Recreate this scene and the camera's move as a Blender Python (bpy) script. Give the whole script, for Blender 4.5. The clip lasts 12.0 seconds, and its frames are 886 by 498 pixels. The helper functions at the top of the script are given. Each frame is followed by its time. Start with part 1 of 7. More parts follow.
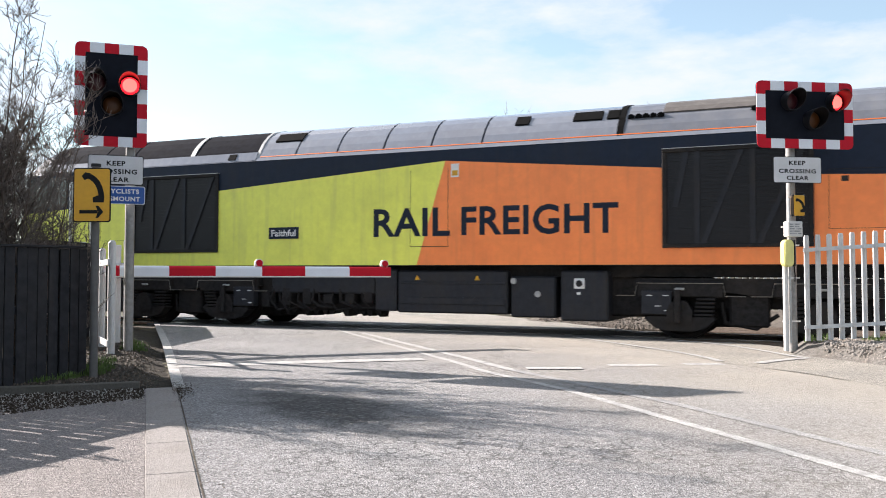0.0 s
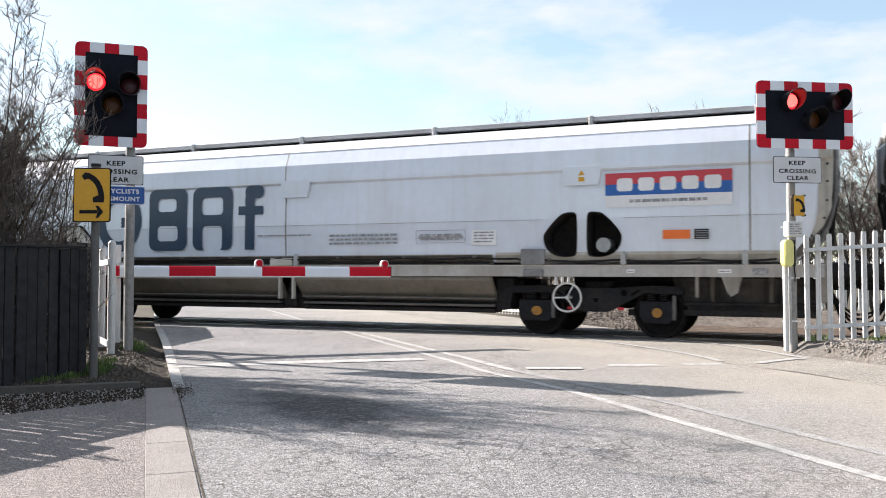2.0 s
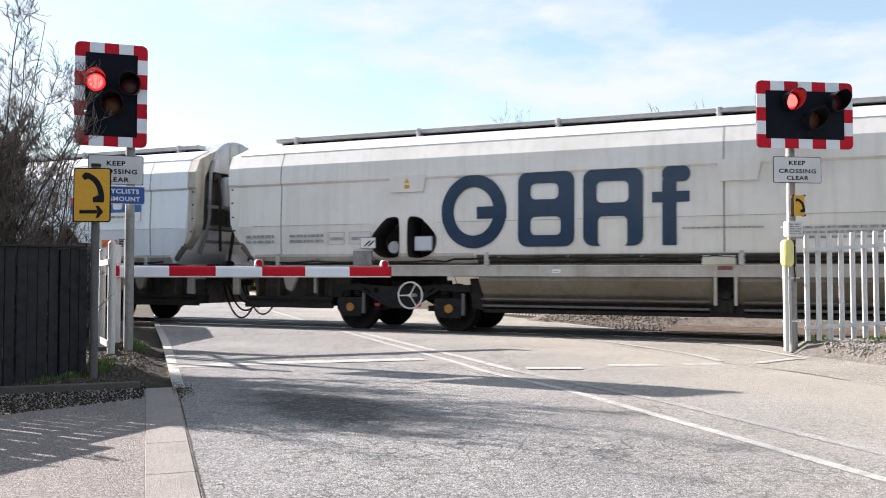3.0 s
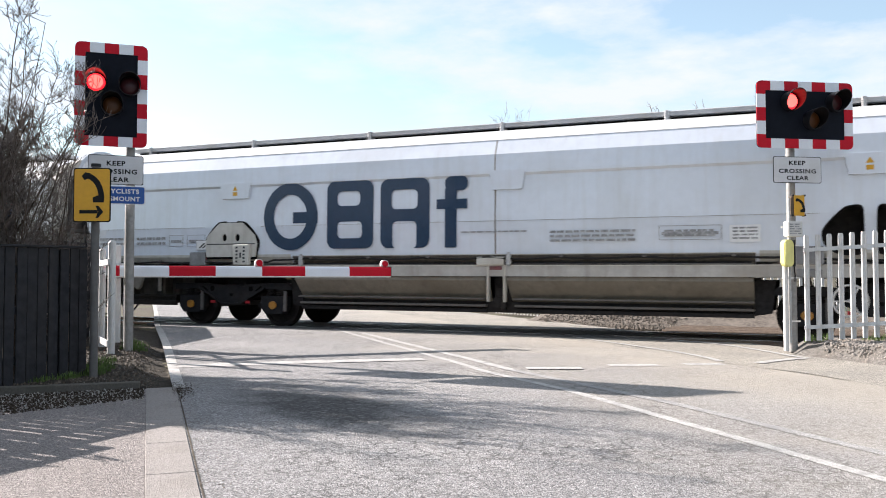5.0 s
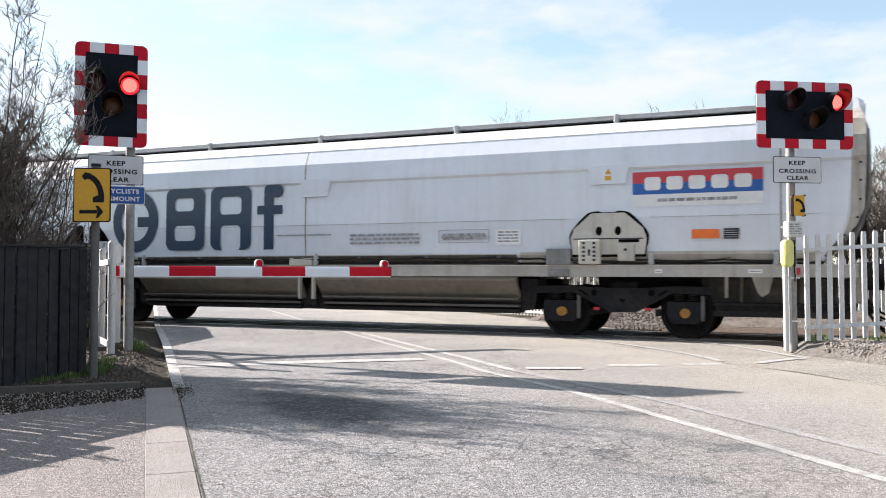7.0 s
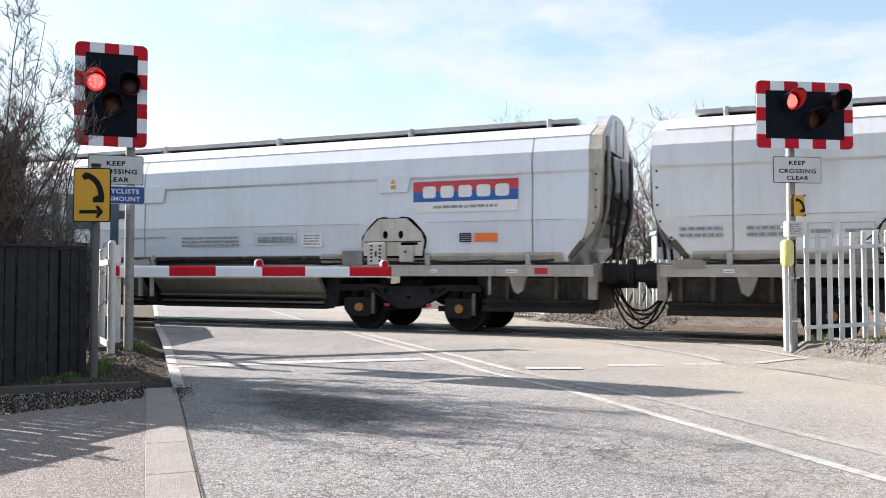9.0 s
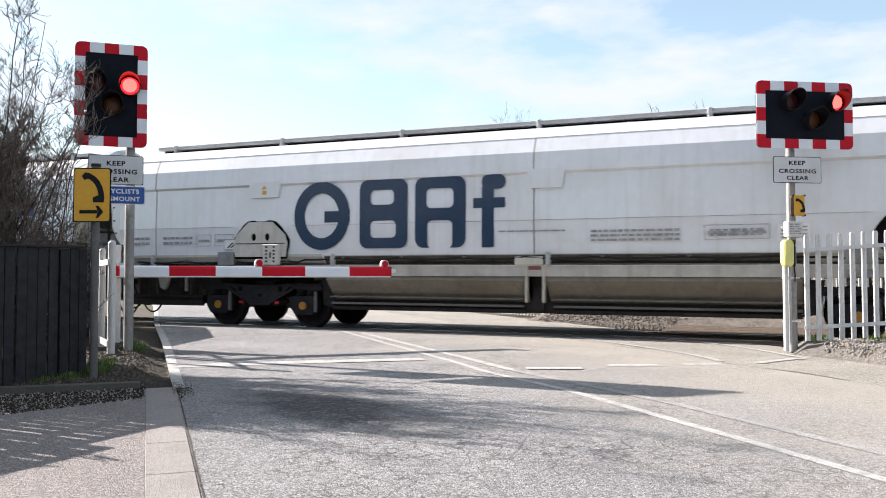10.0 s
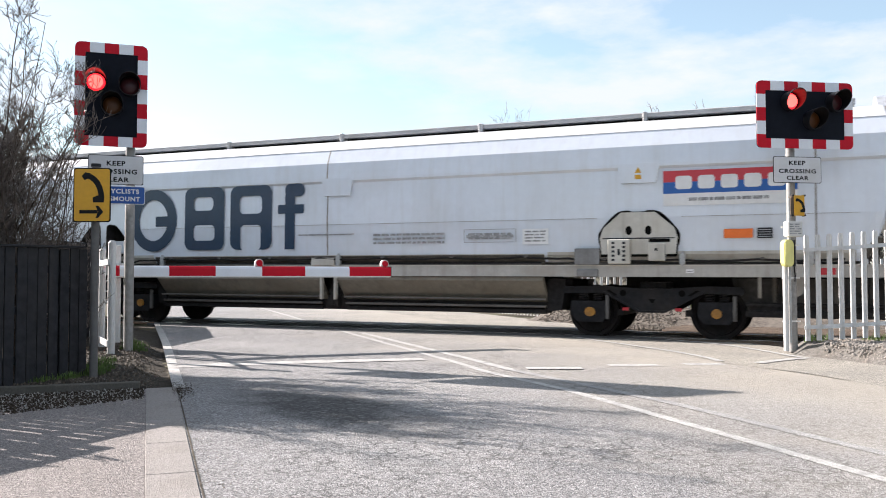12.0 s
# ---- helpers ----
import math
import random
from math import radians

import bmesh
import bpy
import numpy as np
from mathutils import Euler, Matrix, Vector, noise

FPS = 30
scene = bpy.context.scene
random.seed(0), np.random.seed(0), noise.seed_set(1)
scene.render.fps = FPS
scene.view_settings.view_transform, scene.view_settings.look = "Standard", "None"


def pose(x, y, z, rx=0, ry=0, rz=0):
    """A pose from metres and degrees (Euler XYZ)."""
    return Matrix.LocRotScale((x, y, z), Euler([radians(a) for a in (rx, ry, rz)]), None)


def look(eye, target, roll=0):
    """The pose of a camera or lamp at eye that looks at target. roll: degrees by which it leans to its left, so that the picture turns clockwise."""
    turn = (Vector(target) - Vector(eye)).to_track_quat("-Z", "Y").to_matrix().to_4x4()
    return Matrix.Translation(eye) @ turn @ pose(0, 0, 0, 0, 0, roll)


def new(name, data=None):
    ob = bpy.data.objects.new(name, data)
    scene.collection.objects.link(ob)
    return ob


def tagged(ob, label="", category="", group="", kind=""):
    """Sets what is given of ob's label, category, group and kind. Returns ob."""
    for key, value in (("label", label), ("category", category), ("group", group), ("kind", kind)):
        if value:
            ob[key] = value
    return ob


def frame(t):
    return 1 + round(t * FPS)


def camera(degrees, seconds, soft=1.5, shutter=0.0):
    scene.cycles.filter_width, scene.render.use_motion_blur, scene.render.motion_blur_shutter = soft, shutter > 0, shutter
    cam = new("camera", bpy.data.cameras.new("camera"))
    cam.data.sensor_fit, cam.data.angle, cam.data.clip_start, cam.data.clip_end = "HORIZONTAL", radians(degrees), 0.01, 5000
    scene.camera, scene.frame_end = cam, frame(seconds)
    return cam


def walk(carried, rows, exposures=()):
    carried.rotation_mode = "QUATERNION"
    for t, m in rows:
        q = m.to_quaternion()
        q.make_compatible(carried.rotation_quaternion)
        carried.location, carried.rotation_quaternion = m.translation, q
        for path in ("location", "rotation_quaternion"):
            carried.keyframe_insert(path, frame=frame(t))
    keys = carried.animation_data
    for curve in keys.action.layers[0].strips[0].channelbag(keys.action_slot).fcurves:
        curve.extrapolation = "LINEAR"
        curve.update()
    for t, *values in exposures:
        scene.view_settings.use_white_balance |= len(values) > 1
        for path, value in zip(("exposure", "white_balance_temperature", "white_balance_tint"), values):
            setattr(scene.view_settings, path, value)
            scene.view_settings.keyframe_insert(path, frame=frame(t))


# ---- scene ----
# ---- camera ----
EYE = (0.0, 0.0, 0.926)
YAW, PITCH = 0.405, 0.0371
cam = camera(55.18, 12.0, soft=0.95, shutter=0.08)
AIM = look(EYE, (EYE[0] - math.sin(YAW) * math.cos(PITCH), EYE[1] + math.cos(YAW) * math.cos(PITCH), EYE[2] + math.sin(PITCH)), -0.086)
walk(cam, [(0.0, AIM), (12.0, AIM)], exposures=[(0.0, 1.97, 6330, 15.5), (12.0, 1.97, 6330, 15.5)])

# ---- light ----
SUN_ELEV, SUN_TO = radians(29.0), (-1.0, 0.045)
world = bpy.data.worlds.new("sky")
scene.world = world
world.use_nodes = True
wn, wl = world.node_tree.nodes, world.node_tree.links
wn.clear()
w_out, w_bg, w_sky = wn.new("ShaderNodeOutputWorld"), wn.new("ShaderNodeBackground"), wn.new("ShaderNodeTexSky")
w_sky.sky_type, w_sky.sun_disc = "NISHITA", False
w_sky.sun_elevation, w_sky.sun_rotation = SUN_ELEV, math.atan2(SUN_TO[0], SUN_TO[1])
w_sky.air_density, w_sky.dust_density, w_sky.ozone_density = 1.0, 0.6, 0.7
w_co, w_map, w_noise, w_ramp, w_mix = (wn.new("ShaderNodeTexCoord"), wn.new("ShaderNodeMapping"), wn.new("ShaderNodeTexNoise"),
                                       wn.new("ShaderNodeValToRGB"), wn.new("ShaderNodeMix"))
w_map.inputs["Scale"].default_value = (1.6, 1.6, 5.0)
w_map.inputs["Location"].default_value = (0.35, 0.55, 0.1)
w_map.inputs["Rotation"].default_value = (0.0, radians(12), radians(20))
w_noise.inputs["Scale"].default_value, w_noise.inputs["Detail"].default_value, w_noise.inputs["Roughness"].default_value = 1.3, 9.0, 0.6
w_ramp.color_ramp.elements[0].position, w_ramp.color_ramp.elements[1].position = 0.44, 0.57
w_ramp.color_ramp.elements[0].color = (0.20, 0.20, 0.20, 1)
w_mix.data_type = "RGBA"
w_mix.inputs["B"].default_value = (4.5, 4.84, 5.12, 1)
wl.new(w_co.outputs["Generated"], w_map.inputs["Vector"])
wl.new(w_map.outputs["Vector"], w_noise.inputs["Vector"])
wl.new(w_noise.outputs["Fac"], w_ramp.inputs["Fac"])
wl.new(w_ramp.outputs["Color"], w_mix.inputs["Factor"])
w_tint = wn.new("ShaderNodeVectorMath")
w_tint.operation = "MULTIPLY"
w_tint.inputs[1].default_value = (1.15, 1.205, 1.06)
wl.new(w_sky.outputs["Color"], w_tint.inputs[0])
wl.new(w_tint.outputs["Vector"], w_mix.inputs["A"])
wl.new(w_mix.outputs["Result"], w_bg.inputs["Color"])
wl.new(w_bg.outputs["Background"], w_out.inputs["Surface"])
w_bg.inputs["Strength"].default_value = 0.052

sun_data = bpy.data.lights.new("sun", "SUN")
sun_data.energy, sun_data.angle, sun_data.color = 3.7, radians(0.53), (1.0, 0.93, 0.84)
sun = new("sun", sun_data)
sun.matrix_world = look((SUN_TO[0] * 50, SUN_TO[1] * 50, 50 * math.tan(SUN_ELEV)), (0, 0, 0))

# ---- the lie of the land ----
GRADE, TRACK_Y = -0.0066, 15.07


def rail_z(x):
    return GRADE * (max(-150.0, min(150.0, x)) + 5.5)


def land(x, y):
    return rail_z(x) - 0.02 * min(9.0, max(0.0, 9.0 - y))


# ---- materials ----
def material(name, color, rough=0.6, metal=0.0, fine=(40.0, 0.12), broad=None, bump=0.0, bump_scale=None, streak=None, spec=0.5, emit=None, coat=0.0, coat_rough=0.03, chips=None, differ=None, cracks=None, dust=None):
    """fine: (scale, amount) of grain; broad: (scale, colour, amount) of stains; streak: (colour, amount) of upright runs."""
    m = bpy.data.materials.new(name)
    m.use_nodes = True
    n, l = m.node_tree.nodes, m.node_tree.links
    b = n["Principled BSDF"]
    co = n.new("ShaderNodeTexCoord")
    base = n.new("ShaderNodeMix")
    base.data_type, base.blend_type = "RGBA", "MIX"
    g = n.new("ShaderNodeTexNoise")
    g.inputs["Scale"].default_value, g.inputs["Detail"].default_value, g.inputs["Roughness"].default_value = fine[0], 5.0, 0.65
    l.new(co.outputs["Object"], g.inputs["Vector"])
    a = fine[1]
    base.inputs["A"].default_value = (*[c * (1 - a) for c in color], 1)
    base.inputs["B"].default_value = (*[min(1, c * (1 + a)) for c in color], 1)
    gr = n.new("ShaderNodeMapRange")
    gr.inputs["From Min"].default_value, gr.inputs["From Max"].default_value = 0.32, 0.68
    l.new(g.outputs["Fac"], gr.inputs["Value"])
    l.new(gr.outputs["Result"], base.inputs["Factor"])
    last = base.outputs["Result"]
    if broad:
        s, c, amount = broad
        t = n.new("ShaderNodeTexNoise")
        t.inputs["Scale"].default_value, t.inputs["Detail"].default_value = s, 6.0
        l.new(co.outputs["Object"], t.inputs["Vector"])
        r = n.new("ShaderNodeMapRange")
        r.inputs["From Min"].default_value, r.inputs["From Max"].default_value, r.inputs["To Max"].default_value = 0.45, 0.72, amount
        l.new(t.outputs["Fac"], r.inputs["Value"])
        x = n.new("ShaderNodeMix")
        x.data_type = "RGBA"
        x.inputs["B"].default_value = (*c, 1)
        l.new(r.outputs["Result"], x.inputs["Factor"])
        l.new(last, x.inputs["A"])
        last = x.outputs["Result"]
    if streak:
        c, amount = streak
        mp = n.new("ShaderNodeMapping")
        mp.inputs["Scale"].default_value = (5.0, 5.0, 0.35)
        t = n.new("ShaderNodeTexNoise")
        t.inputs["Scale"].default_value, t.inputs["Detail"].default_value = 1.6, 8.0
        l.new(co.outputs["Object"], mp.inputs["Vector"])
        l.new(mp.outputs["Vector"], t.inputs["Vector"])
        r = n.new("ShaderNodeMapRange")
        r.inputs["From Min"].default_value, r.inputs["From Max"].default_value, r.inputs["To Max"].default_value = 0.5, 0.75, amount
        l.new(t.outputs["Fac"], r.inputs["Value"])
        x = n.new("ShaderNodeMix")
        x.data_type = "RGBA"
        x.inputs["B"].default_value = (*c, 1)
        l.new(r.outputs["Result"], x.inputs["Factor"])
        l.new(last, x.inputs["A"])
        last = x.outputs["Result"]
    if chips:
        # small stones of differing brightness
        t = n.new("ShaderNodeTexVoronoi")
        t.inputs["Scale"].default_value = chips[0]
        l.new(co.outputs["Object"], t.inputs["Vector"])
        sep = n.new("ShaderNodeSeparateColor")
        l.new(t.outputs["Color"], sep.inputs["Color"])
        r = n.new("ShaderNodeMapRange")
        r.inputs["To Min"].default_value, r.inputs["To Max"].default_value = 1 - chips[1], 1 + chips[1]
        l.new(sep.outputs["Red"], r.inputs["Value"])
        x = n.new("ShaderNodeVectorMath")
        x.operation = "SCALE"
        l.new(last, x.inputs[0])
        l.new(r.outputs["Result"], x.inputs["Scale"])
        last = x.outputs["Vector"]
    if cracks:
        # a net of fine cracks where the surface has failed: scale, depth, and a fretted patch darkened for tree shade
        # (x, y, long, wide, turn)
        def crack_net(below, scale, width, mask):
            t = n.new("ShaderNodeTexVoronoi")
            t.feature = "DISTANCE_TO_EDGE"
            t.inputs["Scale"].default_value = scale
            wob = n.new("ShaderNodeTexNoise")
            wob.inputs["Scale"].default_value, wob.inputs["Detail"].default_value = scale * 1.3, 4.0
            add = n.new("ShaderNodeMix")
            add.data_type, add.blend_type = "RGBA", "LINEAR_LIGHT"
            add.inputs["Factor"].default_value = 0.6 / scale
            l.new(co.outputs["Object"], wob.inputs["Vector"])
            l.new(co.outputs["Object"], add.inputs["A"])
            l.new(wob.outputs["Color"], add.inputs["B"])
            l.new(add.outputs["Result"], t.inputs["Vector"])
            r = n.new("ShaderNodeMapRange")
            r.inputs["From Min"].default_value, r.inputs["From Max"].default_value = 0.0, width
            r.inputs["To Min"].default_value, r.inputs["To Max"].default_value = 1.0, 0.0
            l.new(t.outputs["Distance"], r.inputs["Value"])
            mul = n.new("ShaderNodeMath")
            mul.operation = "MULTIPLY"
            l.new(r.outputs["Result"], mul.inputs[0])
            l.new(mask, mul.inputs[1])
            x = n.new("ShaderNodeMix")
            x.data_type = "RGBA"
            x.inputs["B"].default_value = (0.04, 0.038, 0.036, 1)
            l.new(mul.outputs["Value"], x.inputs["Factor"])
            l.new(below, x.inputs["A"])
            return x.outputs["Result"]
        where = n.new("ShaderNodeTexNoise")
        where.inputs["Scale"].default_value, where.inputs["Detail"].default_value = 0.75, 3.0
        l.new(co.outputs["Object"], where.inputs["Vector"])
        k = n.new("ShaderNodeMapRange")
        k.inputs["From Min"].default_value, k.inputs["From Max"].default_value, k.inputs["To Max"].default_value = 0.42, 0.56, cracks[1]
        l.new(where.outputs["Fac"], k.inputs["Value"])
        last = crack_net(last, cracks[0], 0.06, k.outputs["Result"])
        # the patch is cracked and also coloured dark to deepen the tree shade
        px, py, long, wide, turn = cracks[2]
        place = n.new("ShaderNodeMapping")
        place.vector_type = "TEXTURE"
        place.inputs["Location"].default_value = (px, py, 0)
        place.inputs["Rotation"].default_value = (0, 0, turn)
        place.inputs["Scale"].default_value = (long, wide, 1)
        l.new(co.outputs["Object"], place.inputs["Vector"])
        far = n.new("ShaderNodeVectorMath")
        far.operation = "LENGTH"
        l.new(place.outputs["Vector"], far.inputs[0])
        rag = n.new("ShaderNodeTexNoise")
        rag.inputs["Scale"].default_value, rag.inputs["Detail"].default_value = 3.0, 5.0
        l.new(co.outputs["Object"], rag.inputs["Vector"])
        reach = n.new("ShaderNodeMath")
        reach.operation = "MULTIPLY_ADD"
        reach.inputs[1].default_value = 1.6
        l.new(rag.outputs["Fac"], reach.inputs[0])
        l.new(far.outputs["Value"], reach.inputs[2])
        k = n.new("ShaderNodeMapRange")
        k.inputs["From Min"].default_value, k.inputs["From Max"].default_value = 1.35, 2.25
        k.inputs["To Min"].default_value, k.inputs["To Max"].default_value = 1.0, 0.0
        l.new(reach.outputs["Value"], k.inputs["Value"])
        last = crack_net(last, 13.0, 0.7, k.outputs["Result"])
    if dust:
        # dry dust dragged out over one edge of the road: direction, from, to, colour, amount
        way = n.new("ShaderNodeVectorMath")
        way.operation = "DOT_PRODUCT"
        way.inputs[1].default_value = dust[0]
        l.new(co.outputs["Object"], way.inputs[0])
        drift = n.new("ShaderNodeTexNoise")
        drift.inputs["Scale"].default_value, drift.inputs["Detail"].default_value = 0.8, 5.0
        l.new(co.outputs["Object"], drift.inputs["Vector"])
        lift = n.new("ShaderNodeMath")
        lift.operation = "MULTIPLY_ADD"
        lift.inputs[1].default_value = 4.0
        l.new(drift.outputs["Fac"], lift.inputs[0])
        l.new(way.outputs["Value"], lift.inputs[2])
        r = n.new("ShaderNodeMapRange")
        r.inputs["From Min"].default_value, r.inputs["From Max"].default_value, r.inputs["To Max"].default_value = dust[1] + 2.0, dust[2] + 2.0, dust[4]
        l.new(lift.outputs["Value"], r.inputs["Value"])
        x = n.new("ShaderNodeMix")
        x.data_type = "RGBA"
        x.inputs["B"].default_value = (*dust[3], 1)
        l.new(r.outputs["Result"], x.inputs["Factor"])
        l.new(last, x.inputs["A"])
        last = x.outputs["Result"]
    if differ:
        # each copy a little different
        o = n.new("ShaderNodeObjectInfo")
        r = n.new("ShaderNodeMapRange")
        r.inputs["To Max"].default_value = differ[1]
        l.new(o.outputs["Random"], r.inputs["Value"])
        x = n.new("ShaderNodeMix")
        x.data_type = "RGBA"
        x.inputs["B"].default_value = (*differ[0], 1)
        l.new(r.outputs["Result"], x.inputs["Factor"])
        l.new(last, x.inputs["A"])
        last = x.outputs["Result"]
    l.new(last, b.inputs["Base Color"])
    b.inputs["Roughness"].default_value, b.inputs["Metallic"].default_value = rough, metal
    b.inputs["Specular IOR Level"].default_value = spec
    b.inputs["Coat Weight"].default_value, b.inputs["Coat Roughness"].default_value = coat, coat_rough
    if bump:
        t = n.new("ShaderNodeTexNoise")
        t.inputs["Scale"].default_value, t.inputs["Detail"].default_value = bump_scale or fine[0], 6.0
        l.new(co.outputs["Object"], t.inputs["Vector"])
        u = n.new("ShaderNodeBump")
        u.inputs["Strength"].default_value, u.inputs["Distance"].default_value = min(1.0, bump), 0.02
        l.new(t.outputs["Fac"], u.inputs["Height"])
        l.new(u.outputs["Normal"], b.inputs["Normal"])
    if emit:
        b.inputs["Emission Color"].default_value = (*emit[0], 1)
        b.inputs["Emission Strength"].default_value = emit[1]
    return m


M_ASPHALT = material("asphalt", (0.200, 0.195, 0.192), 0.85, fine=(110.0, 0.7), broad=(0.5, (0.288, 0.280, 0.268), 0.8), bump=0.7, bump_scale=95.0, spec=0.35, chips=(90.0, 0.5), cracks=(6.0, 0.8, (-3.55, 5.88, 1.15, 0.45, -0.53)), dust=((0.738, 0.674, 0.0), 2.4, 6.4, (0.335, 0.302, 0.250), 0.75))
M_DUSTY = material("dusty_asphalt", (0.272, 0.252, 0.217), 0.9, fine=(90.0, 0.45), broad=(0.8, (0.215, 0.202, 0.18), 0.9), bump=0.6, bump_scale=80.0, spec=0.25, chips=(60.0, 0.3))
M_PAVE = material("pavement_tarmac", (0.208, 0.187, 0.175), 0.9, fine=(130.0, 0.55), broad=(1.3, (0.175, 0.156, 0.142), 0.5), bump=0.7, bump_scale=110.0, spec=0.3, chips=(100.0, 0.42))
M_CONC = material("kerb_concrete", (0.252, 0.232, 0.215), 0.85, fine=(140.0, 0.25), broad=(2.5, (0.18, 0.16, 0.142), 0.7), bump=0.45, bump_scale=110.0, spec=0.3, chips=(110.0, 0.22), differ=((0.20, 0.178, 0.16), 0.35))
M_LINE = material("road_paint", (0.37, 0.361, 0.342), 0.8, fine=(70.0, 0.4), broad=(9.0, (0.22, 0.214, 0.205), 1.0), bump=0.3, bump_scale=120.0)
M_OLDLINE = material("worn_road_paint", (0.27, 0.263, 0.252), 0.8, fine=(60.0, 0.6), broad=(6.0, (0.20, 0.195, 0.19), 1.0), bump=0.3, bump_scale=120.0)
M_EARTH = material("earth", (0.07, 0.058, 0.045), 0.95, fine=(25.0, 0.5), broad=(0.8, (0.10, 0.11, 0.05), 0.7), bump=1.0, bump_scale=22.0, spec=0.2)
M_BALLAST = material("ballast", (0.135, 0.126, 0.113), 0.9, fine=(30.0, 0.5), broad=(1.5, (0.10, 0.082, 0.066), 0.6), bump=0.8, bump_scale=30.0, spec=0.25)
# ballast copy darkened to stand for hedge shade beyond the track
M_STONESHADE = material("shade_dark_ballast", (0.11, 0.095, 0.08), 0.9, fine=(12.0, 0.5), broad=(2.0, (0.19, 0.165, 0.14), 0.7), spec=0.2)
M_STONE = material("stone", (0.22, 0.20, 0.178), 0.9, fine=(20.0, 0.35), broad=(3.0, (0.20, 0.165, 0.13), 0.6), spec=0.3)
M_SCRAP = material("fleck_scraps", (0.34, 0.325, 0.30), 0.8, fine=(30.0, 0.4), broad=(9.0, (0.25, 0.22, 0.19), 0.8), spec=0.3)
M_LEAFLITTER = material("leaf_litter", (0.045, 0.034, 0.025), 0.9, fine=(30.0, 0.5), spec=0.2)
M_LEAFDRY = material("dry_leaves", (0.105, 0.085, 0.066), 0.75, fine=(30.0, 0.5), broad=(12.0, (0.08, 0.06, 0.045), 0.9), spec=0.3)
M_SOIL = material("dark_soil", (0.034, 0.029, 0.023), 0.95, fine=(25.0, 0.5), broad=(1.6, (0.06, 0.05, 0.036), 0.6), bump=1.0, bump_scale=22.0, spec=0.15)
M_GRASS = material("grass", (0.075, 0.12, 0.028), 0.8, fine=(6.0, 0.5), spec=0.3)
M_RAIL = material("rail_steel", (0.30, 0.19, 0.13), 0.7, 0.4, fine=(30.0, 0.3), bump=0.2)
M_RAILTOP = material("rail_head", (0.55, 0.55, 0.56), 0.25, 1.0, fine=(20.0, 0.1))
M_TIMBER = material("old_timber", (0.118, 0.089, 0.067), 0.85, fine=(14.0, 0.4), broad=(2.0, (0.075, 0.055, 0.042), 0.8), bump=0.6, bump_scale=25.0, spec=0.25)
M_TRACKSHADE = material("crossing_panel", (0.062, 0.06, 0.06), 0.8, fine=(60.0, 0.3), broad=(1.5, (0.12, 0.112, 0.10), 0.6), bump=0.3)
M_GALV = material("galvanised_steel", (0.38, 0.385, 0.38), 0.5, 0.4, fine=(18.0, 0.18), broad=(2.5, (0.36, 0.36, 0.35), 0.6), bump=0.05)
M_POST = material("dull_galvanised_post", (0.25, 0.247, 0.24), 0.6, 0.2, fine=(18.0, 0.2), broad=(2.5, (0.17, 0.16, 0.145), 0.7), streak=((0.14, 0.125, 0.105), 0.4))
M_GREYPOLE = material("grey_pole_paint", (0.105, 0.10, 0.095), 0.6, fine=(20.0, 0.15), broad=(3.0, (0.06, 0.052, 0.046), 0.7))
M_WHITEPAINT = material("white_paint", (0.58, 0.575, 0.56), 0.55, fine=(18.0, 0.06), broad=(4.0, (0.55, 0.52, 0.47), 0.45))
M_REDREF = material("red_reflective", (0.48, 0.007, 0.02), 0.5, fine=(60.0, 0.08), broad=(4.0, (0.38, 0.006, 0.016), 0.4), spec=0.15)
M_WHITEREF = material("white_reflective", (0.68, 0.70, 0.75), 0.4, fine=(60.0, 0.04), broad=(4.0, (0.58, 0.6, 0.63), 0.4))
M_BLACK = material("black_board", (0.006, 0.0075, 0.013), 0.6, fine=(12.0, 0.2), broad=(2.0, (0.011, 0.013, 0.02), 0.5), spec=0.08)
M_HOOD = material("black_plastic", (0.012, 0.012, 0.014), 0.4, fine=(20.0, 0.2), spec=0.3)
M_LENSRED = material("dark_red_lens", (0.05, 0.008, 0.012), 0.35, fine=(90.0, 0.3), spec=0.3)
M_LENSAMB = material("dark_amber_lens", (0.085, 0.028, 0.006), 0.35, fine=(90.0, 0.3), spec=0.3)
M_GLOW = material("lit_red_lamp", (0.4, 0.01, 0.015), 0.4, fine=(70.0, 0.2), emit=((1.0, 0.010, 0.016), 1.0))
M_GLOWCORE = material("lit_red_lamp_core", (0.4, 0.03, 0.03), 0.4, fine=(70.0, 0.3), emit=((1.0, 0.065, 0.05), 1.35))
M_SIGNWHITE = material("sign_white", (0.58, 0.58, 0.60), 0.45, fine=(20.0, 0.05), broad=(3.0, (0.48, 0.47, 0.45), 0.5))
M_INK = material("sign_black", (0.009, 0.009, 0.01), 0.5, fine=(20.0, 0.1), spec=0.15)
M_SIGNBLUE = material("sign_blue", (0.01, 0.075, 0.32), 0.45, fine=(20.0, 0.08), broad=(3.0, (0.02, 0.085, 0.28), 0.5))
M_SIGNYEL = material("sign_yellow", (0.62, 0.32, 0.012), 0.45, fine=(20.0, 0.07), broad=(3.0, (0.5, 0.26, 0.02), 0.5))
M_PALEYEL = material("pale_yellow_plastic", (0.66, 0.62, 0.22), 0.45, fine=(20.0, 0.06), broad=(4.0, (0.5, 0.46, 0.2), 0.5))
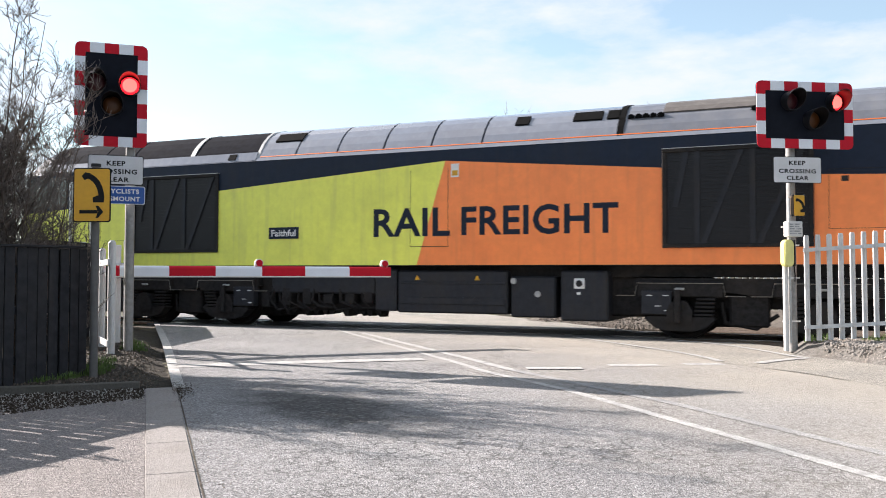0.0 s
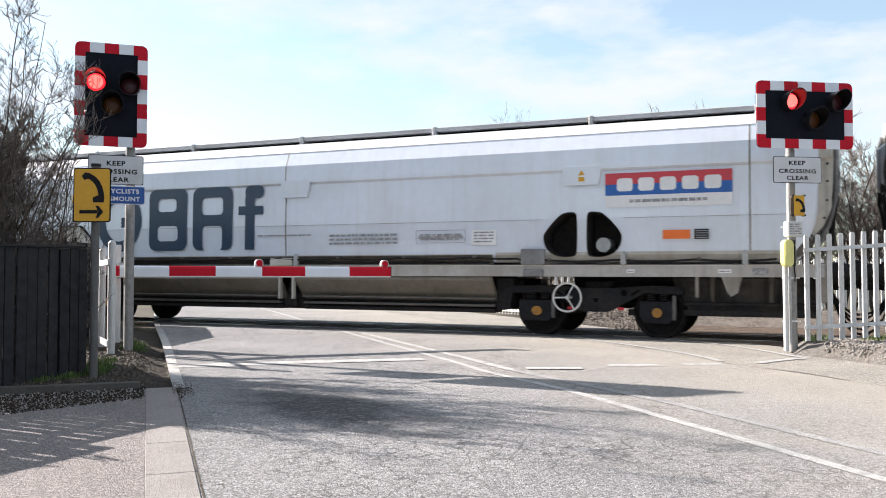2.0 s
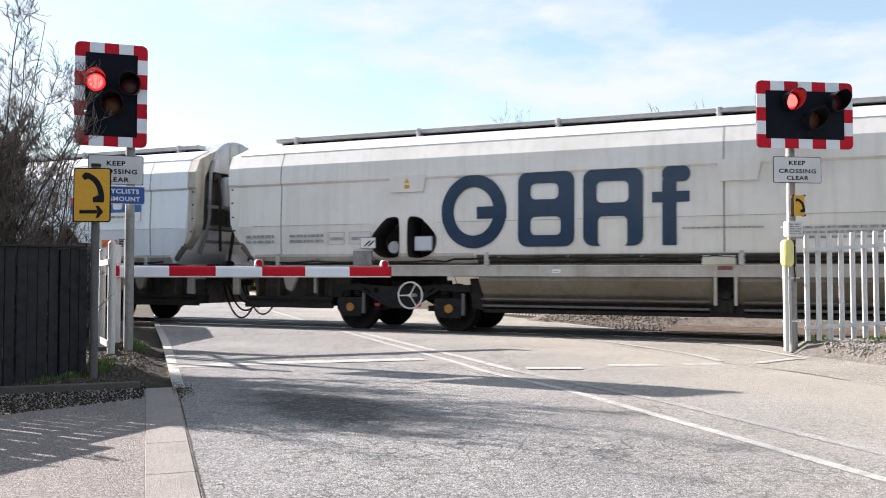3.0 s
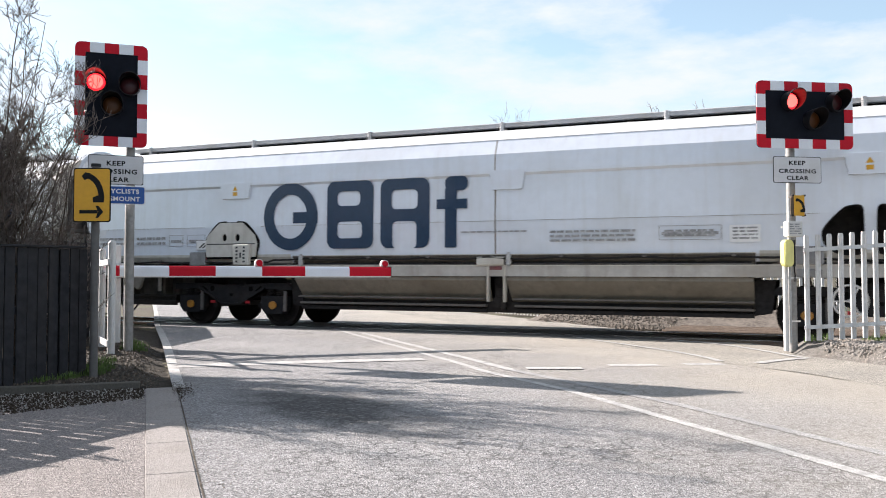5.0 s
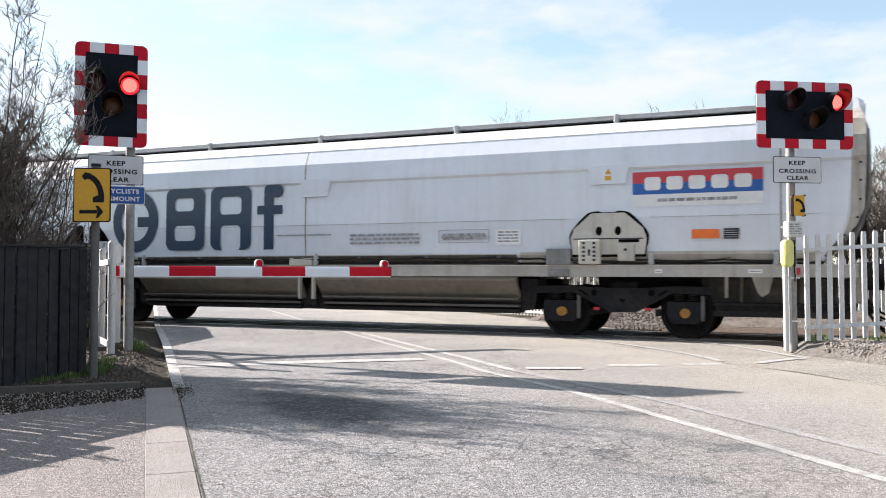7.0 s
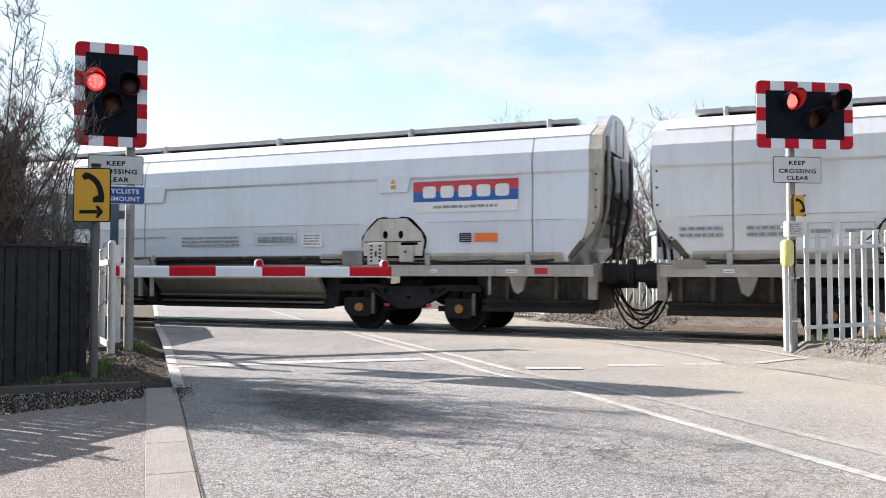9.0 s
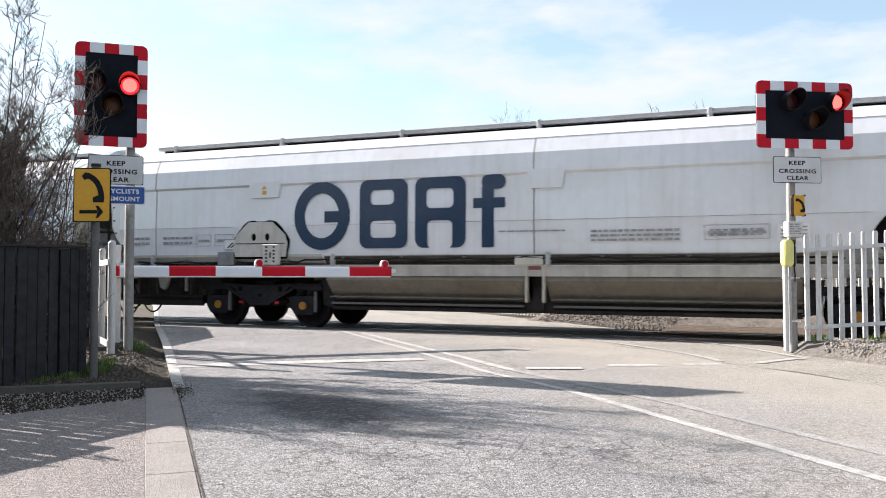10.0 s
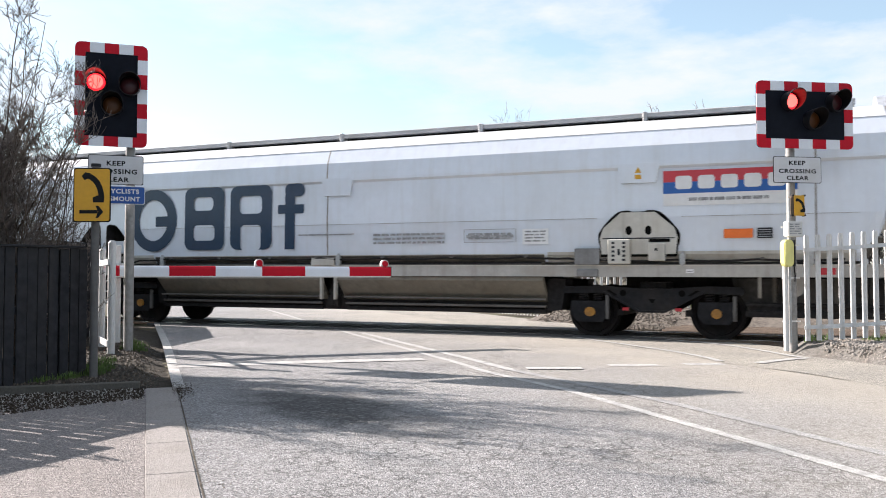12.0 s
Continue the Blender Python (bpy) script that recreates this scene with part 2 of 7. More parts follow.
M_FENCE = material("dark_stained_timber", (0.025, 0.025, 0.028), 0.75, fine=(9.0, 0.35), broad=(3.0, (0.034, 0.032, 0.032), 0.7), bump=0.5, bump_scale=14.0, streak=((0.04, 0.037, 0.036), 0.5), spec=0.15)
M_BARK = material("bark", (0.075, 0.055, 0.043), 0.85, fine=(25.0, 0.4), broad=(2.0, (0.12, 0.1, 0.08), 0.6), spec=0.3)
M_TWIG = material("twigs", (0.118, 0.094, 0.080), 0.55, fine=(15.0, 0.4), spec=0.4)
M_HEDGE = material("winter_scrub", (0.11, 0.085, 0.05), 0.9, fine=(2.0, 0.5), broad=(0.5, (0.11, 0.12, 0.04), 0.8), spec=0.2)
# rolling stock
M_NAVY = material("dark_blue_paint", (0.010, 0.017, 0.034), 0.42, fine=(8.0, 0.15), broad=(1.2, (0.018, 0.022, 0.032), 0.5), streak=((0.025, 0.027, 0.032), 0.35), spec=0.2)
M_LIME = material("lime_paint", (0.80, 0.82, 0.13), 0.4, fine=(8.0, 0.05), broad=(1.5, (0.55, 0.57, 0.11), 0.4), streak=((0.42, 0.42, 0.14), 0.3))
M_ORANGE = material("orange_paint", (0.95, 0.265, 0.07), 0.4, fine=(8.0, 0.05), broad=(1.5, (0.72, 0.18, 0.05), 0.4), streak=((0.55, 0.18, 0.07), 0.3))
M_NOSE = material("nose_yellow", (0.68, 0.43, 0.012), 0.45, fine=(8.0, 0.08), broad=(2.0, (0.4, 0.27, 0.05), 0.7), streak=((0.3, 0.2, 0.06), 0.5))
M_ROOF = material("grey_roof_paint", (0.175, 0.185, 0.212), 0.18, fine=(6.0, 0.06), broad=(0.9, (0.15, 0.146, 0.155), 0.5), streak=((0.27, 0.27, 0.285), 0.3), coat=1.0, coat_rough=0.08)
M_SOOTSHADE = material("sooty_and_shaded_metal", (0.030, 0.027, 0.026), 0.7, fine=(10.0, 0.4), broad=(1.5, (0.06, 0.048, 0.04), 0.6), spec=0.2)
M_UNDER = material("underframe_grime", (0.020, 0.019, 0.0195), 0.7, fine=(14.0, 0.4), broad=(2.2, (0.042, 0.035, 0.029), 0.6), bump=0.2, spec=0.15)
M_SCREEN = material("windscreen_glass", (0.02, 0.025, 0.03), 0.02, fine=(3.0, 0.1), spec=1.0, coat=1.0)
M_ROOFBLACK = material("black_roof_cover", (0.010, 0.011, 0.015), 0.9, fine=(8.0, 0.3), broad=(1.5, (0.018, 0.018, 0.02), 0.5), spec=0.04)
M_ROOFDARK = material("dark_grey_roof_paint", (0.135, 0.142, 0.162), 0.28, fine=(6.0, 0.1), broad=(1.6, (0.22, 0.215, 0.215), 0.55), streak=((0.19, 0.185, 0.18), 0.4), spec=0.5)
M_TANK = material("blue_black_tank_paint", (0.021, 0.023, 0.029), 0.55, fine=(10.0, 0.2), broad=(1.8, (0.036, 0.032, 0.028), 0.6), streak=((0.045, 0.037, 0.03), 0.3), spec=0.25)
M_PALE = material("weathered_white_pale_paint", (0.60, 0.595, 0.58), 0.55, fine=(18.0, 0.08), broad=(3.0, (0.44, 0.425, 0.40), 0.5), streak=((0.38, 0.34, 0.29), 0.35))
M_ROOFDIRT = material("exhaust_stained_roof", (0.125, 0.112, 0.10), 0.55, fine=(8.0, 0.2), broad=(1.0, (0.07, 0.06, 0.055), 0.7), streak=((0.22, 0.2, 0.18), 0.4), spec=0.3)
M_WHEEL = material("wheel_steel", (0.018, 0.016, 0.016), 0.7, 0.0, fine=(14.0, 0.3), broad=(3.0, (0.035, 0.028, 0.024), 0.5), spec=0.15)
M_GLASS = material("cab_glass", (0.022, 0.027, 0.036), 0.05, fine=(3.0, 0.1), spec=0.55, coat=0.3)
M_SILVER = material("bare_metal", (0.55, 0.55, 0.55), 0.35, 0.85, fine=(20.0, 0.15))
M_WAGON = material("pale_grey_wagon_paint", (0.65, 0.695, 0.765), 0.30, fine=(7.0, 0.03), broad=(0.8, (0.52, 0.535, 0.55), 0.5), streak=((0.44, 0.425, 0.39), 0.2), differ=((0.56, 0.545, 0.505), 0.1), coat=1.0, coat_rough=0.13)
M_WAGONPALE = material("white_grey_wagon_paint", (0.685, 0.70, 0.725), 0.30, fine=(7.0, 0.03), broad=(0.8, (0.55, 0.54, 0.515), 0.5), streak=((0.44, 0.42, 0.375), 0.25), differ=((0.56, 0.54, 0.49), 0.1), coat=1.0, coat_rough=0.14)
M_WAGONWARM = material("cream_grey_wagon_paint", (0.69, 0.675, 0.645), 0.32, fine=(7.0, 0.03), broad=(0.8, (0.56, 0.535, 0.485), 0.6), streak=((0.42, 0.39, 0.33), 0.3), differ=((0.54, 0.51, 0.455), 0.1), coat=0.8, coat_rough=0.16)
M_WAGONROOF = material("wagon_roof_paint", (0.43, 0.44, 0.455), 0.5, fine=(7.0, 0.05), broad=(1.0, (0.5, 0.48, 0.44), 0.5), streak=((0.4, 0.37, 0.32), 0.3))
M_COVER = material("beige_cover_paint", (0.52, 0.50, 0.45), 0.5, fine=(9.0, 0.06), broad=(2.2, (0.36, 0.325, 0.27), 0.7), streak=((0.26, 0.22, 0.17), 0.45))
M_ENDGREY = material("blue_grey_end_paint", (0.40, 0.42, 0.45), 0.32, fine=(8.0, 0.08), broad=(2.0, (0.30, 0.29, 0.28), 0.7), streak=((0.14, 0.125, 0.11), 0.6), coat=0.3)
M_ENDGRIME = material("sooty_end_plate", (0.075, 0.07, 0.066), 0.7, fine=(9.0, 0.3), broad=(1.6, (0.19, 0.17, 0.14), 0.7), streak=((0.03, 0.026, 0.024), 0.8), spec=0.2)
M_SILL = material("dusty_sill_paint", (0.255, 0.235, 0.205), 0.6, fine=(9.0, 0.14), broad=(1.8, (0.15, 0.12, 0.09), 0.8), streak=((0.12, 0.095, 0.072), 0.6))
M_SILLPAINT = material("pale_dusty_sill_paint", (0.40, 0.385, 0.36), 0.5, fine=(9.0, 0.1), broad=(1.5, (0.26, 0.235, 0.20), 0.7), streak=((0.2, 0.17, 0.135), 0.4))
M_HATCHRAIL = material("grey_hatch_rail_paint", (0.40, 0.40, 0.405), 0.5, fine=(9.0, 0.1), broad=(2.0, (0.30, 0.285, 0.26), 0.6))
M_TAG = material("faded_red_tag_paint", (0.17, 0.045, 0.05), 0.6, fine=(20.0, 0.2), broad=(8.0, (0.14, 0.09, 0.08), 0.8))
M_DOORRAIL = material("rubbed_rail_paint", (0.115, 0.105, 0.095), 0.5, fine=(14.0, 0.25), broad=(2.0, (0.06, 0.052, 0.045), 0.7))
M_FLANGE = material("stained_flange_paint", (0.40, 0.375, 0.325), 0.5, fine=(9.0, 0.1), broad=(1.5, (0.20, 0.17, 0.13), 0.85), streak=((0.12, 0.10, 0.078), 0.7))
M_ENDRAIL = material("sooty_rail_paint", (0.20, 0.20, 0.20), 0.5, fine=(9.0, 0.2), broad=(3.0, (0.08, 0.07, 0.062), 0.8))
# concrete copy coloured darker for soil and for the shade on it
M_EDGING = material("soiled_shaded_concrete", (0.105, 0.096, 0.084), 0.9, fine=(60.0, 0.25), broad=(2.5, (0.08, 0.075, 0.06), 0.7), bump=0.3, bump_scale=60.0, spec=0.2)
M_HOPPER = material("dusty_hopper_paint", (0.185, 0.164, 0.130), 0.65, fine=(9.0, 0.12), broad=(1.4, (0.14, 0.118, 0.088), 0.7), streak=((0.10, 0.084, 0.066), 0.5))
M_BOGIE = material("bogie_grime", (0.012, 0.0125, 0.015), 0.65, fine=(14.0, 0.4), broad=(2.2, (0.04, 0.034, 0.03), 0.5), bump=0.2, spec=0.2)
M_SKIRT = material("dusty_wagon_paint", (0.45, 0.43, 0.385), 0.5, fine=(9.0, 0.08), broad=(1.6, (0.32, 0.28, 0.225), 0.7), streak=((0.25, 0.21, 0.165), 0.5))
M_DECAL = material("deep_blue_vinyl", (0.009, 0.032, 0.072), 0.35, fine=(10.0, 0.1), broad=(1.5, (0.03, 0.045, 0.085), 0.5), spec=0.3, coat=0.45, coat_rough=0.14)
M_DECALRED = material("red_vinyl", (0.52, 0.045, 0.06), 0.4, fine=(10.0, 0.06))
M_DECALBLUE = material("blue_vinyl", (0.018, 0.105, 0.36), 0.4, fine=(10.0, 0.06))
M_DECALWHITE = material("white_vinyl", (0.72, 0.72, 0.72), 0.45, fine=(10.0, 0.05), broad=(2.0, (0.6, 0.59, 0.56), 0.4))
M_DUSTSHADE = material("dusty_and_shaded_paint", (0.095, 0.083, 0.066), 0.65, fine=(9.0, 0.2), broad=(1.6, (0.04, 0.034, 0.028), 0.9), streak=((0.03, 0.025, 0.02), 0.7))
M_STENCIL = material("grey_stencil", (0.22, 0.22, 0.225), 0.6, fine=(40.0, 0.2), broad=(20.0, (0.5, 0.5, 0.5), 0.8))
M_ORANGEDECAL = material("orange_vinyl", (0.78, 0.16, 0.02), 0.45, fine=(10.0, 0.06))
M_CAP = material("ochre_axle_cap", (0.36, 0.165, 0.02), 0.55, fine=(30.0, 0.2), broad=(9.0, (0.16, 0.09, 0.03), 0.6))
# near-black; in places it stands for shade in gaps and holes
M_DARK = material("near_black", (0.006, 0.006, 0.006), 0.9, fine=(10.0, 0.3), spec=0.05)
M_CABLE = material("black_cable", (0.014, 0.013, 0.013), 0.6, fine=(30.0, 0.3), spec=0.2)
M_REDDECAL = material("red_tail_vinyl", (0.45, 0.02, 0.03), 0.4, fine=(20.0, 0.1))


# ---- shaping helpers ----
def bm_box(bm, x0, x1, y0, y1, z0, z1, bevel=0.0, m=None):
    r = bmesh.ops.create_cube(bm, size=1.0)
    vs = r["verts"]
    for v in vs:
        v.co = Vector((x0 + (v.co.x + 0.5) * (x1 - x0), y0 + (v.co.y + 0.5) * (y1 - y0), z0 + (v.co.z + 0.5) * (z1 - z0)))
    if bevel:
        es = list({e for v in vs for e in v.link_edges})
        q = bmesh.ops.bevel(bm, geom=es, offset=bevel, segments=1, affect="EDGES", profile=0.5)
        vs = list({v for v in vs if v.is_valid} | set(q["verts"]))
    if m is not None:
        for v in vs:
            v.co = m @ v.co
    return vs


def bm_tube(bm, a, b, r, seg=10, r2=None, caps=True):
    a, b = Vector(a), Vector(b)
    d = b - a
    vs = bmesh.ops.create_cone(bm, cap_ends=caps, segments=seg, radius1=r, radius2=r if r2 is None else r2, depth=d.length)["verts"]
    m = Matrix.Translation((a + b) / 2) @ d.to_track_quat("Z", "Y").to_matrix().to_4x4()
    for v in vs:
        v.co = m @ v.co
    return vs


def bm_path(bm, pts, r, seg=6):
    """One bent tube along a path."""
    pts = [Vector(q) for q in pts]
    rings, u = [], None
    for i, q in enumerate(pts):
        d = (pts[min(i + 1, len(pts) - 1)] - pts[max(i - 1, 0)]).normalized()
        u = d.orthogonal().normalized() if u is None else (u - d * u.dot(d)).normalized()
        w = d.cross(u)
        rings.append([q + (u * math.cos(2 * math.pi * k / seg) + w * math.sin(2 * math.pi * k / seg)) * r for k in range(seg)])
    bm_loft(bm, rings)


def bm_coil(bm, centre, r, thick, height, turns):
    n = turns * 10
    bm_path(bm, [(centre[0] + r * math.cos(6.2832 * i / 10), centre[1] + r * math.sin(6.2832 * i / 10), centre[2] + height * i / n) for i in range(n + 1)], thick, 4)


def bm_prism(bm, pts, axis, lo, hi):
    """A closed outline of (p, q) pairs pushed along an axis. For x the pairs are (y, z), for y (x, z), for z (x, y)."""
    def at(p, q, s):
        return {"x": (s, p, q), "y": (p, s, q), "z": (p, q, s)}[axis]
    a = [bm.verts.new(at(p, q, lo)) for p, q in pts]
    b = [bm.verts.new(at(p, q, hi)) for p, q in pts]
    k = len(pts)
    fs = [bm.faces.new(a), bm.faces.new(b[::-1])]
    for i in range(k):
        fs.append(bm.faces.new((a[i], b[i], b[(i + 1) % k], a[(i + 1) % k])))
    bmesh.ops.recalc_face_normals(bm, faces=fs)
    return a + b


def bm_loft(bm, rings, closed=True, caps=True):
    rows = [[bm.verts.new(p) for p in ring] for ring in rings]
    k, fs = len(rows[0]), []
    for a, b in zip(rows, rows[1:]):
        for i in range(k if closed else k - 1):
            fs.append(bm.faces.new((a[i], a[(i + 1) % k], b[(i + 1) % k], b[i])))
    if caps and closed:
        fs += [bm.faces.new(rows[0][::-1]), bm.faces.new(rows[-1])]
    bmesh.ops.recalc_face_normals(bm, faces=fs)
    return [v for r in rows for v in r]


def bm_ring(bm, centre, r, thick, axis="y", seg=28, tube=6):
    """A hoop round an axis."""
    c = Vector(centre)
    rings = []
    for i in range(seg):
        a = 2 * math.pi * i / seg
        ring = []
        for j in range(tube):
            b = 2 * math.pi * j / tube
            u, w = (r + thick * math.cos(b)), thick * math.sin(b)
            p = {"y": (u * math.cos(a), w, u * math.sin(a)), "x": (w, u * math.cos(a), u * math.sin(a)), "z": (u * math.cos(a), u * math.sin(a), w)}[axis]
            ring.append(bm.verts.new(c + Vector(p)))
        rings.append(ring)
    fs = []
    for i in range(seg):
        a, b = rings[i], rings[(i + 1) % seg]
        for j in range(tube):
            fs.append(bm.faces.new((a[j], a[(j + 1) % tube], b[(j + 1) % tube], b[j])))
    bmesh.ops.recalc_face_normals(bm, faces=fs)


def rounded(x0, x1, z0, z1, r, n=5):
    out = []
    for cx, cz, a0 in ((x1 - r, z1 - r, 0), (x0 + r, z1 - r, 90), (x0 + r, z0 + r, 180), (x1 - r, z0 + r, 270)):
        for i in range(n + 1):
            a = radians(a0 + 90 * i / n)
            out.append((cx + r * math.cos(a), cz + r * math.sin(a)))
    return out


def ellipse(cx, cz, rx, rz, n=24):
    return [(cx + rx * math.cos(2 * math.pi * i / n), cz + rz * math.sin(2 * math.pi * i / n)) for i in range(n)]


def finish(bm, name, mat, smooth=False):
    me = bpy.data.meshes.new(name)
    bm.to_mesh(me)
    bm.free()
    me.materials.append(mat)
    if smooth:
        me.shade_smooth()
        me.set_sharp_from_angle(angle=radians(35))
    return me


def part(name, bm, mat, parent, label="", smooth=False):
    ob = new(name, finish(bm, name, mat, smooth) if isinstance(bm, bmesh.types.BMesh) else bm)
    ob.parent = parent
    if label:
        ob["label"] = label
    return ob


def thing(name, m, label, category, group="", kind=""):
    ob = new(name)
    ob.empty_display_size = 0.2
    ob.matrix_basis = m
    return tagged(ob, label, category, group, kind)


def solid(name, bm, mat, label, category, m=None, group="", kind="", smooth=False):
    ob = new(name, finish(bm, name, mat, smooth))
    if m is not None:
        ob.matrix_basis = m
    return tagged(ob, label, category, group, kind)


def writing(text, size, mat, depth=0.002, align="CENTER", wide=1.0, spacing=1.0, bold=0.0):
    """A mesh of letters, upright in x and z, facing -y, on the line z = 0."""
    cu = bpy.data.curves.new("letters", "FONT")
    cu.body, cu.size, cu.extrude, cu.align_x, cu.space_character = text, size, depth, align, spacing
    cu.resolution_u, cu.offset = 3, bold * size
    ob = bpy.data.objects.new("letters", cu)
    scene.collection.objects.link(ob)
    bpy.context.view_layer.update()
    me = bpy.data.meshes.new_from_object(ob.evaluated_get(bpy.context.evaluated_depsgraph_get()))
    bpy.data.objects.remove(ob)
    bpy.data.curves.remove(cu)
    me.transform(Matrix.Diagonal((wide, 1, 1, 1)))
    me.transform(pose(0, 0, 0, 90, 0, 0))
    me.materials.clear()
    me.materials.append(mat)
    return me


def fit_letters(me, x0, x1, z0, z1, y):
    xs = [v.co.x for v in me.vertices]
    zs = [v.co.z for v in me.vertices]
    sx, sz = (x1 - x0) / (max(xs) - min(xs)), (z1 - z0) / (max(zs) - min(zs))
    me.transform(Matrix.Translation((x0 - min(xs) * sx, y, z0 - min(zs) * sz)) @ Matrix.Diagonal((sx, 1, sz, 1)))
    return me


def cut(me, cutters):
    """The mesh less the cutters (bmeshes)."""
    a = bpy.data.objects.new("cut_a", me)
    scene.collection.objects.link(a)
    made = []
    for c in cutters:
        cm = bpy.data.meshes.new("cutter")
        c.to_mesh(cm)
        c.free()
        b = bpy.data.objects.new("cut_b", cm)
        scene.collection.objects.link(b)
        made.append(b)
        md = a.modifiers.new("cut", "BOOLEAN")
        md.operation, md.solver, md.object = "DIFFERENCE", "EXACT", b
    bpy.context.view_layer.update()
    out = bpy.data.meshes.new_from_object(a.evaluated_get(bpy.context.evaluated_depsgraph_get()))
    bpy.data.objects.remove(a)
    for b in made:
        bpy.data.objects.remove(b)
    return out


# ---- ground, road and track ----
ROAD_A, ROAD_N, ROAD_P = Vector((-0.674, 0.738)), Vector((0.738, 0.674)), Vector((-2.72, 3.36))


def road_xy(s, w):
    p = ROAD_P + ROAD_A * s + ROAD_N * w
    return p.x, p.y


def sheet(bm, rows, lift):
    """A surface over rows of (x, y) points, laid on the land."""
    grid = [[bm.verts.new((x, y, land(x, y) + lift)) for x, y in row] for row in rows]
    fs = []
    for a, b in zip(grid, grid[1:]):
        for i in range(len(a) - 1):
            fs.append(bm.faces.new((a[i], a[i + 1], b[i + 1], b[i])))
    bmesh.ops.recalc_face_normals(bm, faces=fs)
    if sum(f.normal.z for f in fs) < 0:
        bmesh.ops.reverse_faces(bm, faces=fs)


def build_ground():
    near = [i * 0.8 for i in range(-30, 36)]
    far = [30, 40, 60, 90, 150, 300, 700, 1500, 2600]
    xs = [-f for f in far[::-1]] + near + far
    bm = bmesh.new()
    sheet(bm, [[(x, y + 4.0) for x in xs] for y in xs], -0.05)
    for v in bm.verts:
        if abs(v.co.x) < 27 and abs(v.co.y) < 30:
            v.co.z += 0.02 * noise.noise(v.co * 0.9)
        # the ground falls away past the crossing and rises to low hills far off
        d = math.hypot(v.co.x, v.co.y)
        if d > 200:
            v.co.z += 6.0 * (1 + noise.noise(Vector((v.co.x, v.co.y, 0)) * 0.004)) * min(1, (d - 200) / 800)
    solid("ground", bm, M_EARTH, "bare winter earth with rough grass", "ground", kind="structure")

    bm = bmesh.new()
    sheet(bm, [[road_xy(s, w) for w in (0.0, 1.5, 3.0, 4.5, 6.1)] for s in [i * 0.75 - 46 for i in range(150)]], 0.0)
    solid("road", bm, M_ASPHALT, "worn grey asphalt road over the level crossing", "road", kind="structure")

    # dusty tarmac between road edge and fence
    bm = bmesh.new()
    sheet(bm, [[road_xy(s, w) for w in (6.1, 6.6, 7.4, 8.4)] for s in [i * 0.6 - 45.6 for i in range(112)]], -0.004)
    solid("pavement", bm, M_DUSTY, "dusty buff tarmac footway beside the road", "pavement", kind="structure")

    # footway behind the kerb
    bm = bmesh.new()
    sheet(bm, [[road_xy(s, w) for w in (-0.2615, -1.0, -2.0, -3.2, -5.0)] for s in [i * 0.5 - 46 for i in range(100)]] + [[road_xy(3.88, w) for w in (-0.2615, -1.0, -2.0, -3.2, -5.0)]], 0.0065)
    solid("pavement", bm, M_PAVE, "gritty tarmac footway behind the kerb", "pavement", kind="structure")


def strip(name, pts, width, mat, lift=0.004, label=""):
    bm = bmesh.new()
    rows = []
    for i, p in enumerate(pts):
        a, b = Vector(pts[max(0, i - 1)]), Vector(pts[min(len(pts) - 1, i + 1)])
        d = (b - a).normalized()
        o = Vector((-d.y, d.x)) * width / 2
        rows.append([tuple(Vector(p) + o), tuple(Vector(p) - o)])
    fine_rows = []
    for a, b in zip(rows, rows[1:]):
        n = max(1, int((Vector(b[0]) - Vector(a[0])).length / 0.8))
        for i in range(n):
            fine_rows.append([tuple(Vector(a[k]).lerp(Vector(b[k]), i / n)) for k in (0, 1)])
    fine_rows.append(rows[-1])
    sheet(bm, fine_rows, lift)
    return solid(name, bm, mat, label, "road marking", kind="structure")


def build_markings():
    strip("road_marking", [(-5.28, 6.20), (-8.6, 9.8), (-12.04, 13.47), (-16.5, 18.4), (-24.0, 26.6)], 0.11, M_LINE, label="white painted edge line")
    strip("road_marking", [(-6.46, 7.52), (-5.3, 8.42), (-4.20, 9.20)], 0.28, M_LINE, label="white painted stop line")
    for a, b in (((-2.80, 8.80), (-2.24, 9.03)), ((-2.05, 9.45), (-1.54, 9.69)), ((-1.30, 9.95), (-0.89, 10.15))):
        strip("road_marking", [a, b], 0.20, M_LINE, label="short white painted dash")
    strip("road_marking", [(27.0, -24.1), (2.2, 3.05), (0.36, 5.01), (-2.0, 7.45), (-3.07, 8.33), (-5.4, 10.85), (-7.88, 13.55), (-12.7, 18.9), (-20.0, 26.9)], 0.09, M_LINE,
          label="white painted centre line")
    strip("road_marking", [(-2.90, 8.60), (-5.0, 10.82), (-7.2, 13.15)], 0.11, M_LINE, label="white painted centre line")
    strip("road_marking", [(2.6, 3.45), (0.75, 5.35), (-1.0, 7.05), (-2.90, 8.60)], 0.10, M_OLDLINE, label="scrubbed-out centre line")
    strip("road_marking", [(-4.35, 14.7), (-3.79, 14.1), (-3.11, 13.27), (-2.54, 12.65), (-2.04, 12.1), (-1.58, 11.57), (-1.15, 10.93), (-0.94, 10.49)], 0.09, M_LINE, label="white painted edge line")
    strip("road_marking", [(-3.05, 14.25), (-2.35, 14.0), (-1.88, 13.75), (-1.42, 13.46), (-0.97, 12.97), (-0.56, 12.32), (-0.2, 11.66), (0.0, 11.41)], 0.10, M_LINE, label="white painted footway line")
    strip("road_marking", [(-0.03, 11.37), (-0.19, 11.16), (-0.37, 10.84), (-0.53, 10.46)], 0.13, M_LINE, label="white painted footway line")


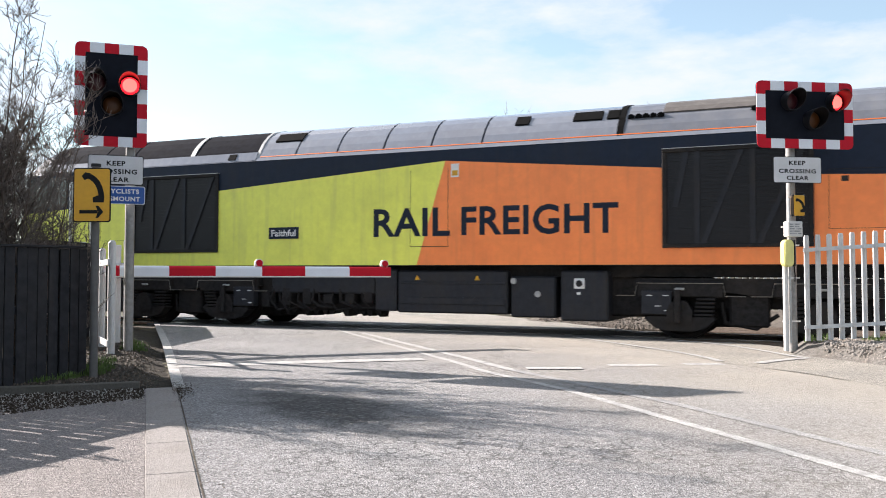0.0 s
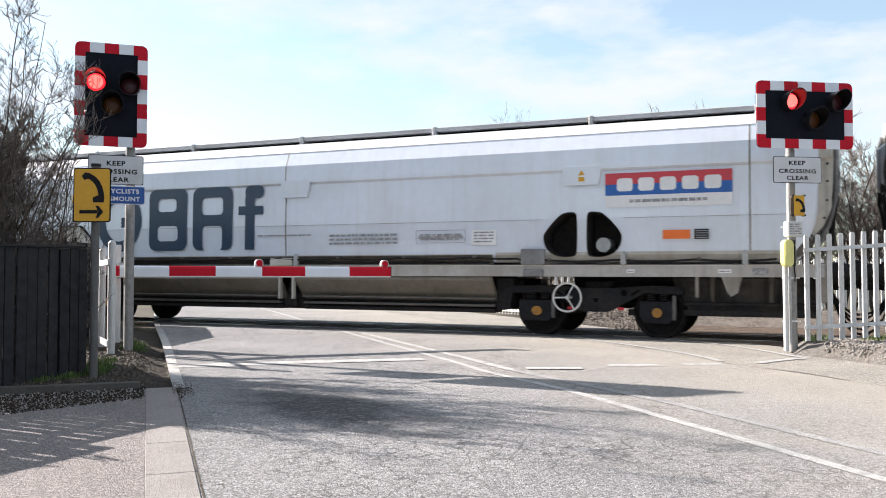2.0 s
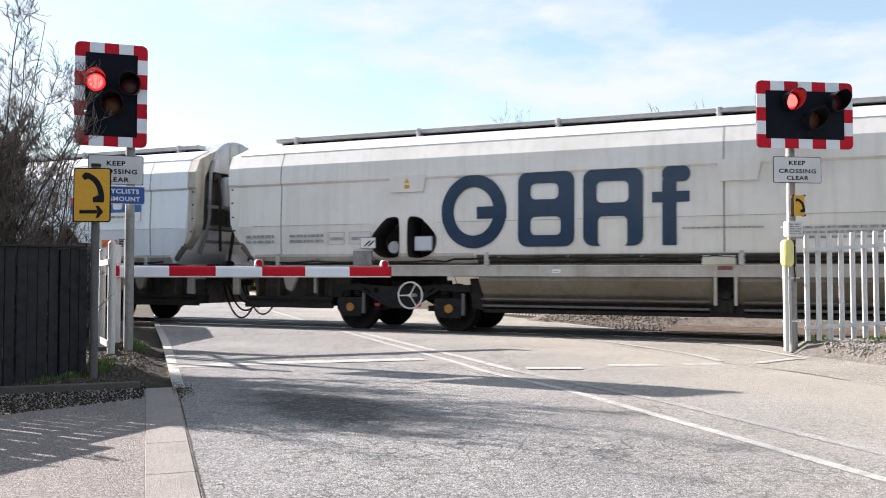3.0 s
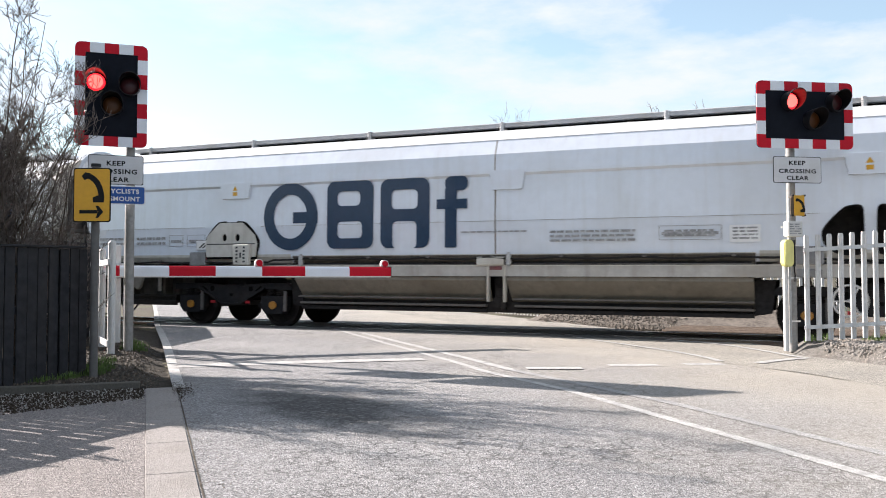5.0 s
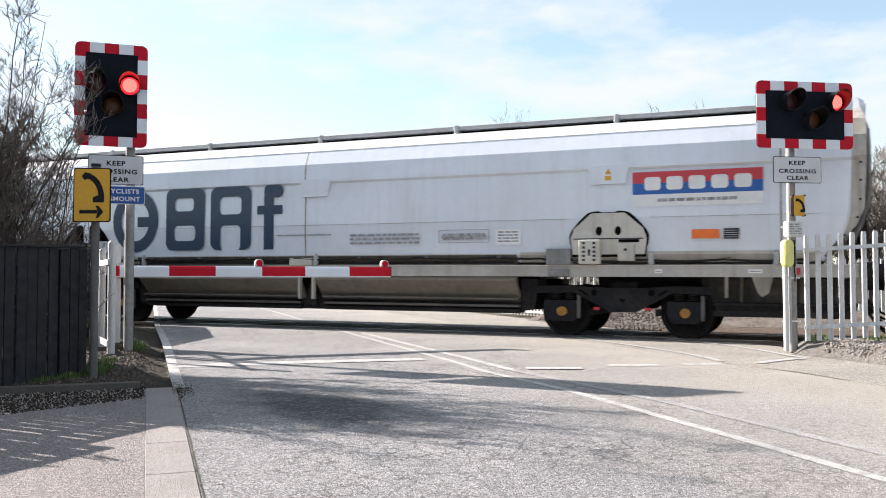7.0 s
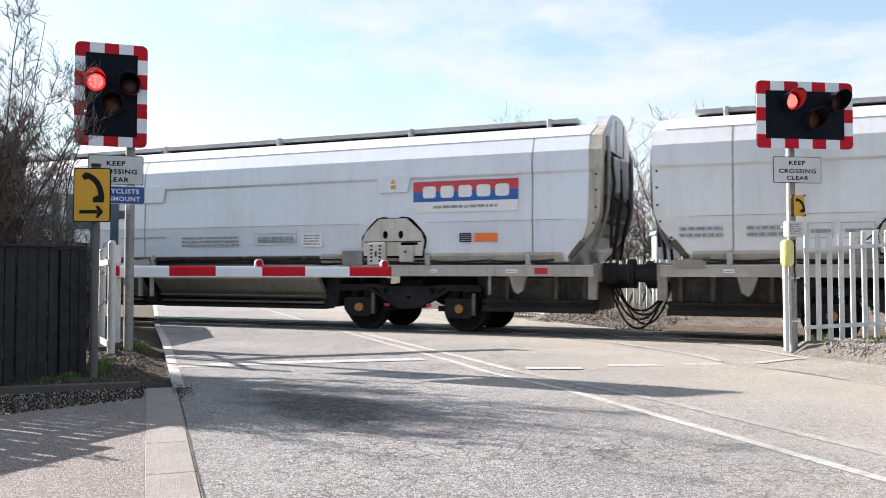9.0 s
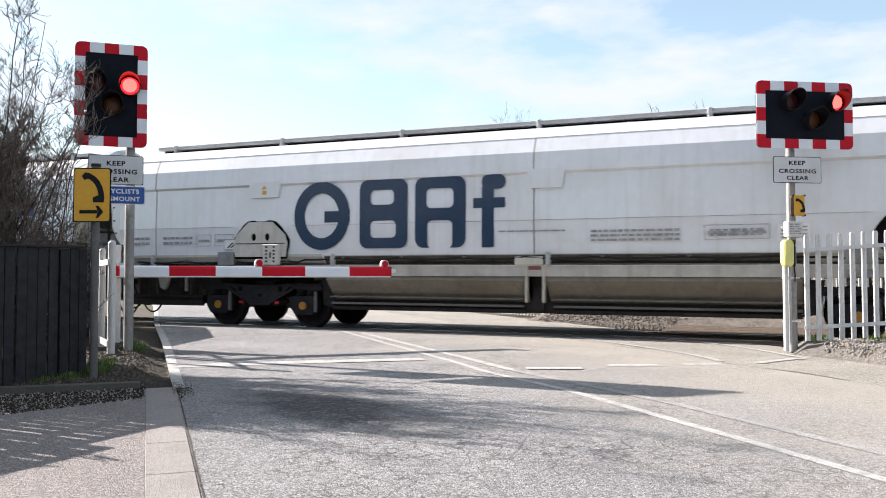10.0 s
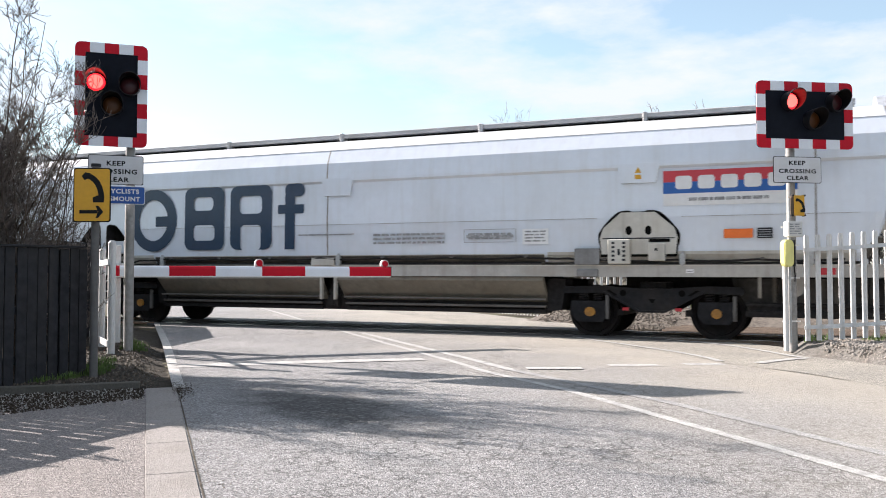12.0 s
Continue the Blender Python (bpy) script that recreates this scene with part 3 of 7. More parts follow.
def build_kerb():
    k = thing("kerb", pose(0, 0, 0), "row of concrete kerb blocks beside the road", "kerb", kind="structure")
    bm = bmesh.new()
    bm_box(bm, 0.003, 0.837, 0.0, 0.26, -0.15, 0.0, 0.003)
    me = finish(bm, "kerb_block", M_CONC)
    turn = math.degrees(math.atan2(ROAD_A.y, ROAD_A.x))
    for i in range(3, -56, -1):
        s = i * 0.84 + 0.545
        x, y = road_xy(s, 0.0)
        ob = part("kerb_block", me, M_CONC, k)
        fall = math.degrees(math.atan2(land(*road_xy(s + 0.84, 0.0)) - land(x, y), 0.84))
        ob.matrix_basis = pose(x, y, land(x, y) + 0.006, 0, -fall, turn)
    # dark joint and dirt line against the kerb foot
    strip("gutter_dirt", [(-0.92, 10.34), (-0.52, 9.99), (-0.17, 9.71), (0.1, 9.43), (0.35, 9.08), (0.64, 8.67), (1.3, 7.8)], 0.05, M_DUSTY, 0.003, "narrow line where road and footway meet")
    strip("gutter_dirt", [road_xy(-46.0, 0.018), road_xy(-7.5, 0.018), road_xy(-2.0, 0.022), road_xy(0.5, 0.012), road_xy(3.3, 0.012)], 0.011, M_EARTH, 0.003, "line of dirt along the kerb foot")


def build_track():
    t = thing("railway_track", pose(0, TRACK_Y, rail_z(0), 0, math.degrees(math.atan(-GRADE)), 0), "steel rails on timber sleepers in ballast", "railway track", kind="structure")
    for y in (-0.7525, 0.7525):
        bm = bmesh.new()
        bm_prism(bm, [(y - 0.07, -0.16), (y + 0.07, -0.16), (y + 0.07, -0.148), (y + 0.012, -0.13), (y + 0.012, -0.045), (y + 0.034, -0.035), (y + 0.034, -0.006),
                      (y - 0.034, -0.006), (y - 0.034, -0.035), (y - 0.012, -0.045), (y - 0.012, -0.13), (y - 0.07, -0.148)], "x", -150, 150)
        part("rail", bm, M_RAIL, t, "rusty steel rail")
        bm = bmesh.new()
        bm_box(bm, -150, 150, y - 0.032, y + 0.032, -0.006, 0.003)
        part("rail_head", bm, M_RAILTOP, t, "polished rail head")
        # solid dark strip standing for the shaded groove beside the rail
        bm = bmesh.new()
        k = y + (0.072 if y < 0 else -0.072)
        bm_box(bm, -14.5, -3.0, k - 0.038, k + 0.038, -0.01, 0.0045)
        part("flangeway", bm, M_DARK, t, "dark strip standing for the shaded flange groove")
    bm = bmesh.new()
    bm_box(bm, -0.13, 0.13, -1.3, 1.3, -0.30, -0.165, 0.01)
    sl = finish(bm, "sleeper", M_TIMBER)
    for i in range(150):
        x = -60 + i * 0.65
        if -13.9 < x < -2.2:
            continue
        ob = part("sleeper", sl, M_TIMBER, t)
        ob.matrix_basis = pose(x, 0, 0)
    # dark panels added across the road; their colour deepens the train's shadow
    bm = bmesh.new()
    bm_box(bm, 0.01, 1.49, 0.0, 1.0, -0.06, 0.0, 0.006)
    panel_mesh = finish(bm, "crossing_panel", M_TRACKSHADE)
    for y0, deep in ((-1.32, 0.50), (-0.63, 1.26), (0.84, 0.50)):
        for i in range(7):
            ob = part("crossing_panel", panel_mesh, M_TRACKSHADE, t)
            ob.matrix_basis = Matrix.LocRotScale((-13.3 + 1.5 * i + 0.55 * y0 * -1.0, y0, 0.006), None, (1.0, deep, 1.0))
    # ballast bed either side of the road
    for x0, x1 in ((-150, -13.75), (-1.9, 150)):
        bm = bmesh.new()
        n = 60
        rows = []
        for i in range(n + 1):
            x = x0 + (x1 - x0) * i / n
            rows.append([(x, yy, zz) for yy, zz in ((-2.4, -0.28), (-1.6, -0.16), (0, -0.19), (1.6, -0.16), (2.6, -0.3))])
        grid = [[bm.verts.new(p) for p in r] for r in rows]
        for a, b in zip(grid, grid[1:]):
            for j in range(4):
                bm.faces.new((a[j], b[j], b[j + 1], a[j + 1]))
        bmesh.ops.recalc_face_normals(bm, faces=bm.faces[:])
        if sum(f.normal.z for f in bm.faces) < 0:
            bmesh.ops.reverse_faces(bm, faces=bm.faces[:])
        part("ballast_bed", bm, M_BALLAST, t, "grey-brown stone ballast")
    # timber guard boards at the crossing edge
    rnd = random.Random(5)
    for k in range(24):
        y = -1.25 + k * 0.2
        if abs(abs(y) - 0.7525) < 0.1:
            continue
        bm = bmesh.new()
        x0, x1, z = -2.5 + rnd.uniform(-0.1, 0.1), 3.4 + rnd.uniform(-0.2, 0.2), -0.012 + rnd.uniform(-0.012, 0.008)
        bm_prism(bm, [(y - 0.095, -0.10), (y + 0.095, -0.10), (y + 0.08, z - 0.02), (y + 0.03, z + 0.012), (y - 0.03, z + 0.012), (y - 0.08, z - 0.02)], "x", x0, x1)
        part("plank", bm, M_TIMBER, t)


def stone_mesh(seed, r):
    rnd = random.Random(seed)
    bm = bmesh.new()
    bmesh.ops.create_icosphere(bm, subdivisions=1, radius=r)
    for v in bm.verts:
        v.co *= rnd.uniform(0.7, 1.15)
        v.co.z *= 0.7
    vs = [v.co.copy() for v in bm.verts]
    fs = [[v.index for v in f.verts] for f in bm.faces]
    bm.free()
    return vs, fs


def flake_mesh(seed):
    """A thin, bent scrap with six corners."""
    rnd = random.Random(seed)
    ring = [Vector((math.cos(a) * rnd.uniform(0.7, 1.3), math.sin(a) * rnd.uniform(0.4, 0.8), rnd.uniform(-0.25, 0.25))) for a in (0.0, 1.5, 3.1, 4.6)]
    return ring + [Vector((0, 0, 0.22)), Vector((0, 0, -0.12))], [q for i in range(4) for q in ([i, (i + 1) % 4, 4], [(i + 1) % 4, i, 5])]


def scatter(name, count, where, sizes, mat, label, category, seed, lift=0.0):
    """Many small stones or scraps in one mesh. where(rnd) gives x, y."""
    rnd = random.Random(seed)
    forms = [flake_mesh(seed * 7 + i) if category == "litter" else stone_mesh(seed * 7 + i, 1.0) for i in range(6)]
    vs, fs = [], []
    for _ in range(count):
        x, y = where(rnd)
        f = rnd.choice(forms)
        r = rnd.uniform(*sizes)
        turn = Euler((rnd.uniform(0, 6), rnd.uniform(0, 6), rnd.uniform(0, 6))).to_matrix()
        o = len(vs)
        z = land(x, y) + (lift(x, y) if callable(lift) else lift)
        vs += [tuple(turn @ (v * r) + Vector((x, y, z))) for v in f[0]]
        fs += [[i + o for i in q] for q in f[1]]
    me = bpy.data.meshes.new(name)
    me.from_pydata(vs, [], fs)
    me.materials.append(mat)
    return tagged(new(name, me), label, category, kind="stuff")


# ---- things beside the road ----
def turned(x, y, z, across):
    """A pose whose x runs along `across` degrees; its -y faces the road user."""
    return pose(x, y, z, 0, 0, across)


N_DEG = math.degrees(math.atan2(ROAD_N.y, ROAD_N.x))


def striped_border(parent, x0, x1, z0, z1, cols, rows, band_x, band_z, y, r):
    """Red and white blocks round a board, corners red and rounded."""
    def block(pts, red):
        bm = bmesh.new()
        bm_prism(bm, pts, "y", y - 0.004, y + 0.004)
        part("border_block", bm, M_REDREF if red else M_WHITEREF, parent, "red reflective block" if red else "white reflective block")
    wx, hz = (x1 - x0) / cols, (z1 - z0) / rows
    for i in range(1, cols - 1):
        a, b = x0 + i * wx, x0 + (i + 1) * wx
        block([(a, z1 - band_z), (b, z1 - band_z), (b, z1), (a, z1)], i % 2 == 0)
        block([(a, z0), (b, z0), (b, z0 + band_z), (a, z0 + band_z)], i % 2 == 0)
    for j in range(1, rows - 1):
        a, b = z0 + j * hz, z0 + (j + 1) * hz
        block([(x0, a), (x0 + band_x, a), (x0 + band_x, b), (x0, b)], j % 2 == 0)
        block([(x1 - band_x, a), (x1, a), (x1, b), (x1 - band_x, b)], j % 2 == 0)
    for sx, ex in ((x0, 1), (x1, -1)):
        for sz, ez in ((z0, 1), (z1, -1)):
            arc = [(sx + ex * (r - r * math.cos(radians(q))), sz + ez * (r - r * math.sin(radians(q)))) for q in (0, 22, 45, 68, 90)]
            pts = arc + [(sx + ex * wx, sz), (sx + ex * wx, sz + ez * band_z), (sx + ex * band_x, sz + ez * band_z), (sx + ex * band_x, sz + ez * hz), (sx, sz + ez * hz)]
            block(pts, True)


def hood(parent, x, z, r, length, y):
    """A cut-back cowl over a lamp: long above, open below."""
    bm = bmesh.new()
    rings = []
    n = 24
    for k, rr in ((0, r), (1, r), (1, r - 0.006), (0, r - 0.006)):
        ring = []
        for i in range(n):
            a = 2 * math.pi * i / n
            reach = length * (0.32 + 0.68 * (0.5 + 0.5 * math.sin(a)))
            ring.append((x + rr * math.cos(a), y - (reach if k else 0.0), z + rr * math.sin(a)))
        rings.append(ring)
    bm_loft(bm, rings, caps=False)
    part("hood", bm, M_HOOD, parent, "black lamp hood", smooth=True)


def lens(parent, x, z, r, mat, y, label):
    bm = bmesh.new()
    rings = []
    for k in range(6):
        a = k / 5 * math.pi / 2
        rr = max(0.002, r * math.cos(a))
        rings.append([(x + rr * math.cos(2 * math.pi * i / 24), y - 0.03 * math.sin(a), z + rr * math.sin(2 * math.pi * i / 24)) for i in range(24)])
    bm_loft(bm, rings)
    return part("lens", bm, mat, parent, label, smooth=True)


def signal(m, w0, w1, h0, h1, cols, rows, band_x, band_z, reds, amber, lens_r, pole_x, pole_low, label):
    """A road signal: a bordered board on a pole with two red lamps and an amber one. Returns the thing and its moving glow."""
    s = thing("crossing_signal", m, label, "signal")
    bm = bmesh.new()
    bm_tube(bm, (pole_x, 0.12, pole_low), (pole_x, 0.12, h1 - 0.1), 0.057, 20)
    part("pole", bm, M_POST, s, "dull galvanised steel pole", smooth=True)
    bm = bmesh.new()
    bm_prism(bm, rounded(w0 + 0.004, w1 - 0.004, h0 + 0.004, h1 - 0.004, 0.06), "y", -0.002, 0.022)
    part("backboard", bm, M_BLACK, s, "matt black backboard")
    striped_border(s, w0, w1, h0, h1, cols, rows, band_x, band_z, -0.004, 0.07)
    bm = bmesh.new()
    bm_box(bm, pole_x - 0.09, pole_x + 0.09, 0.022, 0.2, h0 + 0.2, h1 - 0.2, 0.01)
    part("lamp_housing", bm, M_HOOD, s, "black rear housing")
    for x, z in reds:
        lens(s, x, z, lens_r, M_LENSRED, -0.006, "unlit dark red lens")
        hood(s, x, z, lens_r + 0.018, 0.26, -0.004)
    lens(s, amber[0], amber[1], lens_r, M_LENSAMB, -0.006, "unlit amber lens")
    hood(s, amber[0], amber[1], lens_r + 0.018, 0.26, -0.004)
    glow = lens(s, 0.0, 0.0, lens_r * 0.97, M_GLOW, -0.012, "lit red lamp")
    glow.name = "lit_lamp"
    bm = bmesh.new()
    bm_prism(bm, ellipse(0.0, 0.0, lens_r * 0.76, lens_r * 0.76, 24), "y", -0.048, -0.030)
    part("lamp_core", bm, M_GLOWCORE, glow, "bright middle of the lit lamp")
    return s, glow


def sign(name, m, w, h, face, lines, mat_ink, label, border=M_INK, boxes=()):
    """A flat sign with a thin border; lines: (text, x0, x1, z0, z1)."""
    s = thing(name, m, label, "sign")
    bm = bmesh.new()
    bm_prism(bm, rounded(0, w, 0, h, 0.025), "y", 0.0, 0.006)
    part("border", bm, border, s)
    bm = bmesh.new()
    bm_prism(bm, rounded(0.008, w - 0.008, 0.008, h - 0.008, 0.02), "y", -0.003, 0.001)
    part("face", bm, face, s)
    for text, x0, x1, z0, z1 in lines:
        part("lettering", fit_letters(writing(text, 0.1, mat_ink, 0.001, spacing=1.12, bold=0.028), x0, x1, z0, z1, -0.0042), mat_ink, s)
    for z in (0.08, h - 0.08):
        bm = bmesh.new()
        bm_box(bm, w * 0.2, w * 0.8, 0.006, 0.03, z - 0.02, z + 0.02)
        part("rail_clip", bm, M_GALV, s)
    return s


def palisade(name, p0, p1, height, pitch, label, low=0.0, group="", width=0.068):
    """Steel pales on two rails between two ground points."""
    a, b = Vector(p0), Vector(p1)
    d = b - a
    L = d.length
    f = thing(name, Matrix.Translation(a) @ pose(0, 0, 0, 0, 0, math.degrees(math.atan2(d.y, d.x))), label, "fence", group)
    rise = (b.z - a.z) / L
    bm = bmesh.new()
    w = width / 2
    prof = [(-w, 0.008), (-w * 0.75, -0.004), (-w * 0.3, -0.004), (-w * 0.15, 0.002), (w * 0.15, 0.002), (w * 0.3, -0.004), (w * 0.75, -0.004), (w, 0.008), (w, 0.013), (w * 0.15, 0.007), (-w * 0.15, 0.007), (-w, 0.013)]
    rings = [[(x, y, z) for x, y in prof] for z in (low, height - 0.03)] + [[(x * 0.72, y, height) for x, y in prof]]
    bm_loft(bm, rings)
    me = finish(bm, "pale", M_PALE)
    n = int(L / pitch)
    for i in range(n + 1):
        ob = part("pale", me, M_PALE, f)
        ob.matrix_basis = pose(i * pitch, -0.02, rise * i * pitch)
    for z in (height * 0.13, height * 0.86):
        bm = bmesh.new()
        for y0, y1, z0, z1 in ((-0.034, -0.029, z - 0.025, z + 0.025), (-0.066, -0.029, z - 0.025, z - 0.019)):
            bm_box(bm, -0.05, L + 0.05, y0, y1, z0, z1)
        for v in bm.verts:
            v.co.z += rise * v.co.x
        part("rail", bm, M_PALE, f)
    return f


def timber_fence(p0, p1, height, label, board=0.095, gap=0.015, seed=3):
    a, b = Vector(p0), Vector(p1)
    d = b - a
    L = d.length
    f = thing("timber_fence", Matrix.Translation(a) @ pose(0, 0, 0, 0, 0, math.degrees(math.atan2(d.y, d.x))), label, "fence")
    rise = (b.z - a.z) / L
    rnd = random.Random(seed)
    x = 0.0
    while x < L:
        w = board + rnd.uniform(-0.006, 0.006)
        bm = bmesh.new()
        top = height + rnd.uniform(-0.012, 0.0)
        vs = bm_box(bm, x, x + w, -0.012, 0.008, 0.02, top, 0.003)
        lean = rnd.uniform(-0.004, 0.004)
        for v in vs:
            v.co.z += rise * x
            v.co.x += lean * v.co.z
        part("board", bm, M_FENCE, f)
        x += w + gap * rnd.choice((0.3, 0.5, 0.8, 1.1, 1.5))
    for z in (0.25, height * 0.55, height - 0.2):
        bm = bmesh.new()
        bm_box(bm, 0, L, 0.008, 0.055, z - 0.035, z + 0.035)
        for v in bm.verts:
            v.co.z += rise * v.co.x
        part("rail", bm, M_FENCE, f)
    bm = bmesh.new()
    bm_box(bm, -0.02, L + 0.02, -0.03, 0.06, height, height + 0.022, 0.004)
    for v in bm.verts:
        v.co.z += rise * v.co.x
    part("capping", bm, M_FENCE, f)
    k = 0.04
    while k < L + 0.1:
        bm = bmesh.new()
        bm_box(bm, k - 0.04, k + 0.04, 0.055, 0.14, -0.05, height - 0.02)
        for v in bm.verts:
            v.co.z += rise * k
        part("post", bm, M_FENCE, f)
        k += 1.75
    return f


# ---- bare shrubs and trees ----
def hawthorn(base, height, seed, stems, reach, label, name="hawthorn_shrub", category="shrub", fat=1.0, bushy=1.0):
    """A thicket of rising stems with zigzag side branches, spurs and thorns."""
    rnd = random.Random(seed)
    tv, tf = [], []

    def rod(a, b, r0, r1):
        d = (b - a).normalized()
        u = d.orthogonal().normalized()
        w = d.cross(u)
        o = len(tv)
        for p, r in ((a, r0), (b, r1)):
            for k in range(3):
                tv.append(tuple(p + (u * math.cos(2.094 * k) + w * math.sin(2.094 * k)) * r * fat))
        for k in range(3):
            tf.append((o + k, o + (k + 1) % 3, o + 3 + (k + 1) % 3, o + 3 + k))

    def zigzag(p, d, length, r, n, level):
        for i in range(n):
            d = (d + Vector((rnd.gauss(0, 0.12), rnd.gauss(0, 0.12), rnd.gauss(0.08, 0.10)))).normalized()
            e = p + d * length / n * rnd.uniform(0.7, 1.3)
            rod(p, e, r, r * 0.85)
            p, r = e, r * 0.85
            if level:
                for _ in range(rnd.choice((1, 2, 2)) if level > 1 else rnd.choice((0, 1, 2))):
                    side = Vector((rnd.gauss(0, 0.8), rnd.gauss(0, 0.8), rnd.gauss(0.45, 0.5))).normalized()
                    zigzag(p, (d * rnd.uniform(0.6, 1.2) + side).normalized(), length * rnd.uniform(0.3, 0.62), max(0.0026, r * 0.6), 3 if level > 1 else 2, level - 1)

    t = thing(name, Matrix.Translation(base), label, category)
    for k in range(stems):
        a = 2 * math.pi * k / stems + rnd.uniform(-0.5, 0.5)
        p = Vector((math.cos(a), math.sin(a), 0)) * reach * rnd.uniform(0.05, 0.35) + Vector((0, 0, -0.1))
        d = Vector((math.cos(a) * 0.16 * reach, math.sin(a) * 0.16 * reach, 1)).normalized()
        tall = height * rnd.uniform(0.62, 1.0)
        wood = bmesh.new()
        n, r = 11, 0.016 * fat * rnd.uniform(0.7, 1.3)
        for i in range(n):
            d = (d + Vector((rnd.gauss(0, 0.10), rnd.gauss(0, 0.10), 0.06))).normalized()
            e = p + d * tall / n
            bm_tube(wood, p, e, r, 5, r * 0.88, caps=False)
            p, r = e, r * 0.88
            if i > 1:
                for _ in range(max(1, int(rnd.choice((1, 2, 2, 3)) * bushy))):
                    b = rnd.uniform(0, 2 * math.pi)
                    side = Vector((math.cos(b), math.sin(b), rnd.uniform(0.2, 1.1))).normalized()
                    zigzag(p, side, reach * rnd.uniform(0.35, 0.8) * (1.1 - 0.5 * i / n), max(0.004, r * 0.5 / fat), 4, 2)
        part("stem", wood, M_BARK, t, "grey-brown bark")
    me = bpy.data.meshes.new("crown")
    me.from_pydata(tv, [], tf)
    me.materials.append(M_TWIG)
    part("crown", me, M_TWIG, t, "bare zigzag twigs")
    return t


def grass_patch(name, spots, count, height, seed, label, lift=0.0):
    rnd = random.Random(seed)
    vs, fs = [], []
    for _ in range(count):
        cx, cy, r = rnd.choice(spots)
        a, q = rnd.uniform(0, 6.28), r * math.sqrt(rnd.random())
        x, y = cx + q * math.cos(a), cy + q * math.sin(a)
        z = land(x, y) - 0.02 + (lift(x, y) if callable(lift) else lift)
        h = height * rnd.uniform(0.4, 1.1)
        b, bend = rnd.uniform(0, 6.28), rnd.uniform(0.1, 0.6) * h
        w = 0.004
        ux, uy = math.cos(b + 1.57) * w, math.sin(b + 1.57) * w
        o = len(vs)
        vs += [(x - ux, y - uy, z), (x + ux, y + uy, z), (x + math.cos(b) * bend * 0.4 + ux * 0.7, y + math.sin(b) * bend * 0.4 + uy * 0.7, z + h * 0.65),
               (x + math.cos(b) * bend * 0.4 - ux * 0.7, y + math.sin(b) * bend * 0.4 - uy * 0.7, z + h * 0.65), (x + math.cos(b) * bend, y + math.sin(b) * bend, z + h)]
        fs += [(o, o + 1, o + 2, o + 3), (o + 3, o + 2, o + 4)]
    me = bpy.data.meshes.new(name)
    me.from_pydata(vs, [], fs)
    me.materials.append(M_GRASS)
    return tagged(new(name, me), label, "grass", kind="stuff")


# ---- rolling stock: x along the track, the road user's side at -y, z from the rail top ----
def wheelset(parent, x, r, name="wheelset"):
    """Two dished wheels on an axle; its origin is the axle's middle."""
    bm = bmesh.new()
    for s in (-1, 1):
        y = 0.7525 * s
        rings = []
        for yy, rr in ((-0.07 * s, r + 0.028), (-0.045 * s, r + 0.028), (-0.04 * s, r + 0.004), (0.065 * s, r - 0.003), (0.07 * s, r - 0.06), (0.03 * s, r - 0.075),
                       (0.0, 0.17), (0.075 * s, 0.13), (0.1 * s, 0.1)):
            rings.append([(rr * math.cos(2 * math.pi * i / 32), y + yy, rr * math.sin(2 * math.pi * i / 32)) for i in range(32)])
        bm_loft(bm, rings)
    bm_tube(bm, (0, -0.75, 0), (0, 0.75, 0), 0.085, 14)
    ob = part(name, bm, M_WHEEL, parent, "grimy steel wheelset", smooth=True)
    ob.matrix_basis = pose(x, 0, r)
    return ob


def ring_profile(pts):
    """A half outline (y < 0, from the keel up to the ridge) made whole."""
    return pts + [(-y, z) for y, z in pts[::-1] if abs(y) > 1e-6]


WAGON_HALF = [(-0.95, 1.20), (-1.30, 1.24), (-1.378, 1.36), (-1.405, 1.95), (-1.385, 2.715), (-1.425, 2.755), (-1.425, 2.80), (-1.402, 3.09), (-1.295, 3.345), (-0.74, 3.60), (-0.55, 3.64)]


def softened(shape, times=2):
    """A closed outline with its corners cut round."""
    for _ in range(times):
        shape = [(a[0] + (b[0] - a[0]) * f, a[1] + (b[1] - a[1]) * f) for a, b in zip(shape, shape[1:] + shape[:1]) for f in (0.25, 0.75)]
    return shape


EYE_LEFT = softened([(-0.635, 1.73), (-0.37, 2.02), (-0.25, 2.055), (-0.10, 2.055), (-0.085, 1.90), (-0.085, 1.37), (-0.16, 1.33), (-0.42, 1.33), (-0.60, 1.45), (-0.645, 1.60)])
EYES = (EYE_LEFT, [(-p, q) for p, q in EYE_LEFT])


def wagon_body_mesh():
    def ring(x, floor):
        half = [(y, max(z, floor)) for y, z in WAGON_HALF]
        half = [(y * (0.97 if z == floor and floor > 1.3 else 1), z + i * 0.0008) for i, (y, z) in enumerate(half)]
        return [(x, y, z) for y, z in ring_profile(half)]
    bm = bmesh.new()
    bm_loft(bm, [ring(-8.98, 2.0), ring(-8.93, 1.72), ring(-8.80, 1.46), ring(-8.6, 1.2), ring(8.6, 1.2), ring(8.80, 1.46), ring(8.93, 1.72), ring(8.98, 2.0)])
    me = finish(bm, "body", M_WAGON)
    cutters = []
    for x in (-5.35, 5.42):
        for eye in EYES:
            c = bmesh.new()
            bm_prism(c, [(x + p, q) for p, q in eye], "y", -1.7, -0.75)
            cutters.append(c)
    return cut(me, cutters)


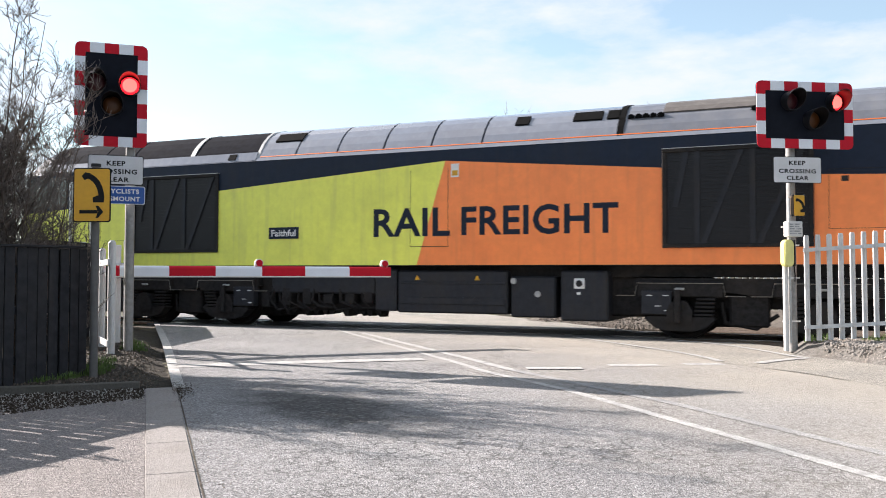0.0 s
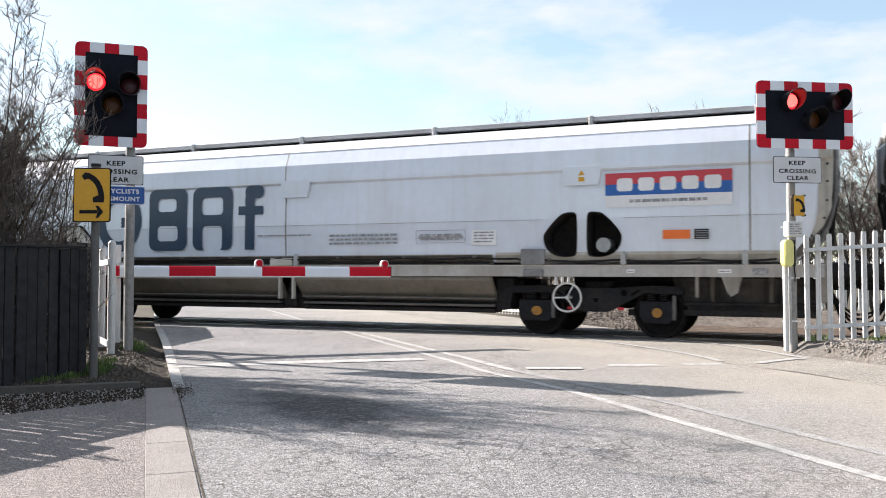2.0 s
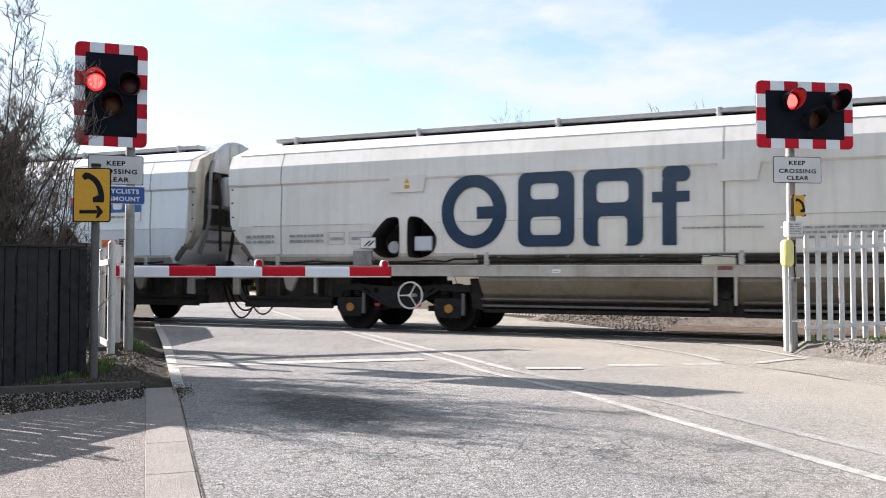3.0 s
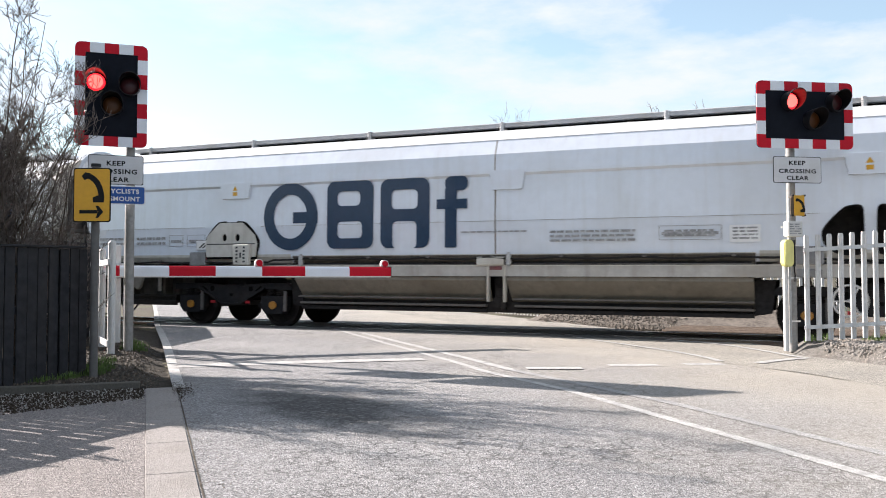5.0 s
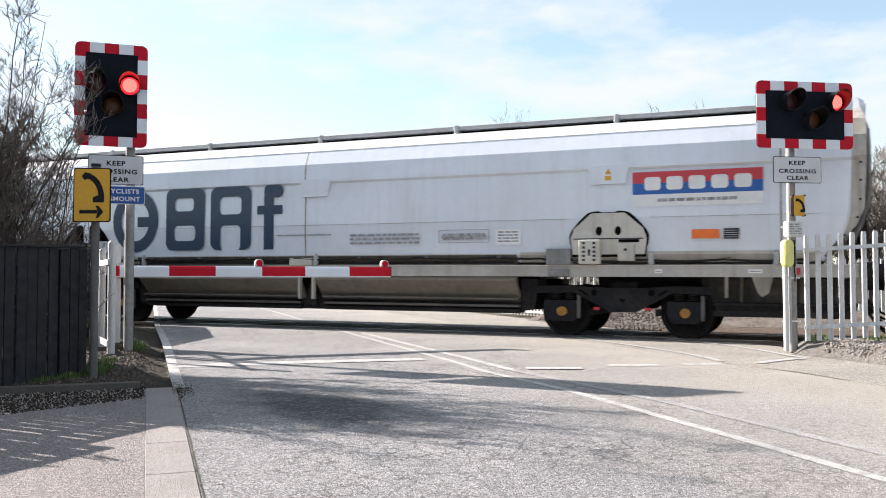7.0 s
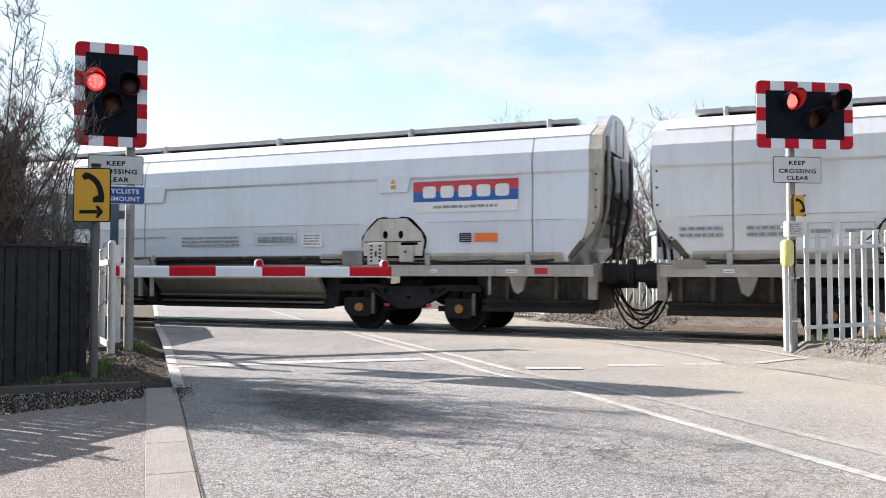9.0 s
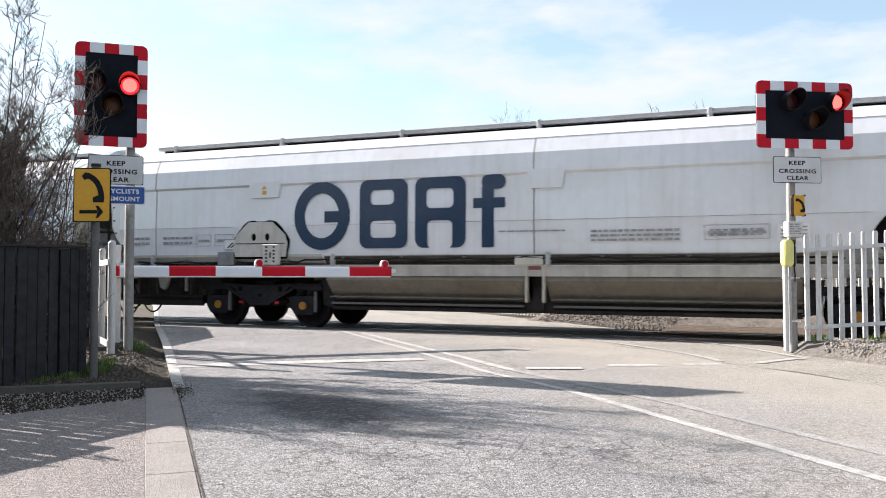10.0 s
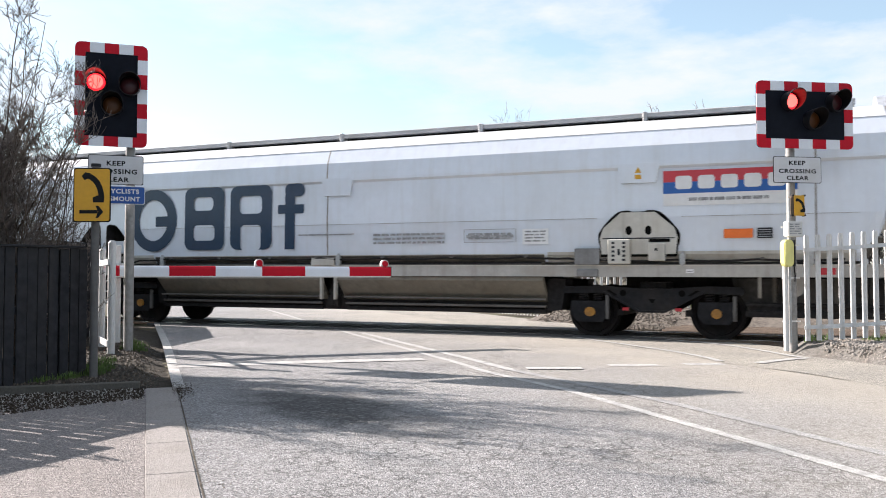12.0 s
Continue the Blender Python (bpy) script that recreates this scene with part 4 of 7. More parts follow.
def bogie(w, x, open_end):
    """A two-axle bogie: side frames, springs, axleboxes, brake gear."""
    for s in (-1, 1):
        bm = bmesh.new()
        y0, y1 = (-1.10, -0.96) if s < 0 else (0.96, 1.10)
        outline = [(-1.42, 0.76), (-1.38, 0.84), (-0.84, 0.85), (-0.24, 0.81), (0.24, 0.81), (0.84, 0.85), (1.38, 0.84), (1.42, 0.76), (1.40, 0.72), (0.80, 0.735), (0.20, 0.42), (-0.20, 0.42), (-0.80, 0.735), (-1.40, 0.72)]
        bm_prism(bm, [(x + p, q) for p, q in outline], "y", y0, y1)
        # raised flanges along the top and the keel
        for a, b in zip(outline[1:6], outline[2:7]):
            bm_prism(bm, [(x + a[0], a[1]), (x + b[0], b[1]), (x + b[0], b[1] - 0.03), (x + a[0], a[1] - 0.03)], "y", min(y0, y1) - 0.03, max(y0, y1) + 0.03)
        for a, b in zip(outline[9:12], outline[10:13]):
            bm_prism(bm, [(x + a[0], a[1]), (x + b[0], b[1]), (x + b[0], b[1] + 0.035), (x + a[0], a[1] + 0.035)], "y", min(y0, y1) - 0.03, max(y0, y1) + 0.03)
        part("side_frame", bm, M_BOGIE, w, "grimy cast side frame")
        face = (y0 - 0.004, y0 + 0.01) if s < 0 else (y1 - 0.01, y1 + 0.004)
        # flat dark marks standing for shaded holes; the frame is uncut
        for shape in (ellipse(x - 0.47, 0.735, 0.052, 0.052, 14), ellipse(x + 0.47, 0.735, 0.052, 0.052, 14), [(x - 0.055, 0.64), (x + 0.055, 0.64), (x + 0.02, 0.58), (x - 0.02, 0.58)],
                      [(x - 0.74, 0.775), (x - 0.60, 0.69), (x - 0.56, 0.70), (x - 0.70, 0.79)], [(x + 0.74, 0.775), (x + 0.60, 0.69), (x + 0.56, 0.70), (x + 0.70, 0.79)]):
            bm = bmesh.new()
            bm_prism(bm, shape, "y", *face)
            part("frame_opening", bm, M_DARK, w, "flat dark mark for a shaded hole in the side frame")
        for dx in (-1.0, 1.0):
            bm = bmesh.new()
            ya, yb = (-1.10, -0.90) if s < 0 else (0.90, 1.10)
            bm_prism(bm, [(x + dx - 0.29, 0.38), (x + dx - 0.19, 0.25), (x + dx + 0.19, 0.25), (x + dx + 0.29, 0.38), (x + dx + 0.28, 0.60), (x + dx - 0.28, 0.60)], "y", ya, yb)
            part("axlebox", bm, M_BOGIE, w, "grimy axlebox")
            bm = bmesh.new()
            bm_tube(bm, (x + dx, 1.08 * s, 0.42), (x + dx, 1.14 * s, 0.42), 0.078, 18)
            part("axle_cap", bm, M_CAP, w, "ochre-painted axle end cap")
            bm = bmesh.new()
            bm_coil(bm, (x + dx - 0.11, 1.02 * s, 0.60), 0.065, 0.014, 0.2, 5)
            part("spring", bm, M_UNDER, w, "coil spring")
            bm = bmesh.new()
            bm_coil(bm, (x + dx + 0.11, 1.02 * s, 0.60), 0.065, 0.014, 0.2, 5)
            part("spring", bm, M_UNDER, w, "coil spring")
    bm = bmesh.new()
    bm_box(bm, x - 0.22, x + 0.22, -0.95, 0.95, 0.55, 0.92, 0.02)
    bm_tube(bm, (x, 0, 0.9), (x, 0, 1.0), 0.3, 16)
    part("bolster", bm, M_UNDER, w)
    for dx in (-0.55, 0.55):
        bm = bmesh.new()
        bm_box(bm, x + dx - 0.05, x + dx + 0.05, -0.9, 0.9, 0.36, 0.46)
        part("brake_beam", bm, M_UNDER, w)
    for dx in (-1.0, 1.0):
        bm = bmesh.new()
        bm_box(bm, x + dx + 0.24, x + dx + 0.30, -1.12, -1.06, 0.30, 0.70, 0.01)
        part("damper", bm, M_GREYPOLE, w, "grey damper")
    for dx in (-0.42, 0.42):
        bm = bmesh.new()
        bm_box(bm, x + dx - 0.05, x + dx + 0.05, -1.145, -1.135, 0.45, 0.50)
        part("brake_tag", bm, M_REDDECAL, w, "red brake tag")


def handwheel(w, x, z):
    bm = bmesh.new()
    bm_ring(bm, (x, -1.33, z), 0.235, 0.017, "y", 32, 6)
    for k in range(3):
        a = radians(62 + 120 * k)
        bm_tube(bm, (x, -1.345, z), (x + 0.23 * math.cos(a), -1.33, z + 0.23 * math.sin(a)), 0.013, 8)
    bm_tube(bm, (x, -1.0, z), (x, -1.36, z), 0.03, 10)
    part("brake_handwheel", bm, M_WHITEPAINT, w, "white-painted three-spoke handwheel", smooth=True)


def flat(w, name, x0, x1, z0, z1, y, mat, label="", t=0.003):
    bm = bmesh.new()
    bm_box(bm, x0, x1, y - t, y, z0, z1)
    return part(name, bm, mat, w, label)


def bars(w, x0, x1, z0, z1, rows, y, mat=None, seed=1, name="stencil_print"):
    """Unreadable small print as broken bars."""
    rnd = random.Random(seed)
    bm = bmesh.new()
    h = (z1 - z0) / rows
    for i in range(rows):
        x = x0
        while x < x1 - 0.02:
            d = min(rnd.uniform(0.05, 0.16), x1 - x)
            bm_box(bm, x, x + d, y - 0.003, y, z0 + i * h + h * 0.25, z0 + i * h + h * 0.75)
            x += d + 0.018
    part(name, bm, mat or M_STENCIL, w, "small grey stencilled lines")["kind"] = "stuff"


WAGON_BODY = wagon_body_mesh()


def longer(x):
    """Stretches the half beyond the middle seam to fit the camera's view."""
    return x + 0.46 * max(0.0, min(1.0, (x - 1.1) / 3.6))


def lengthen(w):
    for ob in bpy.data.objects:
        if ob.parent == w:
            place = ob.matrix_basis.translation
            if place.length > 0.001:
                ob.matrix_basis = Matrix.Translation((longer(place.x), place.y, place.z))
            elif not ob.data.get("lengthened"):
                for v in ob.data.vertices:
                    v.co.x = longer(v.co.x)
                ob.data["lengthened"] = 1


def hopper_wagon(open_left, open_right, label, seed, swapped=False, paint=M_WAGON):
    rnd = random.Random(seed)
    w = thing("hopper_wagon", pose(0, TRACK_Y, 0), label, "wagon", "train wagons")
    shell = WAGON_BODY
    if paint != M_WAGON:
        shell = WAGON_BODY.copy()
        shell.materials[0] = paint
    part("body", shell, paint, w, "pale grey ribbed hopper body with dust streaks")
    Y = -1.408
    # roof skin, seams and the ledge
    for s in (-1, 1):
        bm = bmesh.new()
        bm_prism(bm, [(1.297 * s, 3.350), (0.735 * s, 3.608), (0.735 * s, 3.616), (1.303 * s, 3.355)], "x", -8.97, 8.97)
        part("roof_skin", bm, M_WAGONROOF, w, "sunlit off-white roof slope")
        bm = bmesh.new()
        bm_box(bm, -8.6, 8.6, min(0.42 * s, 0.66 * s), max(0.42 * s, 0.66 * s), 3.688, 3.772, 0.012)
        part("hatch_rail", bm, M_HATCHRAIL, w, "grey roof hatch rail")
        # dark strip standing for the shaded gap below the rail
        bm = bmesh.new()
        bm_box(bm, -8.55, 8.55, min(0.36 * s, 0.50 * s), max(0.36 * s, 0.50 * s), 3.62, 3.69)
        part("hatch_seal", bm, M_UNDER, w, "dark strip standing for the shaded gap under the hatch")
        for k in range(7):
            x = -8.1 + k * 2.7
            bm = bmesh.new()
            bm_box(bm, x - 0.035, x + 0.035, min(0.5 * s, 0.70 * s), max(0.5 * s, 0.70 * s), 3.61, 3.785, 0.012)
            part("hatch_bracket", bm, M_HATCHRAIL, w)
    bm = bmesh.new()
    bm_box(bm, -8.6, 8.6, -0.42, 0.42, 3.69, 3.782, 0.02)
    part("hatch_cover", bm, M_WAGON, w, "long roof hatch cover")
    for x in (-7.95, 0.13, 8.02):
        bm = bmesh.new()
        bm_prism(bm, [(y * 1.003, z) for y, z in WAGON_HALF[2:10]] + [(y * 0.99, z - 0.01) for y, z in WAGON_HALF[2:10][::-1]], "x", x - 0.012, x + 0.012)
        part("weld_seam", bm, M_SILL, w, "dirty upright weld seam")
    for a, b in ((-8.6, -6.02), (-4.68, 4.75), (6.09, 8.6)):
        flat(w, "weld_line", a, b, 1.946, 1.951, Y - 0.001, M_SILL, "fine brown horizontal weld")
    # end flanges
    for s in (-1, 1):
        bm = bmesh.new()
        outer = [(-1.30, 1.36), (-1.34, 1.55), (-1.36, 1.78), (-1.38, 2.02), (-1.385, 2.72), (-1.425, 2.78), (-1.402, 3.09), (-1.295, 3.345), (-0.74, 3.60)]
        inner = [(-1.08, 1.36), (-1.09, 1.55), (-1.10, 1.78), (-1.12, 2.02), (-1.14, 2.72), (-1.14, 2.8), (-1.12, 3.0), (-1.03, 3.16), (-0.60, 3.40)]
        reach = [8.66, 8.86, 9.05, 9.15, 9.18, 9.18, 9.18, 9.18, 9.14]
        for q in (-1, 1):
            bm = bmesh.new()
            rings = []
            for (yo, zo), (yi, zi), xr in zip(outer, inner, reach):
                rings.append([(s * 8.6, yo * q, zo), (s * xr, yo * q, zo), (s * xr, yi * q, zi), (s * 8.6, yi * q, zi)])
            bm_loft(bm, rings)
            # stained end coloured darker; the end that faces the sun left pale
            part("end_flange", bm, M_FLANGE if s > 0 else paint, w, "stained beige end flange, darker than the sunward one" if s > 0 else "pale grey end flange")
            bm = bmesh.new()
            bm_path(bm, [(s * 8.63, -1.29 * q, 1.33), (s * 8.68, -1.32 * q, 1.37), (s * 8.78, -1.33 * q, 1.47), (s * 8.87, -1.34 * q, 1.57)], 0.06, 8)
            part("flange_foot", bm, M_DUSTSHADE, w, "dark curled foot of the flange", smooth=True)
        for z, y, x in ((1.62, -1.348, 8.88), (1.88, -1.369, 9.05), (2.14, -1.382, 9.09), (2.42, -1.384, 9.10), (2.68, -1.386, 9.10), (2.98, -1.390, 9.10)):
            bm = bmesh.new()
            bm_tube(bm, (s * x, y + 0.01, z), (s * x, y - 0.014, z), 0.02, 8)
            part("flange_bolt", bm, M_TANK, w)
        def span(p, q):
            return min(s * p, s * q), max(s * p, s * q)
        bm = bmesh.new()
        bm_prism(bm, [(-1.08, 1.95), (1.08, 1.95), (1.12, 2.7), (1.0, 3.2), (0.6, 3.5), (-0.6, 3.5), (-1.0, 3.2), (-1.12, 2.7)], "x", *span(8.983, 9.0))
        part("end_plate", bm, M_ENDGRIME, w, "sooty upright end plate")
        bm = bmesh.new()
        bm_prism(bm, [(s * 8.98, 2.1), (s * 8.98, 1.95), (s * 7.9, 1.30), (s * 7.8, 1.35)], "y", -1.05, 1.05)
        part("slope_sheet", bm, M_DUSTSHADE, w, "dusty sloping end sheet")
        # the domed hood over the end, with its strap
        if s > 0:
            dome = [(0.92 * math.cos(radians(q)), 3.14 + 0.74 * math.sin(radians(q))) for q in range(0, 181, 12)]
            bm = bmesh.new()
            bm_loft(bm, [[(s * 8.9, y, z) for y, z in dome], [(s * 9.13, y, z) for y, z in dome], [(s * 9.21, y * 0.94, 3.14 + (z - 3.14) * 0.93) for y, z in dome]])
            part("end_hood", bm, M_ENDGREY, w, "domed blue-grey end hood with soot runs")
            for y in (-0.34, 0.30):
                bm = bmesh.new()
                bm_box(bm, *span(9.205, 9.235), y - 0.04, y + 0.04, 3.12, 3.72, 0.006)
                part("hood_strap", bm, M_SKIRT, w, "pale hood strap")
        for y in (-1.02, 1.02):
            bm = bmesh.new()
            bm_path(bm, [(s * 9.18, y * 0.86, 3.36), (s * 9.22, y * 0.97, 3.2), (s * 9.23, y, 2.8), (s * 9.22, y, 2.2), (s * 9.12, y * 0.97, 1.8), (s * 8.95, y * 0.95, 1.45)], 0.035, 8)
            part("end_rail", bm, M_ENDRAIL, w, "sooty upright end rail", smooth=True)
        for z, x in ((2.42, 9.14), (2.0, 9.10), (1.70, 9.02)):
            bm = bmesh.new()
            bm_box(bm, *span(x, x + 0.06), -1.0, 1.0, z - 0.032, z + 0.032, 0.01)
            part("end_rung", bm, M_ENDGREY if z > 2.3 else M_ENDRAIL, w, "dusty end rung")
        for y, r, lo, hi in ((-0.42, 0.135, 2.46, 3.02), (0.16, 0.16, 2.40, 3.06)):
            bm = bmesh.new()
            bm_tube(bm, (s * 9.16, y, lo), (s * 9.16, y, hi), r, 18)
            bm_tube(bm, (s * 9.16, y, hi), (s * 9.16, y, hi + 0.06), r, 18, r * 0.55)
            bm_tube(bm, (s * 9.16, y, lo - 0.05), (s * 9.16, y, lo), r * 0.6, 18, r)
            part("air_cylinder", bm, M_ENDGREY, w, "grey upright air cylinder", smooth=True)
        for k, y in enumerate((-0.74, -0.14, 0.5)):
            bm = bmesh.new()
            bm_box(bm, *span(9.0, 9.2), y - 0.10, y + 0.10, 2.96 - 0.3 * (k == 2), 3.22 - 0.3 * (k == 2), 0.02)
            bm_tube(bm, (s * 9.19, y, 3.0 - 0.3 * (k == 2)), (s * 9.25, y, 3.0 - 0.3 * (k == 2)), 0.06, 12)
            part("valve_gear", bm, M_SOOTSHADE, w, "sooty valve gear")
        for pts, r in (([(9.22, -0.74, 2.96), (9.26, -0.72, 2.6), (9.2, -0.66, 2.2), (9.18, -0.6, 1.5)], 0.03), ([(9.24, -0.14, 2.9), (9.26, -0.12, 2.3), (9.2, -0.2, 1.9), (9.14, -0.25, 1.3)], 0.034),
                       ([(9.24, 0.5, 2.66), (9.26, 0.55, 2.2), (9.18, 0.5, 1.8), (9.12, 0.45, 1.3)], 0.028), ([(9.22, -0.6, 2.36), (9.25, -0.3, 2.30), (9.25, 0.1, 2.34), (9.22, 0.5, 2.3)], 0.022)):
            bm = bmesh.new()
            bm_path(bm, [(s * x, y, z) for x, y, z in pts], r, 8)
            part("end_pipe", bm, M_SOOTSHADE, w, "sooty end pipe", smooth=True)
        # headstock, buffers, coupling
        bm = bmesh.new()
        bm_box(bm, min(s * 8.98, s * 9.12), max(s * 8.98, s * 9.12), -1.3, 1.3, 0.92, 1.22, 0.015)
        bm_box(bm, min(s * 8.95, s * 9.1), max(s * 8.95, s * 9.1), -1.36, -1.26, 0.62, 1.2, 0.02)
        part("headstock", bm, M_SILL, w, "dusty headstock")
        for y in (-0.87, 0.87):
            bm = bmesh.new()
            bm_tube(bm, (s * 9.1, y, 1.06), (s * 9.34, y, 1.06), 0.175, 18)
            bm_tube(bm, (s * 9.34, y, 1.06), (s * 9.53, y, 1.06), 0.15, 18)
            bm_tube(bm, (s * 9.53, y, 1.06), (s * 9.58, y, 1.06), 0.24, 22)
            part("buffer", bm, M_UNDER, w, "black buffer", smooth=True)
        for y in (-0.40, -0.26, -0.12, 0.2, 0.36):
            bm = bmesh.new()
            pts = [(s * (9.1 + 0.48 * (i / 8) ** 1.3), y, 0.98 - (0.44 + 1.05 * abs(y)) * math.sin(math.pi * 0.5 * i / 8)) for i in range(9)]
            bm_path(bm, pts, 0.020, 6)
            part("brake_hose", bm, M_CABLE, w, "looped black hose")
        bm = bmesh.new()
        bm_tube(bm, (s * 9.1, 0, 1.02), (s * 9.56, 0, 0.98), 0.06, 10)
        bm_box(bm, min(s * 9.0, s * 9.5), max(s * 9.0, s * 9.5), 0.05, 0.15, 0.8, 1.06)
        part("coupling", bm, M_CABLE, w, "black screw coupling")
        # frame end below the sill
        bm = bmesh.new()
        bm_prism(bm, [(s * 6.78, 0.98), (s * 9.0, 0.98), (s * 8.95, 0.42), (s * 6.9, 0.42)], "y", -0.72, 0.72)
        part("end_frame", bm, M_ENDGRIME, w, "dark plated end frame")
        bm = bmesh.new()
        bm_prism(bm, [(s * 7.0, 0.60), (s * 9.0, 0.60), (s * 8.97, 0.42), (s * 7.1, 0.42)], "y", -1.02, -0.7)
        part("end_beam", bm, M_UNDER, w, "black lower end beam")
        for x in (7.42, 8.30, 8.80):
            bm = bmesh.new()
            bm_box(bm, *span(x - 0.03, x + 0.03), -0.95, -0.72, 0.55, 1.0)
            part("gusset", bm, M_DUSTSHADE, w, "dusty gusset plate")
        bm = bmesh.new()
        bm_box(bm, min(s * 7.0, s * 9.0), max(s * 7.0, s * 9.0), -1.08, -1.0, 0.38, 0.48, 0.01)
        bm_box(bm, min(s * 7.0, s * 9.0), max(s * 7.0, s * 9.0), -1.06, -1.0, 0.54, 0.60, 0.01)
        part("guard_rail", bm, M_UNDER, w)
        bm = bmesh.new()
        bm_prism(bm, [(s * 7.60, 1.0), (s * 7.90, 1.0), (s * 7.84, 0.76), (s * 7.74, 0.70), (s * 7.68, 0.76)], "y", -1.38, -1.31)
        part("jacking_bracket", bm, M_SILL, w, "dusty jacking bracket")
        bm = bmesh.new()
        bm_box(bm, min(s * 7.20, s * 7.25), max(s * 7.20, s * 7.25), -1.33, -1.28, 0.68, 1.0)
        part("step_hanger", bm, M_SILL, w)
    # sill lip, a pale strip that paints in caught light, and small stencilled plates
    bm = bmesh.new()
    bm_box(bm, -9.05, 9.05, -1.404, -1.386, 1.176, 1.192)
    part("sill_lip", bm, M_COVER, w, "pale strip painted as light caught on the sill edge")
    for x, wide in ((-8.1, 0.16), (-6.35, 0.12), (-2.6, 0.14), (6.15, 0.12), (7.55, 0.2)):
        flat(w, "sill_label", x, x + wide, 1.06, 1.12, -1.392, M_DECALWHITE, "small worn white label", 0.002)
        flat(w, "sill_label_line", x + 0.02, x + wide - 0.02, 1.08, 1.095, -1.3945, M_STENCIL, "", 0.002)
    # sills
    for s in (-1, 1):
        bm = bmesh.new()
        bm_prism(bm, [(1.39 * s, 1.0), (1.39 * s, 1.185), (1.25 * s, 1.185), (1.25 * s, 1.165), (1.365 * s, 1.16), (1.365 * s, 1.025), (1.25 * s, 1.02), (1.25 * s, 1.0)], "x", -9.05, 9.05)
        part("sill", bm, M_SILLPAINT, w, "dusty pale channel sill")
        bm = bmesh.new()
        for a, b in ((-3.92, -0.05), (0.32, 3.92)):
            bm_prism(bm, [(1.34 * s, 0.995), (1.36 * s, 0.93), (0.95 * s, 0.50), (0.90 * s, 0.52), (1.28 * s, 0.995)], "x", a, b)
        part("hopper_chute", bm, M_HOPPER, w, "dusty olive-grey discharge chute")
        for z, y, t in ((0.61, 1.18, 0.016), (0.49, 1.12, 0.022), (0.40, 1.06, 0.035)):
            bm = bmesh.new()
            for a, b in ((-3.92, -0.12), (0.40, 3.92)):
                bm_box(bm, a, b, y * s - 0.05, y * s + 0.05, z - t, z + t, 0.008)
            part("door_rail", bm, M_DOORRAIL if z > 0.45 else M_UNDER, w, "rubbed grey discharge door rail" if z > 0.45 else "dark discharge door rail")
        bm = bmesh.new()
        bm_box(bm, -3.9, 3.9, min(0.7 * s, 1.05 * s), max(0.7 * s, 1.05 * s), 0.37, 0.56)
        part("door_plate", bm, M_UNDER, w)
        for q in (-1, 1):
            bm = bmesh.new()
            bm_prism(bm, [(q * 3.92, 0.96), (q * 4.20, 0.96), (q * 4.14, 0.44), (q * 3.92, 0.40)], "y", min(0.55 * s, 1.06 * s), max(0.55 * s, 1.06 * s))
            part("chute_end", bm, M_UNDER, w, "black chute end")
    # door gear hung between the two chutes, under a beige box
    bm = bmesh.new()
    bm_box(bm, 0.0, 0.30, -1.05, -0.9, 0.42, 1.0)
    bm_tube(bm, (0.14, -1.05, 0.72), (0.14, -1.2, 0.72), 0.07, 14)
    bm_tube(bm, (0.10, -1.05, 0.55), (0.10, -1.16, 0.55), 0.10, 14)
    bm_box(bm, 0.16, 0.24, -1.18, -1.05, 0.42, 0.66, 0.01)
    part("door_gear", bm, M_UNDER, w, "dark door gear between the chutes")
    for x in (-0.03, 0.27):
        bm = bmesh.new()
        bm_box(bm, x, x + 0.045, -1.40, -1.30, 0.56, 1.19, 0.008)
        part("gear_hanger", bm, M_SKIRT, w, "pale upright hanger")
    bm = bmesh.new()
    bm_box(bm, 0.03, 0.25, -1.396, -1.391, 1.11, 1.17)
    part("gear_tag", bm, M_TAG, w, "faded red tag")
    bm = bmesh.new()
    bm_box(bm, -0.20, 0.30, -1.44, -1.30, 1.19, 1.335, 0.012)
    part("gear_box", bm, M_COVER, w, "beige box over the door gear")
    bm = bmesh.new()
    bm_box(bm, -3.8, 3.8, -0.5, 0.5, 0.55, 1.15)
    bm_box(bm, -8.9, -5.2, -0.28, 0.28, 0.8, 1.1)
    bm_box(bm, 5.0, 8.9, -0.28, 0.28, 0.8, 1.1)
    part("centre_sill", bm, M_UNDER, w)
    # pipes and cable along the side
    for z, y, r, mat in ((1.225, -1.37, 0.016, M_CABLE), (1.205, -1.385, 0.010, M_DOORRAIL)):
        bm = bmesh.new()
        bm_path(bm, [(-3.9, y, z), (3.9, y, z)], r, 8)
        part("pipe", bm, mat, w)
    bm = bmesh.new()
    pts = []
    for i in range(113):
        x = -8.4 + i * 0.15
        pts.append((x, -1.425, 1.322 - 0.026 * abs(math.sin(i * math.pi / 8)) - 0.05 * (abs(x) > 4.4)))
    bm_path(bm, pts, 0.018, 6)
    part("cable", bm, M_CABLE, w, "black clipped cable", smooth=True)
    for i in range(14):
        x = -8.4 + 0.075 + 1.2 * i
        bm = bmesh.new()
        bm_box(bm, x - 0.028, x + 0.028, -1.445, -1.38, 1.315 - 0.05 * (abs(x) > 4.4), 1.355 - 0.05 * (abs(x) > 4.4), 0.006)
        part("cable_clip", bm, M_DOORRAIL, w)
    for a, b in ((-8.55, -4.0), (4.0, 8.55)):
        bm = bmesh.new()
        bm_prism(bm, [(-1.306, 1.236), (-1.391, 1.358), (-1.393, 1.405), (-1.383, 1.405), (-1.381, 1.362), (-1.296, 1.242)], "x", a, b)
        holes = []
        for eye in EYES:
            c = bmesh.new()
